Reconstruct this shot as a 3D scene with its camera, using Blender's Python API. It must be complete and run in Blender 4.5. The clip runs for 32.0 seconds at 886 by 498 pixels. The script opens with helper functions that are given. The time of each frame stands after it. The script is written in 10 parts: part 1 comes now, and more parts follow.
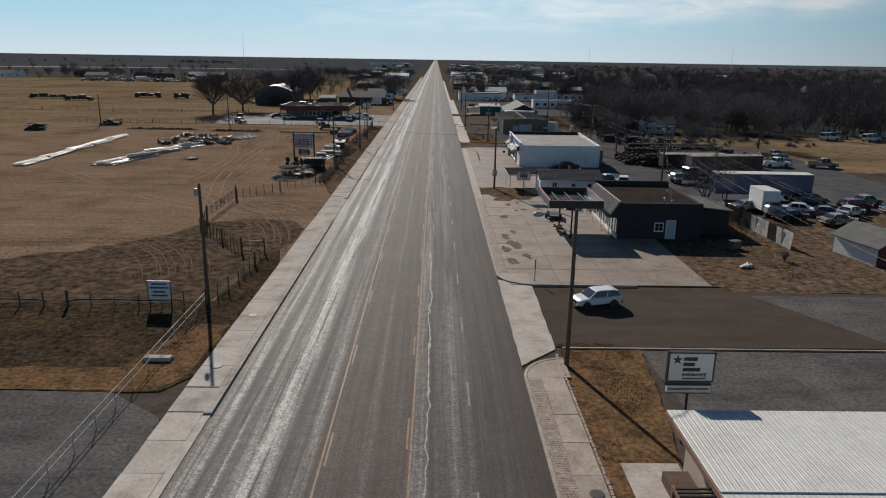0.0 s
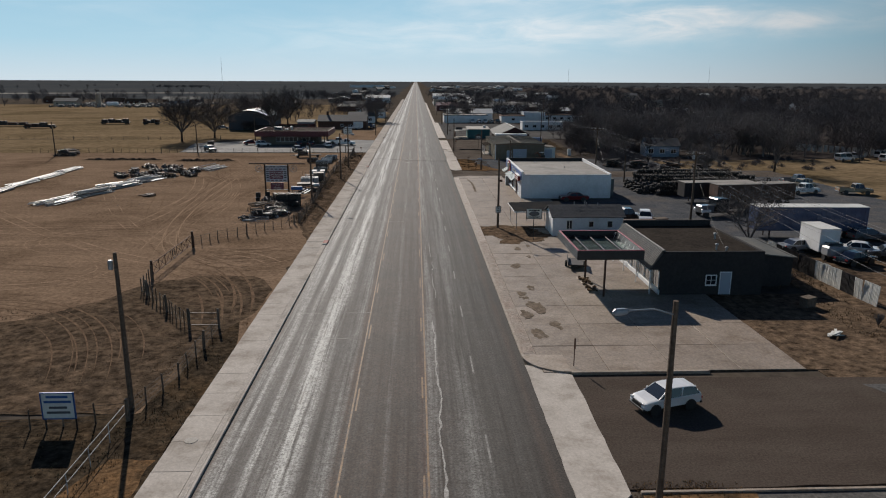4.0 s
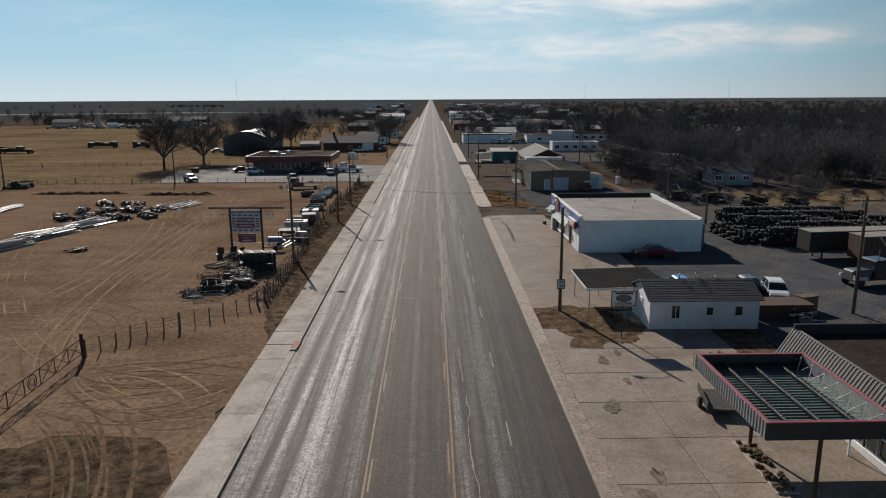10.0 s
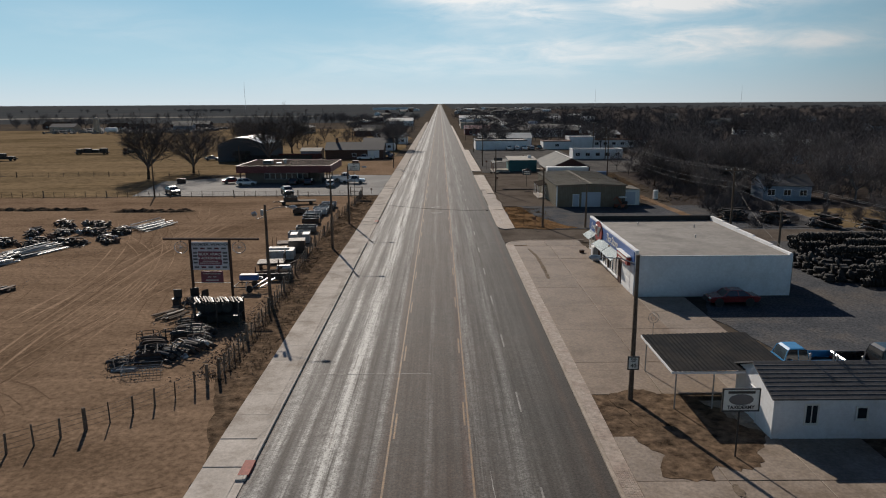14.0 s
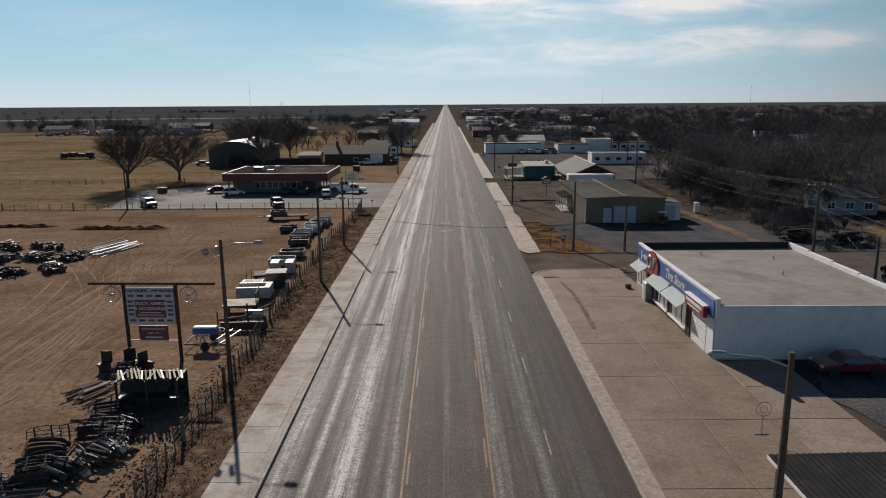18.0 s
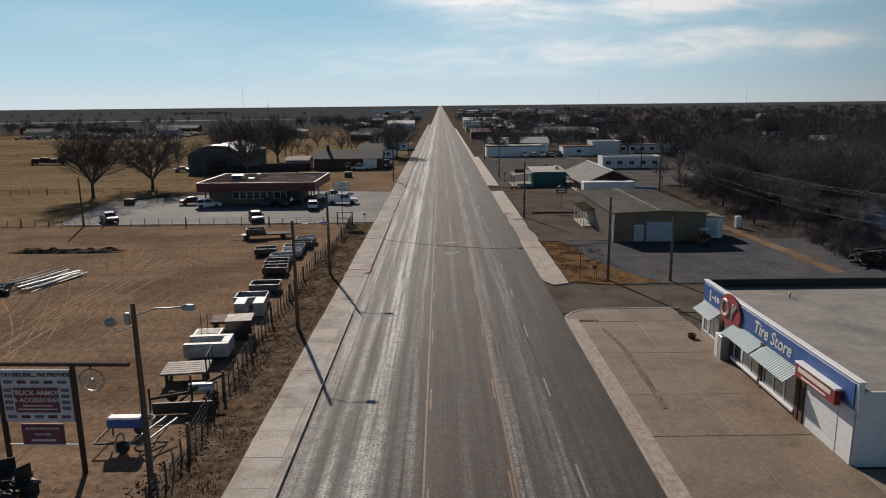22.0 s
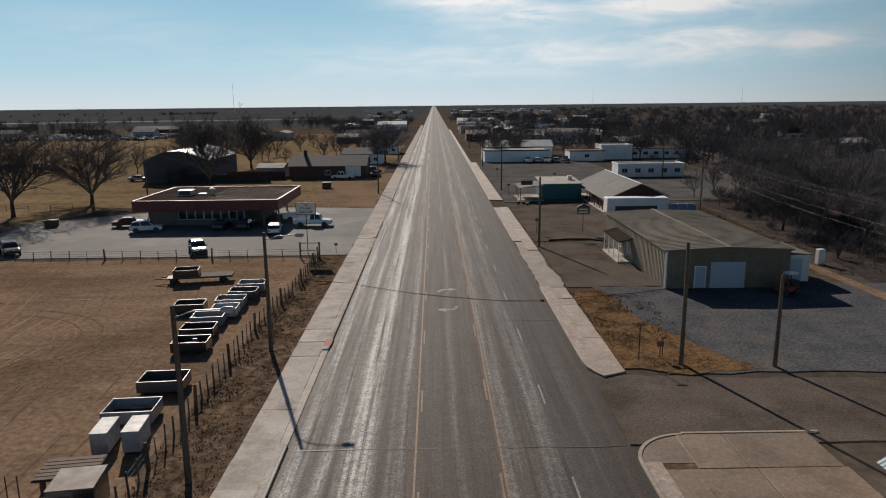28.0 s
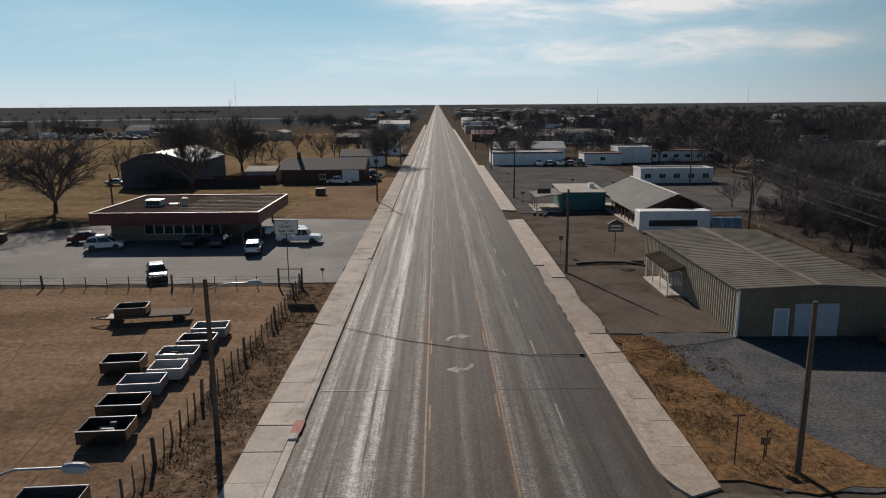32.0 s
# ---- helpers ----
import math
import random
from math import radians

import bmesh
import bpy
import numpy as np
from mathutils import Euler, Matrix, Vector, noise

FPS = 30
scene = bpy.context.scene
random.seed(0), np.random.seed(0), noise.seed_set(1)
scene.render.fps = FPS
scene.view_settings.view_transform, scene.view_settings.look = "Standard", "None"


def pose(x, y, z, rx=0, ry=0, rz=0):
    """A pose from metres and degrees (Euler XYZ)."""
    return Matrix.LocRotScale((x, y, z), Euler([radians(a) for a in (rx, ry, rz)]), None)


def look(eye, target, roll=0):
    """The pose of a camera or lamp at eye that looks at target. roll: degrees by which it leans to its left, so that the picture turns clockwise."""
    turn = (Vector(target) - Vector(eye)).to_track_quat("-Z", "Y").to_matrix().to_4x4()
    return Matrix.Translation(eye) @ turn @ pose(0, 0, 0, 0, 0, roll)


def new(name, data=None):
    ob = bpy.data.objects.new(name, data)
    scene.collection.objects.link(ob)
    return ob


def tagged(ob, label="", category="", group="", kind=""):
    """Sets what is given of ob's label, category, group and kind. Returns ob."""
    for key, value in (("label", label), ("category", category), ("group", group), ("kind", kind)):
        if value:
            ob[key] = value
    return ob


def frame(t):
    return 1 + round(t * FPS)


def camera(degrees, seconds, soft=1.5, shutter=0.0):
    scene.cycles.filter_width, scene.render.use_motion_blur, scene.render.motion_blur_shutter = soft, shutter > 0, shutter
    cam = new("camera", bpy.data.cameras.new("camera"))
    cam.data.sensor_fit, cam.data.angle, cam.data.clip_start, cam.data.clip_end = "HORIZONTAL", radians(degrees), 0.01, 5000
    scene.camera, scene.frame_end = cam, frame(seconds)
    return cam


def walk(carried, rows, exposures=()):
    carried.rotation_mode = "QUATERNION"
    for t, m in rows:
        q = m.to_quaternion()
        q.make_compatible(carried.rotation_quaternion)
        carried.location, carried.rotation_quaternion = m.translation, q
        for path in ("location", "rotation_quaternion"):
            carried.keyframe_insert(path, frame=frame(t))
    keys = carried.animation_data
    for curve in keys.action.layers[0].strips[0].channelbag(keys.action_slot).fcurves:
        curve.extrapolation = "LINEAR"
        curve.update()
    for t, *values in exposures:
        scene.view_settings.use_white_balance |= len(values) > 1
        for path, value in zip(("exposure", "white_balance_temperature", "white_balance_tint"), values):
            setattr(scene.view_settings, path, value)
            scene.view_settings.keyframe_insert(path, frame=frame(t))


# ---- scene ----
cam = camera(65.3, 32.0, soft=1.1)
PATH = [
    (0, (3.321, -6.081, 19.752), (3.347, -4.154, 19.217), 0.9),
    (0.5, (3.128, -4.715, 19.725), (3.148, -2.786, 19.199), 0.8),
    (1, (2.929, -3.256, 19.696), (2.946, -1.325, 19.177), 0.7),
    (1.5, (2.72, -1.618, 19.666), (2.729, 0.315, 19.156), 0.6),
    (2, (2.495, 0.242, 19.632), (2.497, 2.178, 19.129), 0.5),
    (2.5, (2.25, 2.335, 19.595), (2.288, 4.272, 19.096), 0.4),
    (3, (2.015, 4.65, 19.55), (2.102, 6.586, 19.056), 0.4),
    (3.5, (1.824, 7.157, 19.496), (1.906, 9.095, 19.011), 0.3),
    (5.5, (1.607, 18.246, 19.199), (1.672, 20.191, 18.737), 0.2),
    (6, (1.59, 21.056, 19.123), (1.652, 23.002, 18.666), 0.1),
    (6.5, (1.546, 23.798, 19.054), (1.603, 25.745, 18.601), 0.1),
    (7, (1.493, 26.46, 18.994), (1.548, 28.408, 18.546), 0.1),
    (7.5, (1.448, 29.05, 18.947), (1.498, 31.0, 18.503), 0.0),
    (8, (1.408, 31.586, 18.909), (1.455, 33.537, 18.47), -0.0),
    (8.5, (1.371, 34.08, 18.879), (1.413, 36.031, 18.442), -0.1),
    (9, (1.334, 36.541, 18.854), (1.37, 38.494, 18.422), -0.2),
    (9.5, (1.294, 38.979, 18.831), (1.327, 40.932, 18.399), -0.2),
    (10, (1.248, 41.401, 18.809), (1.279, 43.354, 18.379), -0.3),
    (10.5, (1.195, 43.811, 18.784), (1.221, 45.765, 18.357), -0.3),
    (11, (1.138, 46.205, 18.753), (1.162, 48.16, 18.327), -0.3),
    (11.5, (1.076, 48.566, 18.717), (1.097, 50.52, 18.292), -0.3),
    (12, (1.009, 50.881, 18.678), (1.027, 52.835, 18.256), -0.3),
    (12.5, (0.935, 53.159, 18.64), (0.951, 55.113, 18.217), -0.3),
    (13, (0.854, 55.411, 18.602), (0.868, 57.366, 18.182), -0.3),
    (13.5, (0.767, 57.636, 18.569), (0.776, 59.591, 18.151), -0.3),
    (14, (0.671, 59.822, 18.541), (0.678, 61.778, 18.123), -0.3),
    (14.5, (0.567, 61.963, 18.52), (0.571, 63.919, 18.104), -0.3),
    (16.5, (0.183, 70.317, 18.464), (0.178, 72.273, 18.048), -0.4),
    (17, (0.109, 72.426, 18.45), (0.103, 74.382, 18.034), -0.4),
    (17.5, (0.048, 74.533, 18.434), (0.04, 76.489, 18.018), -0.4),
    (18, (0.004, 76.591, 18.415), (-0.006, 78.548, 17.999), -0.4),
    (18.5, (-0.066, 78.561, 18.389), (-0.079, 80.518, 17.976), -0.4),
    (19, (-0.162, 80.43, 18.359), (-0.177, 82.387, 17.946), -0.4),
    (19.5, (-0.283, 82.232, 18.326), (-0.299, 84.188, 17.913), -0.5),
    (20, (-0.43, 84.037, 18.292), (-0.447, 85.994, 17.879), -0.5),
    (20.5, (-0.6, 85.927, 18.259), (-0.618, 87.884, 17.846), -0.5),
    (21, (-0.794, 87.95, 18.228), (-0.804, 89.907, 17.816), -0.5),
    (21.5, (-1.011, 90.099, 18.202), (-1.018, 92.056, 17.789), -0.6),
    (22, (-1.239, 92.331, 18.18), (-1.235, 94.288, 17.767), -0.6),
    (22.5, (-1.463, 94.604, 18.161), (-1.459, 96.56, 17.746), -0.6),
    (23, (-1.67, 96.875, 18.146), (-1.669, 98.832, 17.73), -0.6),
    (23.5, (-1.847, 99.103, 18.133), (-1.846, 101.06, 17.717), -0.6),
    (24, (-1.981, 101.253, 18.122), (-1.973, 103.209, 17.706), -0.6),
    (24.5, (-2.058, 103.32, 18.113), (-2.038, 105.276, 17.697), -0.6),
    (25, (-2.065, 105.327, 18.105), (-2.036, 107.283, 17.689), -0.6),
    (25.5, (-1.989, 107.298, 18.098), (-1.96, 109.255, 17.685), -0.6),
    (27.5, (-1.256, 114.815, 18.067), (-1.232, 116.771, 17.653), -0.6),
    (28, (-1.067, 116.552, 18.054), (-1.045, 118.508, 17.641), -0.6),
    (28.5, (-0.916, 118.25, 18.038), (-0.893, 120.207, 17.627), -0.5),
    (29, (-0.823, 119.973, 18.019), (-0.805, 121.929, 17.603), -0.5),
    (29.5, (-0.808, 121.781, 17.994), (-0.79, 123.737, 17.576), -0.5),
    (30, (-0.859, 123.685, 17.966), (-0.841, 125.641, 17.546), -0.5),
    (30.5, (-0.962, 125.639, 17.935), (-0.946, 127.594, 17.517), -0.5),
    (31, (-1.105, 127.581, 17.902), (-1.089, 129.537, 17.484), -0.5),
    (31.5, (-1.273, 129.482, 17.867), (-1.257, 131.438, 17.449), -0.4),
    (32, (-1.455, 131.353, 17.831), (-1.441, 133.309, 17.416), -0.4),
]
walk(cam, [(t, look(eye, target, roll)) for t, eye, target, roll in PATH], exposures=((0.0, 0.0, 6250, 11), (10.0, 0.0, 6400, 11), (22.0, 0.0, 6550, 13), (32.0, 0.0, 6600, 13)))

# ---- world, sun ----
SKY = 0.09
SUN_AZ, SUN_EL = -18.5, 29.0  # degrees, azimuth from +y towards +x
sun_to = Vector((math.sin(radians(SUN_AZ)) * math.cos(radians(SUN_EL)), math.cos(radians(SUN_AZ)) * math.cos(radians(SUN_EL)), math.sin(radians(SUN_EL))))
sun_data = bpy.data.lights.new("sun", "SUN")
sun_data.energy, sun_data.angle, sun_data.color = 4.65, radians(0.6), (1.0, 0.9, 0.77)
sun = new("sun", sun_data)
sun.matrix_basis = look(sun_to * 100, (0, 0, 0))


def make_world():
    w = bpy.data.worlds.new("sky")
    scene.world = w
    w.use_nodes = True
    nt = w.node_tree
    n, l = nt.nodes, nt.links
    n.clear()
    out = n.new("ShaderNodeOutputWorld")
    bg = n.new("ShaderNodeBackground")
    sky = n.new("ShaderNodeTexSky")
    sky.sky_type, sky.sun_disc = "NISHITA", False
    sky.sun_elevation, sky.sun_rotation = radians(SUN_EL), radians(SUN_AZ)
    sky.air_density, sky.dust_density, sky.ozone_density = 0.7, 0.1, 3.0
    tc = n.new("ShaderNodeTexCoord")
    sep = n.new("ShaderNodeSeparateXYZ")
    l.new(tc.outputs["Generated"], sep.inputs["Vector"])
    # hazy air towards the horizon, blue above it, the clear sky overhead
    haze = n.new("ShaderNodeValToRGB")
    e = haze.color_ramp.elements
    e[0].position, e[0].color = 0.0, (0.62, 0.72, 0.76, 1)
    e[1].position, e[1].color = 0.40, (0.25, 0.5, 0.67, 1)
    mid = e.new(0.12)
    mid.color = (0.43, 0.65, 0.755, 1)
    span = n.new("ShaderNodeMapRange")
    span.inputs["From Min"].default_value, span.inputs["From Max"].default_value = 0.0, 0.4
    l.new(sep.outputs["Z"], span.inputs["Value"])
    l.new(span.outputs["Result"], haze.inputs["Fac"])
    lift = n.new("ShaderNodeVectorMath")
    lift.operation = "SCALE"
    lift.inputs["Scale"].default_value = 1.0 / SKY
    l.new(haze.outputs["Color"], lift.inputs[0])
    fade = n.new("ShaderNodeMapRange")
    fade.inputs["From Min"].default_value, fade.inputs["From Max"].default_value = 0.18, 0.38
    l.new(sep.outputs["Z"], fade.inputs["Value"])
    air = n.new("ShaderNodeMix")
    air.data_type = "RGBA"
    l.new(fade.outputs["Result"], air.inputs["Factor"])
    l.new(lift.outputs["Vector"], air.inputs["A"])
    l.new(sky.outputs["Color"], air.inputs["B"])
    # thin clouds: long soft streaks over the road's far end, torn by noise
    def calc(op, x, y=None, z=None):
        m = n.new("ShaderNodeMath")
        m.operation = op
        for i, v in enumerate((x, y, z)):
            if isinstance(v, bpy.types.NodeSocket):
                l.new(v, m.inputs[i])
            elif v is not None:
                m.inputs[i].default_value = v
        return m.outputs["Value"]

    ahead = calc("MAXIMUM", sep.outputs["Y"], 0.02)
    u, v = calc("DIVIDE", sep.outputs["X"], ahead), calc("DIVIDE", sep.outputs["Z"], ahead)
    mp = n.new("ShaderNodeMapping")
    mp.inputs["Scale"].default_value = (1.0, 1.0, 4.5)
    l.new(tc.outputs["Generated"], mp.inputs["Vector"])

    def cloud_noise(scale, detail, rough):
        t = n.new("ShaderNodeTexNoise")
        t.inputs["Scale"].default_value, t.inputs["Detail"].default_value = scale, detail
        t.inputs["Roughness"].default_value, t.inputs["Distortion"].default_value = rough, 0.7
        l.new(mp.outputs["Vector"], t.inputs["Vector"])
        return t.outputs["Fac"]

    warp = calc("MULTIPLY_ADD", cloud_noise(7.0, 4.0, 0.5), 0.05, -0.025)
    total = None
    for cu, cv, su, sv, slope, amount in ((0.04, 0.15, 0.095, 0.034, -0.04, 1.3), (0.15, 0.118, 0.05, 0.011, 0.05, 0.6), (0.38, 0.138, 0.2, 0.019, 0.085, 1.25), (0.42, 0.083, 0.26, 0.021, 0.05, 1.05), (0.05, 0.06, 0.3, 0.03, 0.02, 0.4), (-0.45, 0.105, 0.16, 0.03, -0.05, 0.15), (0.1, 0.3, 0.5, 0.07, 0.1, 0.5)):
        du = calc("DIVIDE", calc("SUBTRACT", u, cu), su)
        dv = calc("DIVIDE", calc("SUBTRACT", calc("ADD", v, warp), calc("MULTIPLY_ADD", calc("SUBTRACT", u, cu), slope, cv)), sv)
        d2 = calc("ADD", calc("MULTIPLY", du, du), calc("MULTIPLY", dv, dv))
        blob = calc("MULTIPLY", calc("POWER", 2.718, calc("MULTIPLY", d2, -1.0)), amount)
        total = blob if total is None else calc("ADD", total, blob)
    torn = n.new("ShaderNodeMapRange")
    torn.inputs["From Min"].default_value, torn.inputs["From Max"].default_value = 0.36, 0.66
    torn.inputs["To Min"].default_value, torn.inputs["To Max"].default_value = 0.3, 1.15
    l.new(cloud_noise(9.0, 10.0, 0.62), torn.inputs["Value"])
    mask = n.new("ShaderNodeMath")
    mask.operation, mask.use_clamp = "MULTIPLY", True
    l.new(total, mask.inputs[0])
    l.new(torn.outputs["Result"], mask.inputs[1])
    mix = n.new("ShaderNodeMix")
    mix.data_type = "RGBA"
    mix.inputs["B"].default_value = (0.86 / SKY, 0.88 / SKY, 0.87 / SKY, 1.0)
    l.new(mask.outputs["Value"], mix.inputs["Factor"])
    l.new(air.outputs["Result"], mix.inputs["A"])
    # the sky dims smoothly away from the sun's side
    side = n.new("ShaderNodeVectorMath")
    side.operation = "DOT_PRODUCT"
    side.inputs[1].default_value = (math.sin(radians(SUN_AZ)), math.cos(radians(SUN_AZ)), 0.35)
    l.new(tc.outputs["Generated"], side.inputs[0])
    dim = n.new("ShaderNodeMapRange")
    dim.interpolation_type = "SMOOTHSTEP"
    dim.inputs["From Min"].default_value, dim.inputs["From Max"].default_value = 0.35, 1.0
    dim.inputs["To Min"].default_value, dim.inputs["To Max"].default_value = 0.3, 1.0
    l.new(calc("ABSOLUTE", side.outputs["Value"]), dim.inputs["Value"])
    shade = n.new("ShaderNodeVectorMath")
    shade.operation = "SCALE"
    l.new(mix.outputs["Result"], shade.inputs[0])
    l.new(dim.outputs["Result"], shade.inputs["Scale"])
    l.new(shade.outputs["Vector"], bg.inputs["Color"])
    bg.inputs["Strength"].default_value = SKY
    l.new(bg.outputs["Background"], out.inputs["Surface"])


make_world()
scene.view_settings.exposure = 0.0

# ---- mesh helpers ----
class Build:
    """Collects vertices and faces of one mesh."""

    def __init__(self):
        self.v, self.f = [], []

    def add(self, verts, faces):
        k = len(self.v)
        self.v += [tuple(p) for p in verts]
        self.f += [tuple(i + k for i in q) for q in faces]
        return self

    def box(self, x0, x1, y0, y1, z0, z1):
        return self.add([(x, y, z) for z in (z0, z1) for x, y in ((x0, y0), (x1, y0), (x1, y1), (x0, y1))],
                        [(3, 2, 1, 0), (4, 5, 6, 7), (0, 1, 5, 4), (1, 2, 6, 5), (2, 3, 7, 6), (3, 0, 4, 7)])

    def cbox(self, x0, x1, y0, y1, z0, z1, c=0.02):
        """A box with chamfered edges."""
        c = min(c, (x1 - x0) / 3, (y1 - y0) / 3, (z1 - z0) / 3)
        bm = bmesh.new()
        for x, sx in ((x0, 1), (x1, -1)):
            for y, sy in ((y0, 1), (y1, -1)):
                for z, sz in ((z0, 1), (z1, -1)):
                    bm.verts.new((x, y + sy * c, z + sz * c)), bm.verts.new((x + sx * c, y, z + sz * c)), bm.verts.new((x + sx * c, y + sy * c, z))
        bmesh.ops.convex_hull(bm, input=bm.verts)
        bm.verts.index_update()
        self.add([p.co for p in bm.verts], [[p.index for p in q.verts] for q in bm.faces])
        bm.free()
        return self

    def prism(self, poly, z0, z1):
        """An upright prism over a polygon in x, y (counter-clockwise)."""
        n = len(poly)
        self.add([(x, y, z0) for x, y in poly] + [(x, y, z1) for x, y in poly],
                 [tuple(range(n - 1, -1, -1)), tuple(range(n, 2 * n))] + [(i, (i + 1) % n, n + (i + 1) % n, n + i) for i in range(n)])
        return self

    def extrude(self, poly, axis, a, b):
        """A prism over a polygon of the two other axes, from a to b along an axis."""
        order = {"x": lambda u, v, w: (w, u, v), "y": lambda u, v, w: (u, w, v), "z": lambda u, v, w: (u, v, w)}[axis]
        n = len(poly)
        self.add([order(u, v, a) for u, v in poly] + [order(u, v, b) for u, v in poly],
                 [tuple(range(n - 1, -1, -1)), tuple(range(n, 2 * n))] + [(i, (i + 1) % n, n + (i + 1) % n, n + i) for i in range(n)])
        return self

    def tube(self, points, radii, sides=6, caps=True):
        """A tapered tube along points."""
        pts = [Vector(p) for p in points]
        if not isinstance(radii, (list, tuple)):
            radii = [radii] * len(pts)
        k = len(self.v)
        for i, p in enumerate(pts):
            d = (pts[min(i + 1, len(pts) - 1)] - pts[max(i - 1, 0)]).normalized()
            u = d.orthogonal().normalized() if abs(d.z) > 0.9 else d.cross(Vector((0, 0, 1))).normalized()
            w = d.cross(u)
            for s in range(sides):
                a = 2 * math.pi * s / sides
                self.v.append(tuple(p + (u * math.cos(a) + w * math.sin(a)) * radii[i]))
        for i in range(len(pts) - 1):
            for s in range(sides):
                a, b = k + i * sides + s, k + i * sides + (s + 1) % sides
                self.f.append((a, b, b + sides, a + sides))
        if caps:
            self.f.append(tuple(k + s for s in range(sides - 1, -1, -1)))
            self.f.append(tuple(k + (len(pts) - 1) * sides + s for s in range(sides)))
        return self

    def lathe(self, profile, centre=(0, 0, 0), axis="z", sides=16):
        """A turned solid from rows of radius, height."""
        k = len(self.v)
        order = {"x": lambda u, v, w: (w, u, v), "y": lambda u, v, w: (u, w, v), "z": lambda u, v, w: (u, v, w)}[axis]
        for r, h in profile:
            for s in range(sides):
                a = 2 * math.pi * s / sides
                p = order(r * math.cos(a), r * math.sin(a), h)
                self.v.append(tuple(centre[i] + p[i] for i in range(3)))
        for i in range(len(profile) - 1):
            for s in range(sides):
                a, b = k + i * sides + s, k + i * sides + (s + 1) % sides
                self.f.append((a, b, b + sides, a + sides))
        self.f.append(tuple(k + s for s in range(sides - 1, -1, -1)))
        self.f.append(tuple(k + (len(profile) - 1) * sides + s for s in range(sides)))
        return self

    def ring(self, radius, thick, centre=(0, 0, 0), axis="y", around=18, sides=5):
        """A torus."""
        k = len(self.v)
        order = {"x": lambda u, v, w: (w, u, v), "y": lambda u, v, w: (u, w, v), "z": lambda u, v, w: (u, v, w)}[axis]
        for i in range(around):
            a = 2 * math.pi * i / around
            for s in range(sides):
                b = 2 * math.pi * s / sides
                r = radius + thick * math.cos(b)
                p = order(r * math.cos(a), r * math.sin(a), thick * math.sin(b))
                self.v.append(tuple(centre[q] + p[q] for q in range(3)))
        for i in range(around):
            for s in range(sides):
                a, b = k + i * sides + s, k + i * sides + (s + 1) % sides
                c, d = k + ((i + 1) % around) * sides + s, k + ((i + 1) % around) * sides + (s + 1) % sides
                self.f.append((a, c, d, b))
        return self

    def move(self, m, start=0):
        self.v[start:] = [tuple(m @ Vector(p)) for p in self.v[start:]]
        return self

    def mesh(self, name, material=None, smooth=False):
        me = bpy.data.meshes.new(name)
        me.from_pydata(self.v, [], self.f)
        me.update()
        if smooth:
            me.shade_smooth()
        if material:
            me.materials.append(material)
        return me


def part(name, build, material, parent, label="", loc=None, rz=0.0, smooth=False):
    """One mesh object under a thing or a part."""
    me = build if isinstance(build, bpy.types.Mesh) else build.mesh(name, material, smooth)
    ob = new(name, me)
    ob.parent = parent
    if loc or rz:
        ob.matrix_basis = pose(*(loc or (0, 0, 0)), 0, 0, rz)
    if label:
        tagged(ob, label)
    return ob


def thing(name, label, category, x=0, y=0, z=0, rz=0, group="", kind=""):
    """An Empty at the base of a thing."""
    e = new(name)
    e.empty_display_size = 0.3
    e.matrix_basis = pose(x, y, z, 0, 0, rz)
    return tagged(e, label, category, group, kind)


def single(name, build, material, label, category="", kind="", smooth=False, group=""):
    """A thing of one mesh."""
    return tagged(new(name, build.mesh(name, material, smooth)), label, category, group, kind)


def bx(x0, x1, y0, y1, z0, z1, c=0.0):
    b = Build()
    return b.cbox(x0, x1, y0, y1, z0, z1, c) if c else b.box(x0, x1, y0, y1, z0, z1)


def lettering(name, text, size, material, parent, loc, face="-y", label="", bold=0.0, align="CENTER", shear=0.0):
    """Flat letters of the built-in font on a board that faces -y or -x."""
    cu = bpy.data.curves.new(name, "FONT")
    cu.body, cu.size, cu.extrude, cu.offset, cu.align_x, cu.align_y, cu.shear = text, size, 0.012, bold, align, "CENTER", shear
    cu.resolution_u = 3
    tmp = bpy.data.objects.new(name, cu)
    me = bpy.data.meshes.new_from_object(tmp)
    bpy.data.objects.remove(tmp)
    me.materials.clear()
    me.materials.append(material)
    ob = new(name, me)
    ob.parent = parent
    ob.matrix_basis = pose(*loc, 90, 0, -90 if face == "-x" else 0)
    if label:
        tagged(ob, label)
    return ob


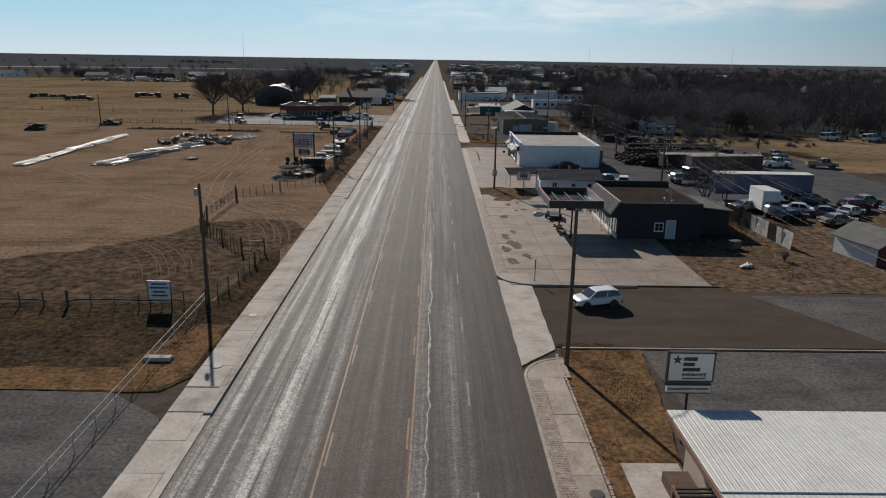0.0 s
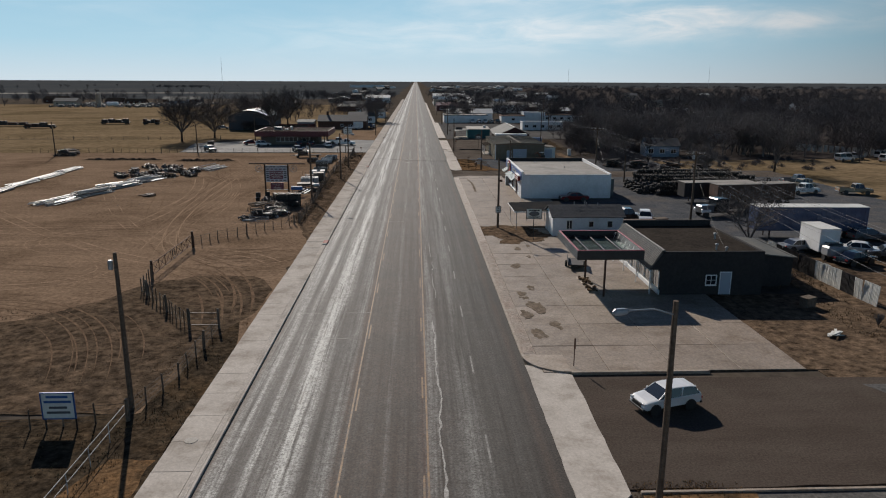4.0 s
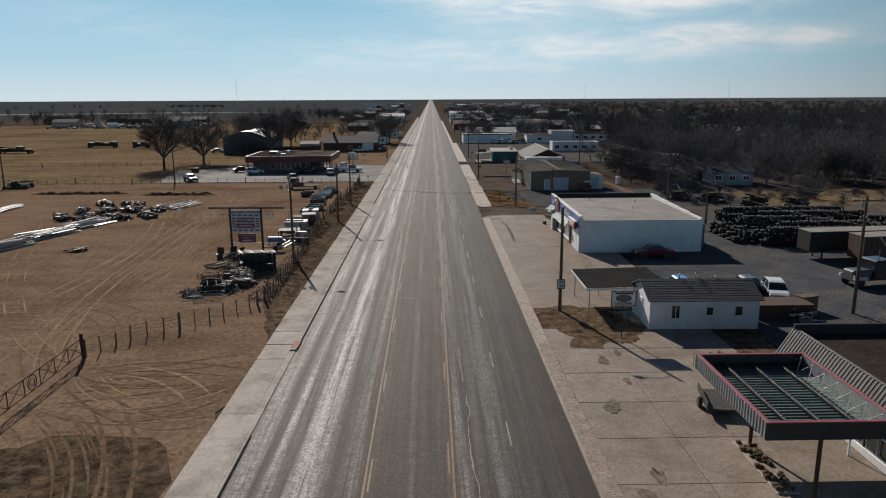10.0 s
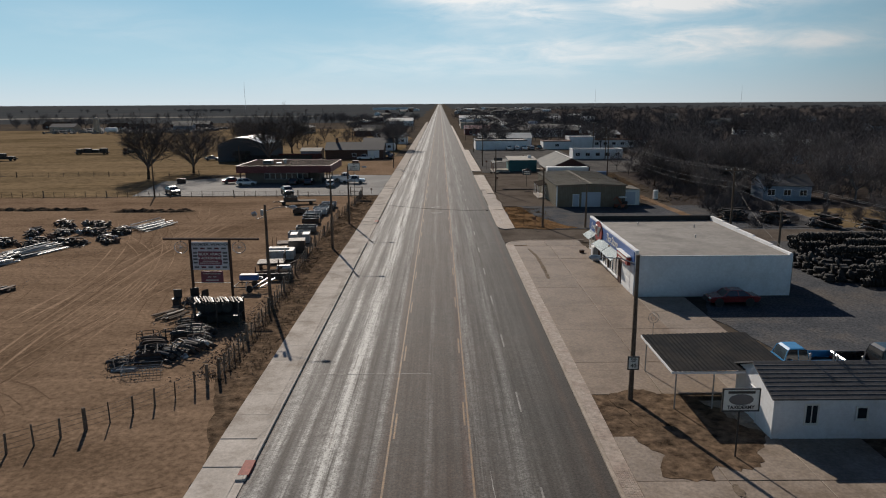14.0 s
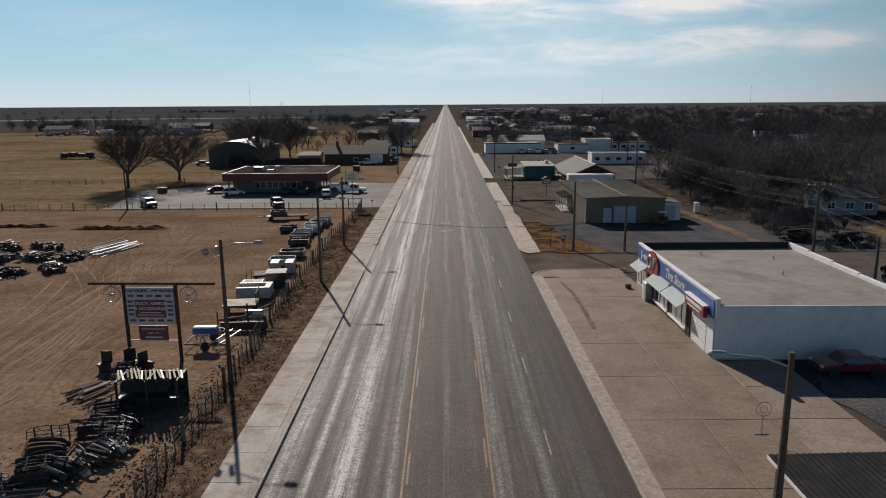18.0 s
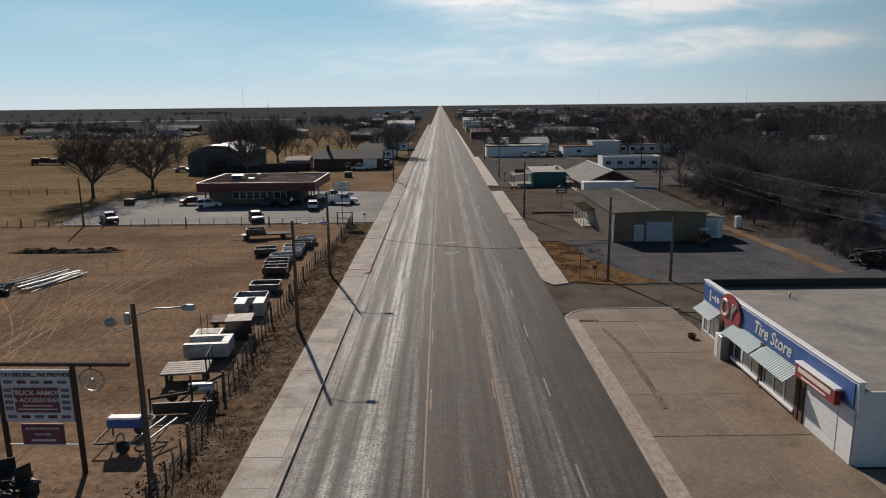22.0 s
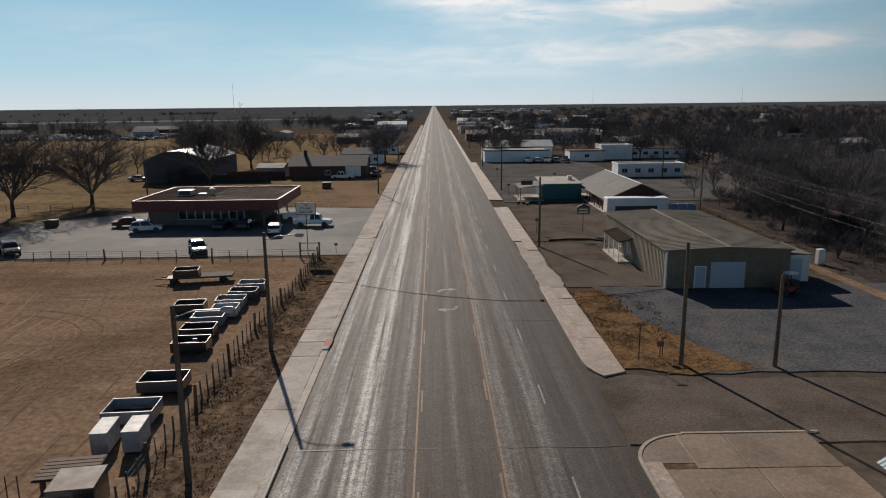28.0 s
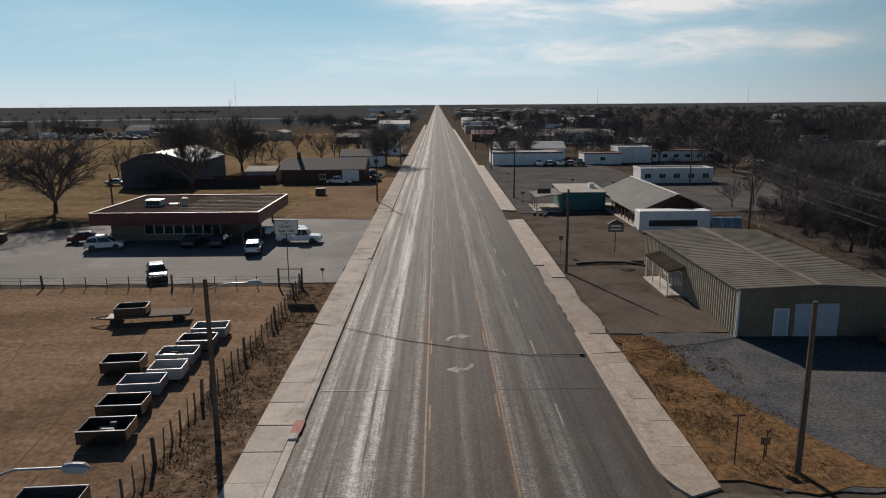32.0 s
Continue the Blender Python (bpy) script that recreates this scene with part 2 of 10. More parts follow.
# ---- materials ----
def surf(name, a, b, scale=1.0, rough=0.85, fine=30.0, fine_amt=0.35, bump=0.15, stretch=(1, 1, 1), metal=0.0, c=None, c_scale=0.15, c_amt=0.6,
         rot=0.0, spec=0.5, rand=0.0, bump_dist=0.02, rough_var=0.1):
    """A procedural surface: two colours in soft blotches, fine grain, a third colour in stains, relief."""
    m = bpy.data.materials.new(name)
    m.use_nodes = True
    nt = m.node_tree
    n, l = nt.nodes, nt.links
    bsdf = n["Principled BSDF"]
    tc = n.new("ShaderNodeNewGeometry")
    mp = n.new("ShaderNodeMapping")
    mp.inputs["Scale"].default_value = stretch
    mp.inputs["Rotation"].default_value = (0, 0, radians(rot))
    l.new(tc.outputs["Position"], mp.inputs["Vector"])

    def noise_tex(s, detail, vec):
        t = n.new("ShaderNodeTexNoise")
        t.inputs["Scale"].default_value, t.inputs["Detail"].default_value, t.inputs["Roughness"].default_value = s, detail, 0.7
        l.new(vec, t.inputs["Vector"])
        return t

    def mixc(kind, fac, x, y):
        t = n.new("ShaderNodeMix")
        t.data_type, t.blend_type = "RGBA", kind
        for sock, val in (("Factor", fac), ("A", x), ("B", y)):
            s = t.inputs[sock]
            if isinstance(val, bpy.types.NodeSocket):
                l.new(val, s)
            else:
                s.default_value = val
        return t.outputs["Result"]

    def ramp(fac, p0, p1):
        t = n.new("ShaderNodeValToRGB")
        t.color_ramp.elements[0].position, t.color_ramp.elements[1].position = p0, p1
        l.new(fac, t.inputs["Fac"])
        return t.outputs["Color"]

    big = noise_tex(scale, 8, mp.outputs["Vector"])
    tiny = noise_tex(fine * 0.2, 9, tc.outputs["Position"])
    col = mixc("MIX", ramp(big.outputs["Fac"], 0.35, 0.65), (*a, 1), (*b, 1))
    if c:
        stain = noise_tex(c_scale, 6, tc.outputs["Position"])
        k = n.new("ShaderNodeMath")
        k.operation = "MULTIPLY"
        k.inputs[1].default_value = c_amt
        l.new(ramp(stain.outputs["Fac"], 0.48, 0.66), k.inputs[0])
        col = mixc("MIX", k.outputs["Value"], col, (*c, 1))
    grey = n.new("ShaderNodeMapRange")
    grey.inputs["To Min"].default_value, grey.inputs["To Max"].default_value = 1 - fine_amt, 1 + fine_amt
    grey.inputs["From Min"].default_value, grey.inputs["From Max"].default_value = 0.33, 0.67
    l.new(tiny.outputs["Fac"], grey.inputs["Value"])
    col = mixc("MULTIPLY", 1.0, col, grey.outputs["Result"])
    if rand:
        info = n.new("ShaderNodeObjectInfo")
        rr = n.new("ShaderNodeMapRange")
        rr.inputs["To Min"].default_value, rr.inputs["To Max"].default_value = 1 - rand, 1 + rand
        l.new(info.outputs["Random"], rr.inputs["Value"])
        col = mixc("MULTIPLY", 1.0, col, rr.outputs["Result"])
    l.new(col, bsdf.inputs["Base Color"])
    rv = n.new("ShaderNodeMapRange")
    rv.inputs["To Min"].default_value, rv.inputs["To Max"].default_value = max(0.03, rough - rough_var), min(1, rough + rough_var)
    l.new(big.outputs["Fac"], rv.inputs["Value"])
    l.new(rv.outputs["Result"], bsdf.inputs["Roughness"])
    bsdf.inputs["Metallic"].default_value = metal
    bsdf.inputs["Specular IOR Level"].default_value = spec
    if bump:
        bp = n.new("ShaderNodeBump")
        bp.inputs["Strength"].default_value, bp.inputs["Distance"].default_value = bump, bump_dist
        l.new(tiny.outputs["Fac"], bp.inputs["Height"])
        l.new(bp.outputs["Normal"], bsdf.inputs["Normal"])
    return m


def glass_mat(name, tint=(0.02, 0.025, 0.03)):
    m = bpy.data.materials.new(name)
    m.use_nodes = True
    b = m.node_tree.nodes["Principled BSDF"]
    b.inputs["Base Color"].default_value = (*tint, 1)
    b.inputs["Roughness"].default_value = 0.06
    b.inputs["Specular IOR Level"].default_value = 0.7
    return m


def ribbed(name, col, pitch, axis="x", rough=0.5, metal=0.0, dark=0.8, depth=0.02, dirt=(0.25, 0.22, 0.18), dirt_amt=0.35, spec=0.1):
    """Sheet metal with fine ribs: relief from a wave, dirt in streaks."""
    m = surf(name, col, tuple(v * 0.92 for v in col), 0.4, rough, 12, 0.08, 0.0, metal=metal, c=dirt, c_scale=0.35, c_amt=dirt_amt, spec=spec)
    nt = m.node_tree
    n, l = nt.nodes, nt.links
    tc = n.new("ShaderNodeTexCoord")
    wv = n.new("ShaderNodeTexWave")
    wv.wave_type, wv.bands_direction = "BANDS", axis.upper()
    wv.inputs["Scale"].default_value = 2 * math.pi / pitch / 20
    bp = n.new("ShaderNodeBump")
    bp.inputs["Strength"].default_value, bp.inputs["Distance"].default_value = 0.8, depth
    l.new(tc.outputs["Object"], wv.inputs["Vector"])
    l.new(wv.outputs["Fac"], bp.inputs["Height"])
    l.new(bp.outputs["Normal"], n["Principled BSDF"].inputs["Normal"])
    return m


def road_mat():
    """Worn asphalt: bands along the lanes, long pale streaks of brine and painted sun glare, aggregate grain."""
    m = surf("asphalt_road", (0.037, 0.0285, 0.0235), (0.052, 0.0405, 0.034), 0.25, 0.55, 40, 0.8, 0.9, c=(0.028, 0.026, 0.025), c_scale=0.08, c_amt=0.6, bump_dist=0.015, spec=0.22)
    nt = m.node_tree
    n, l = nt.nodes, nt.links
    bsdf = n["Principled BSDF"]
    base = bsdf.inputs["Base Color"].links[0].from_socket
    tc = n.new("ShaderNodeTexCoord")
    sep = n.new("ShaderNodeSeparateXYZ")
    l.new(tc.outputs["Object"], sep.inputs["Vector"])
    # a slow wander of the bands across the road
    mpw = n.new("ShaderNodeMapping")
    mpw.inputs["Scale"].default_value = (0.15, 0.03, 1)
    wander = n.new("ShaderNodeTexNoise")
    wander.inputs["Scale"].default_value, wander.inputs["Detail"].default_value = 1.0, 4
    l.new(tc.outputs["Object"], mpw.inputs["Vector"])
    l.new(mpw.outputs["Vector"], wander.inputs["Vector"])
    mr = n.new("ShaderNodeMapRange")
    mr.inputs["From Min"].default_value, mr.inputs["From Max"].default_value = -9.2, 9.2
    sh = n.new("ShaderNodeMath")
    sh.operation = "MULTIPLY_ADD"
    sh.inputs[1].default_value = 0.7
    l.new(wander.outputs["Fac"], sh.inputs[0])
    l.new(sep.outputs["X"], sh.inputs[2])
    l.new(sh.outputs["Value"], mr.inputs["Value"])
    bands = n.new("ShaderNodeValToRGB")
    el = bands.color_ramp.elements
    # left-lane values are raised to paint sun glare along with the brine
    stops = [(-9, 0.05), (-8.8, 0.12), (-8.3, 0.6), (-7.8, 0.6), (-7.4, 0.12), (-7.0, 0.2), (-6.6, 0.75), (-6.3, 0.14), (-5.8, 0.3), (-5.3, 0.95), (-4.6, 1.0), (-4.1, 0.3), (-3.7, 0.06), (-3.0, 0.22), (-2.6, 0.4), (-2.2, 0.08), (0, 0.06), (0.3, 0.2), (0.7, 0.06),
             (2.4, 0.08), (2.8, 0.28), (3.1, 0.32), (3.6, 0.1), (4.4, 0.12), (5.0, 0.28), (5.6, 0.14), (6.3, 0.06), (7.2, 0.08), (9, 0.02)]
    el[0].position, el[0].color = 0.0, (0.1, 0.1, 0.1, 1)
    el[1].position, el[1].color = 1.0, (0.02, 0.02, 0.02, 1)
    for x, v in stops[1:-1]:
        e = el.new((x + 9.2) / 18.4)
        e.color = (v, v, v, 1)
    l.new(mr.outputs["Result"], bands.inputs["Fac"])
    # streaks
    mps = n.new("ShaderNodeMapping")
    mps.inputs["Scale"].default_value = (2.3, 0.04, 1)
    streak = n.new("ShaderNodeTexNoise")
    streak.inputs["Scale"].default_value, streak.inputs["Detail"].default_value, streak.inputs["Roughness"].default_value = 1.0, 8, 0.7
    l.new(tc.outputs["Object"], mps.inputs["Vector"])
    l.new(mps.outputs["Vector"], streak.inputs["Vector"])
    sr = n.new("ShaderNodeValToRGB")
    sr.color_ramp.elements[0].position, sr.color_ramp.elements[1].position = 0.36, 0.64
    l.new(streak.outputs["Fac"], sr.inputs["Fac"])
    blot = n.new("ShaderNodeTexNoise")
    blot.inputs["Scale"].default_value, blot.inputs["Detail"].default_value, blot.inputs["Roughness"].default_value = 1.6, 8, 0.75
    l.new(tc.outputs["Object"], blot.inputs["Vector"])
    br = n.new("ShaderNodeValToRGB")
    br.color_ramp.elements[0].position, br.color_ramp.elements[1].position = 0.2, 0.6
    l.new(blot.outputs["Fac"], br.inputs["Fac"])
    amt = n.new("ShaderNodeMath")
    amt.operation = "MULTIPLY"
    amt2 = n.new("ShaderNodeMath")
    amt2.operation = "MULTIPLY"
    l.new(bands.outputs["Color"], amt.inputs[0])
    l.new(sr.outputs["Color"], amt.inputs[1])
    l.new(amt.outputs["Value"], amt2.inputs[0])
    l.new(br.outputs["Color"], amt2.inputs[1])
    mx = n.new("ShaderNodeMix")
    mx.data_type = "RGBA"
    mx.inputs["B"].default_value = (0.5, 0.5, 0.48, 1)
    # the pale film sits in the pores between the aggregate
    pores = n.new("ShaderNodeTexNoise")
    pores.inputs["Scale"].default_value, pores.inputs["Detail"].default_value, pores.inputs["Roughness"].default_value = 7.0, 8, 0.75
    l.new(tc.outputs["Object"], pores.inputs["Vector"])
    pr = n.new("ShaderNodeMapRange")
    pr.inputs["From Min"].default_value, pr.inputs["From Max"].default_value = 0.36, 0.6
    pr.inputs["To Min"].default_value, pr.inputs["To Max"].default_value = 0.25, 2.6
    l.new(pores.outputs["Fac"], pr.inputs["Value"])
    film_amt = n.new("ShaderNodeMath")
    film_amt.operation, film_amt.use_clamp = "MULTIPLY", True
    l.new(amt2.outputs["Value"], film_amt.inputs[0])
    l.new(pr.outputs["Result"], film_amt.inputs[1])
    l.new(film_amt.outputs["Value"], mx.inputs["Factor"])
    # each lane was laid at another time: brown turn lane, greyer outer lanes, rusty joints beside the yellow lines
    lane = n.new("ShaderNodeValToRGB")
    le = lane.color_ramp.elements
    le[0].position, le[0].color = 0.0, (1.0, 1.0, 1.0, 1)
    le[1].position, le[1].color = 1.0, (0.85, 0.9, 0.92, 1)
    for x, tone in ((-8.7, (1.5, 1.25, 1.05)), (-8.4, (0.95, 0.95, 0.97)), (-2.6, (0.95, 0.95, 0.95)), (-2.2, (1.3, 0.98, 0.8)), (-1.8, (1.1, 1.0, 0.92)), (2.0, (1.1, 0.99, 0.92)), (2.5, (1.45, 1.0, 0.85)), (2.8, (1.05, 1.0, 0.96)), (4.2, (0.95, 0.96, 0.96)), (5.0, (0.92, 1.0, 0.99)), (8.4, (0.85, 0.9, 0.9)), (8.8, (1.2, 1.05, 0.95))):
        e = le.new((x + 9.2) / 18.4)
        e.color = (*tone, 1)
    l.new(mr.outputs["Result"], lane.inputs["Fac"])
    tint = n.new("ShaderNodeMix")
    tint.data_type, tint.blend_type = "RGBA", "MULTIPLY"
    tint.inputs["Factor"].default_value = 1.0
    l.new(base, tint.inputs["A"])
    l.new(lane.outputs["Color"], tint.inputs["B"])
    l.new(tint.outputs["Result"], mx.inputs["A"])
    l.new(mx.outputs["Result"], bsdf.inputs["Base Color"])
    rr = n.new("ShaderNodeMapRange")
    rr.inputs["To Min"].default_value, rr.inputs["To Max"].default_value = 0.75, 0.6
    l.new(amt2.outputs["Value"], rr.inputs["Value"])
    l.new(rr.outputs["Result"], bsdf.inputs["Roughness"])
    return m


ASPHALT_ROAD = road_mat()
CONCRETE = surf("concrete", (0.4, 0.335, 0.275), (0.31, 0.26, 0.213), 0.35, 0.65, 25, 0.22, 0.25, c=(0.19, 0.14, 0.098), c_scale=0.5, c_amt=0.6, rand=0.08, spec=0.25)
CONCRETE_COURT = surf("concrete_forecourt", (0.232, 0.176, 0.127), (0.185, 0.14, 0.102), 0.22, 0.6, 25, 0.28, 0.25, c=(0.12, 0.082, 0.054), c_scale=0.3, c_amt=0.65, rand=0.06, spec=0.3)
CONCRETE_WORN = surf("concrete_worn_slabs", (0.3, 0.247, 0.2), (0.222, 0.182, 0.147), 0.3, 0.6, 25, 0.28, 0.25, c=(0.155, 0.115, 0.08), c_scale=0.35, c_amt=0.7, rand=0.08, spec=0.25)
DIRT_FILM = surf("dirt_on_concrete", (0.2, 0.162, 0.126), (0.13, 0.103, 0.08), 0.9, 0.9, 14, 0.45, 0.4, c=(0.27, 0.232, 0.195), c_scale=0.9, c_amt=0.8, spec=0.0)
DUSTY_WHITE = surf("dusty_white_steel", (0.42, 0.43, 0.44), (0.33, 0.33, 0.33), 1.2, 0.6, 20, 0.15, 0.1, c=(0.17, 0.14, 0.11), c_scale=1.1, c_amt=0.6)
DUSTY_STEEL = surf("dusty_steel_plate", (0.2, 0.17, 0.145), (0.14, 0.115, 0.095), 1.4, 0.7, 20, 0.3, 0.15, c=(0.1, 0.06, 0.04), c_scale=1.0, c_amt=0.6)
CONCRETE_PALE = surf("concrete_pale", (0.54, 0.498, 0.452), (0.44, 0.402, 0.362), 0.5, 0.85, 30, 0.15, 0.25, c=(0.2, 0.165, 0.13), c_scale=0.4, c_amt=0.5, rand=0.08, spec=0.0)
BRICK_PAVER = surf("brick_paver", (0.37, 0.31, 0.26), (0.28, 0.23, 0.19), 1.5, 0.65, 18, 0.35, 0.3, c=(0.22, 0.12, 0.09), c_scale=0.3, c_amt=0.3, spec=0.25)
ASPHALT_SIDE = surf("asphalt_side_street", (0.07, 0.056, 0.047), (0.095, 0.077, 0.065), 0.2, 0.75, 40, 0.3, 0.3, stretch=(0.3, 1.2, 1), c=(0.11, 0.095, 0.078), c_scale=0.25, c_amt=0.35, spec=0.0)
ASPHALT_LOT = surf("asphalt_lot", (0.075, 0.073, 0.072), (0.13, 0.126, 0.122), 0.25, 0.85, 20, 0.45, 0.4, c=(0.17, 0.158, 0.142), c_scale=0.2, c_amt=0.6, stretch=(0.4, 1.6, 1), spec=0.0)
GRAVEL = surf("gravel", (0.07, 0.075, 0.083), (0.11, 0.113, 0.12), 0.3, 0.95, 22, 0.55, 0.7, c=(0.13, 0.115, 0.1), c_scale=0.15, c_amt=0.7, bump_dist=0.04, spec=0.0)
DIRT = surf("dirt_lot", (0.258, 0.18, 0.123), (0.182, 0.127, 0.087), 0.25, 0.95, 12, 0.4, 0.6, stretch=(0.35, 1.6, 1), rot=20, c=(0.09, 0.06, 0.038), c_scale=0.06, c_amt=0.65, bump_dist=0.07, spec=0.0)
GRASS_DRY = surf("dry_grass", (0.2, 0.118, 0.06), (0.115, 0.074, 0.043), 0.7, 0.95, 16, 0.6, 0.9, c=(0.065, 0.048, 0.03), c_scale=0.35, c_amt=0.8, bump_dist=0.06, spec=0.0)
VERGE = surf("dirt_verge", (0.16, 0.112, 0.076), (0.068, 0.051, 0.037), 0.8, 0.95, 7, 0.7, 1.0, c=(0.18, 0.126, 0.084), c_scale=0.3, c_amt=0.6, bump_dist=0.09, spec=0.0)
PASTURE = surf("pasture", (0.24, 0.175, 0.105), (0.155, 0.116, 0.072), 0.05, 0.95, 2.5, 0.35, 0.3, stretch=(0.5, 2, 1), c=(0.09, 0.068, 0.036), c_scale=0.02, c_amt=0.7, spec=0.0)
# cropland greyed and blued in its colour for distance haze
FIELD = surf("hazed_field", (0.052, 0.06, 0.068), (0.07, 0.075, 0.078), 0.004, 0.95, 0.3, 0.15, 0.0, stretch=(0.3, 2.5, 1), c=(0.105, 0.1, 0.095), c_scale=0.003, c_amt=0.6, spec=0.0)
GROUND = surf("ground_soil", (0.062, 0.054, 0.047), (0.1, 0.083, 0.067), 0.03, 0.95, 3, 0.35, 0.4, c=(0.13, 0.105, 0.078), c_scale=0.02, c_amt=0.6, spec=0.0)
YELLOW = surf("yellow_paint", (0.22, 0.122, 0.045), (0.16, 0.094, 0.042), 2.0, 0.7, 30, 0.4, 0.1, c=(0.09, 0.072, 0.055), c_scale=1.2, c_amt=0.85)
WHITE_LINE = surf("white_road_paint", (0.26, 0.25, 0.235), (0.15, 0.143, 0.134), 2.0, 0.7, 30, 0.35, 0.1, c=(0.075, 0.07, 0.065), c_scale=1.0, c_amt=0.85)
WOOD_POLE = surf("pole_wood", (0.1, 0.072, 0.052), (0.145, 0.11, 0.085), 2, 0.9, 25, 0.3, 0.4, stretch=(4, 4, 0.3), spec=0.15)
POST_WOOD = surf("post_wood", (0.11, 0.085, 0.065), (0.16, 0.13, 0.105), 3, 0.9, 25, 0.3, 0.4, stretch=(4, 4, 0.4), rand=0.3, spec=0.15)
STEEL = surf("galvanised_steel", (0.42, 0.43, 0.44), (0.34, 0.35, 0.36), 3, 0.45, 40, 0.15, 0.1, metal=0.6)
RUST = surf("rusty_steel", (0.11, 0.06, 0.04), (0.07, 0.045, 0.035), 2, 0.8, 20, 0.35, 0.3, metal=0.2, rand=0.3)
DARK_IRON = surf("dark_iron", (0.035, 0.032, 0.03), (0.06, 0.05, 0.043), 2, 0.65, 20, 0.3, 0.2, metal=0.3, rand=0.3)
WIRE = surf("wire", (0.03, 0.03, 0.03), (0.045, 0.042, 0.04), 1, 0.6, 5, 0.1, 0)
RUBBER = surf("rubber", (0.03, 0.029, 0.028), (0.045, 0.043, 0.041), 3, 0.8, 30, 0.2, 0.2, rand=0.2, spec=0.3)
GLASS = glass_mat("dark_glass")
WHITE_PAINT = surf("white_paint", (0.76, 0.77, 0.78), (0.68, 0.69, 0.7), 0.5, 0.6, 20, 0.06, 0.08, c=(0.45, 0.42, 0.38), c_scale=0.4, c_amt=0.3)
BARK = surf("bark", (0.055, 0.043, 0.035), (0.085, 0.068, 0.056), 2, 0.95, 12, 0.35, 0.4, stretch=(3, 3, 0.5), spec=0.0)
TWIG = surf("twigs", (0.115, 0.105, 0.104), (0.16, 0.146, 0.142), 0.5, 0.95, 6, 0.3, 0, rand=0.2, spec=0.0)
# second twig colour, greyed to paint the haze over the far woods
TWIG_FAR = surf("hazed_far_twigs", (0.088, 0.082, 0.086), (0.122, 0.113, 0.115), 0.02, 0.95, 0.6, 0.35, 0, spec=0.0)
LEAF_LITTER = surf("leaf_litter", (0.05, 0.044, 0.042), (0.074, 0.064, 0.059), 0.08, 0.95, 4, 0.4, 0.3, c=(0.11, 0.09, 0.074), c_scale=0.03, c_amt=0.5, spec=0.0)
CHURNED = surf("churned_dirt", (0.125, 0.09, 0.062), (0.05, 0.038, 0.028), 0.8, 0.95, 6, 0.75, 1.0, c=(0.16, 0.112, 0.075), c_scale=0.25, c_amt=0.55, bump_dist=0.12, spec=0.0)
DITCH = surf("ditch_soil", (0.034, 0.027, 0.02), (0.07, 0.052, 0.035), 0.5, 0.95, 10, 0.7, 1.0, c=(0.105, 0.068, 0.038), c_scale=0.22, c_amt=0.6, bump_dist=0.09, spec=0.0)
OLD_ASPHALT = surf("old_patched_asphalt", (0.1, 0.083, 0.07), (0.14, 0.12, 0.102), 0.2, 0.8, 30, 0.4, 0.4, c=(0.055, 0.046, 0.038), c_scale=0.18, c_amt=0.7, spec=0.0)
SALT_CRACK = surf("salt_crack", (0.34, 0.33, 0.31), (0.2, 0.19, 0.18), 1.5, 0.7, 40, 0.5, 0.1)
PALE_LOT = surf("pale_worn_asphalt", (0.13, 0.128, 0.125), (0.18, 0.177, 0.172), 0.14, 0.8, 25, 0.3, 0.2, c=(0.27, 0.266, 0.258), c_scale=0.09, c_amt=0.55, spec=0.05)

# ---- ground, roads, pavements ----
def wavy(poly, step=2.0, amount=0.35, seed=0.0):
    """A polygon with uneven edges."""
    out = []
    for i, a in enumerate(poly):
        b = poly[(i + 1) % len(poly)]
        a, b = Vector((*a, 0)), Vector((*b, 0))
        k = max(1, int((b - a).length / step))
        nrm = (b - a).cross(Vector((0, 0, 1))).normalized()
        for j in range(k):
            p = a.lerp(b, j / k)
            d = noise.noise((p.x * 0.6 + seed, p.y * 0.6, seed)) * amount + noise.noise((p.x * 2.3, p.y * 2.3, seed + 9)) * amount * 0.5
            p = p + nrm * d
            out.append((p.x, p.y))
    return out


def patch(name, poly, top, material, label, category="ground", rough_edge=0.35, step=2.0, depth=0.08):
    if rough_edge:
        poly = wavy(poly, step, rough_edge, top * 100)
    return single(name, Build().prism(poly, top - depth, top), material, label, category, "structure")


def make_ground():
    b = Build()
    xs = [-5000, -2500, -1200, -600, -300, -150, -60, 0, 60, 150, 300, 600, 1200, 2500, 5000]
    ys = [-600, -200, -60, 60, 200, 400, 700, 1200, 2000, 3000, 4200, 5500]
    for y in ys:
        for x in xs:
            b.v.append((x, y, -0.07))
    w = len(xs)
    for j in range(len(ys) - 1):
        for i in range(w - 1):
            b.f.append((j * w + i, j * w + i + 1, (j + 1) * w + i + 1, (j + 1) * w + i))
    single("ground", b, GROUND, "brown winter soil with sparse dry grass", "ground", "structure")


make_ground()
patch("field_pasture", [(-700, 238), (-60, 242), (-14, 242), (-14, 420), (-30, 560), (-700, 520)], -0.04, PASTURE, "ochre dry grass pasture", "field", 3, 20)
patch("field_ploughed", [(-3500, 700), (-22, 700), (-16, 4800), (-3500, 4800)], -0.045, FIELD, "cropland reaching the horizon, haze-blue in its colour", "field", 8, 60)
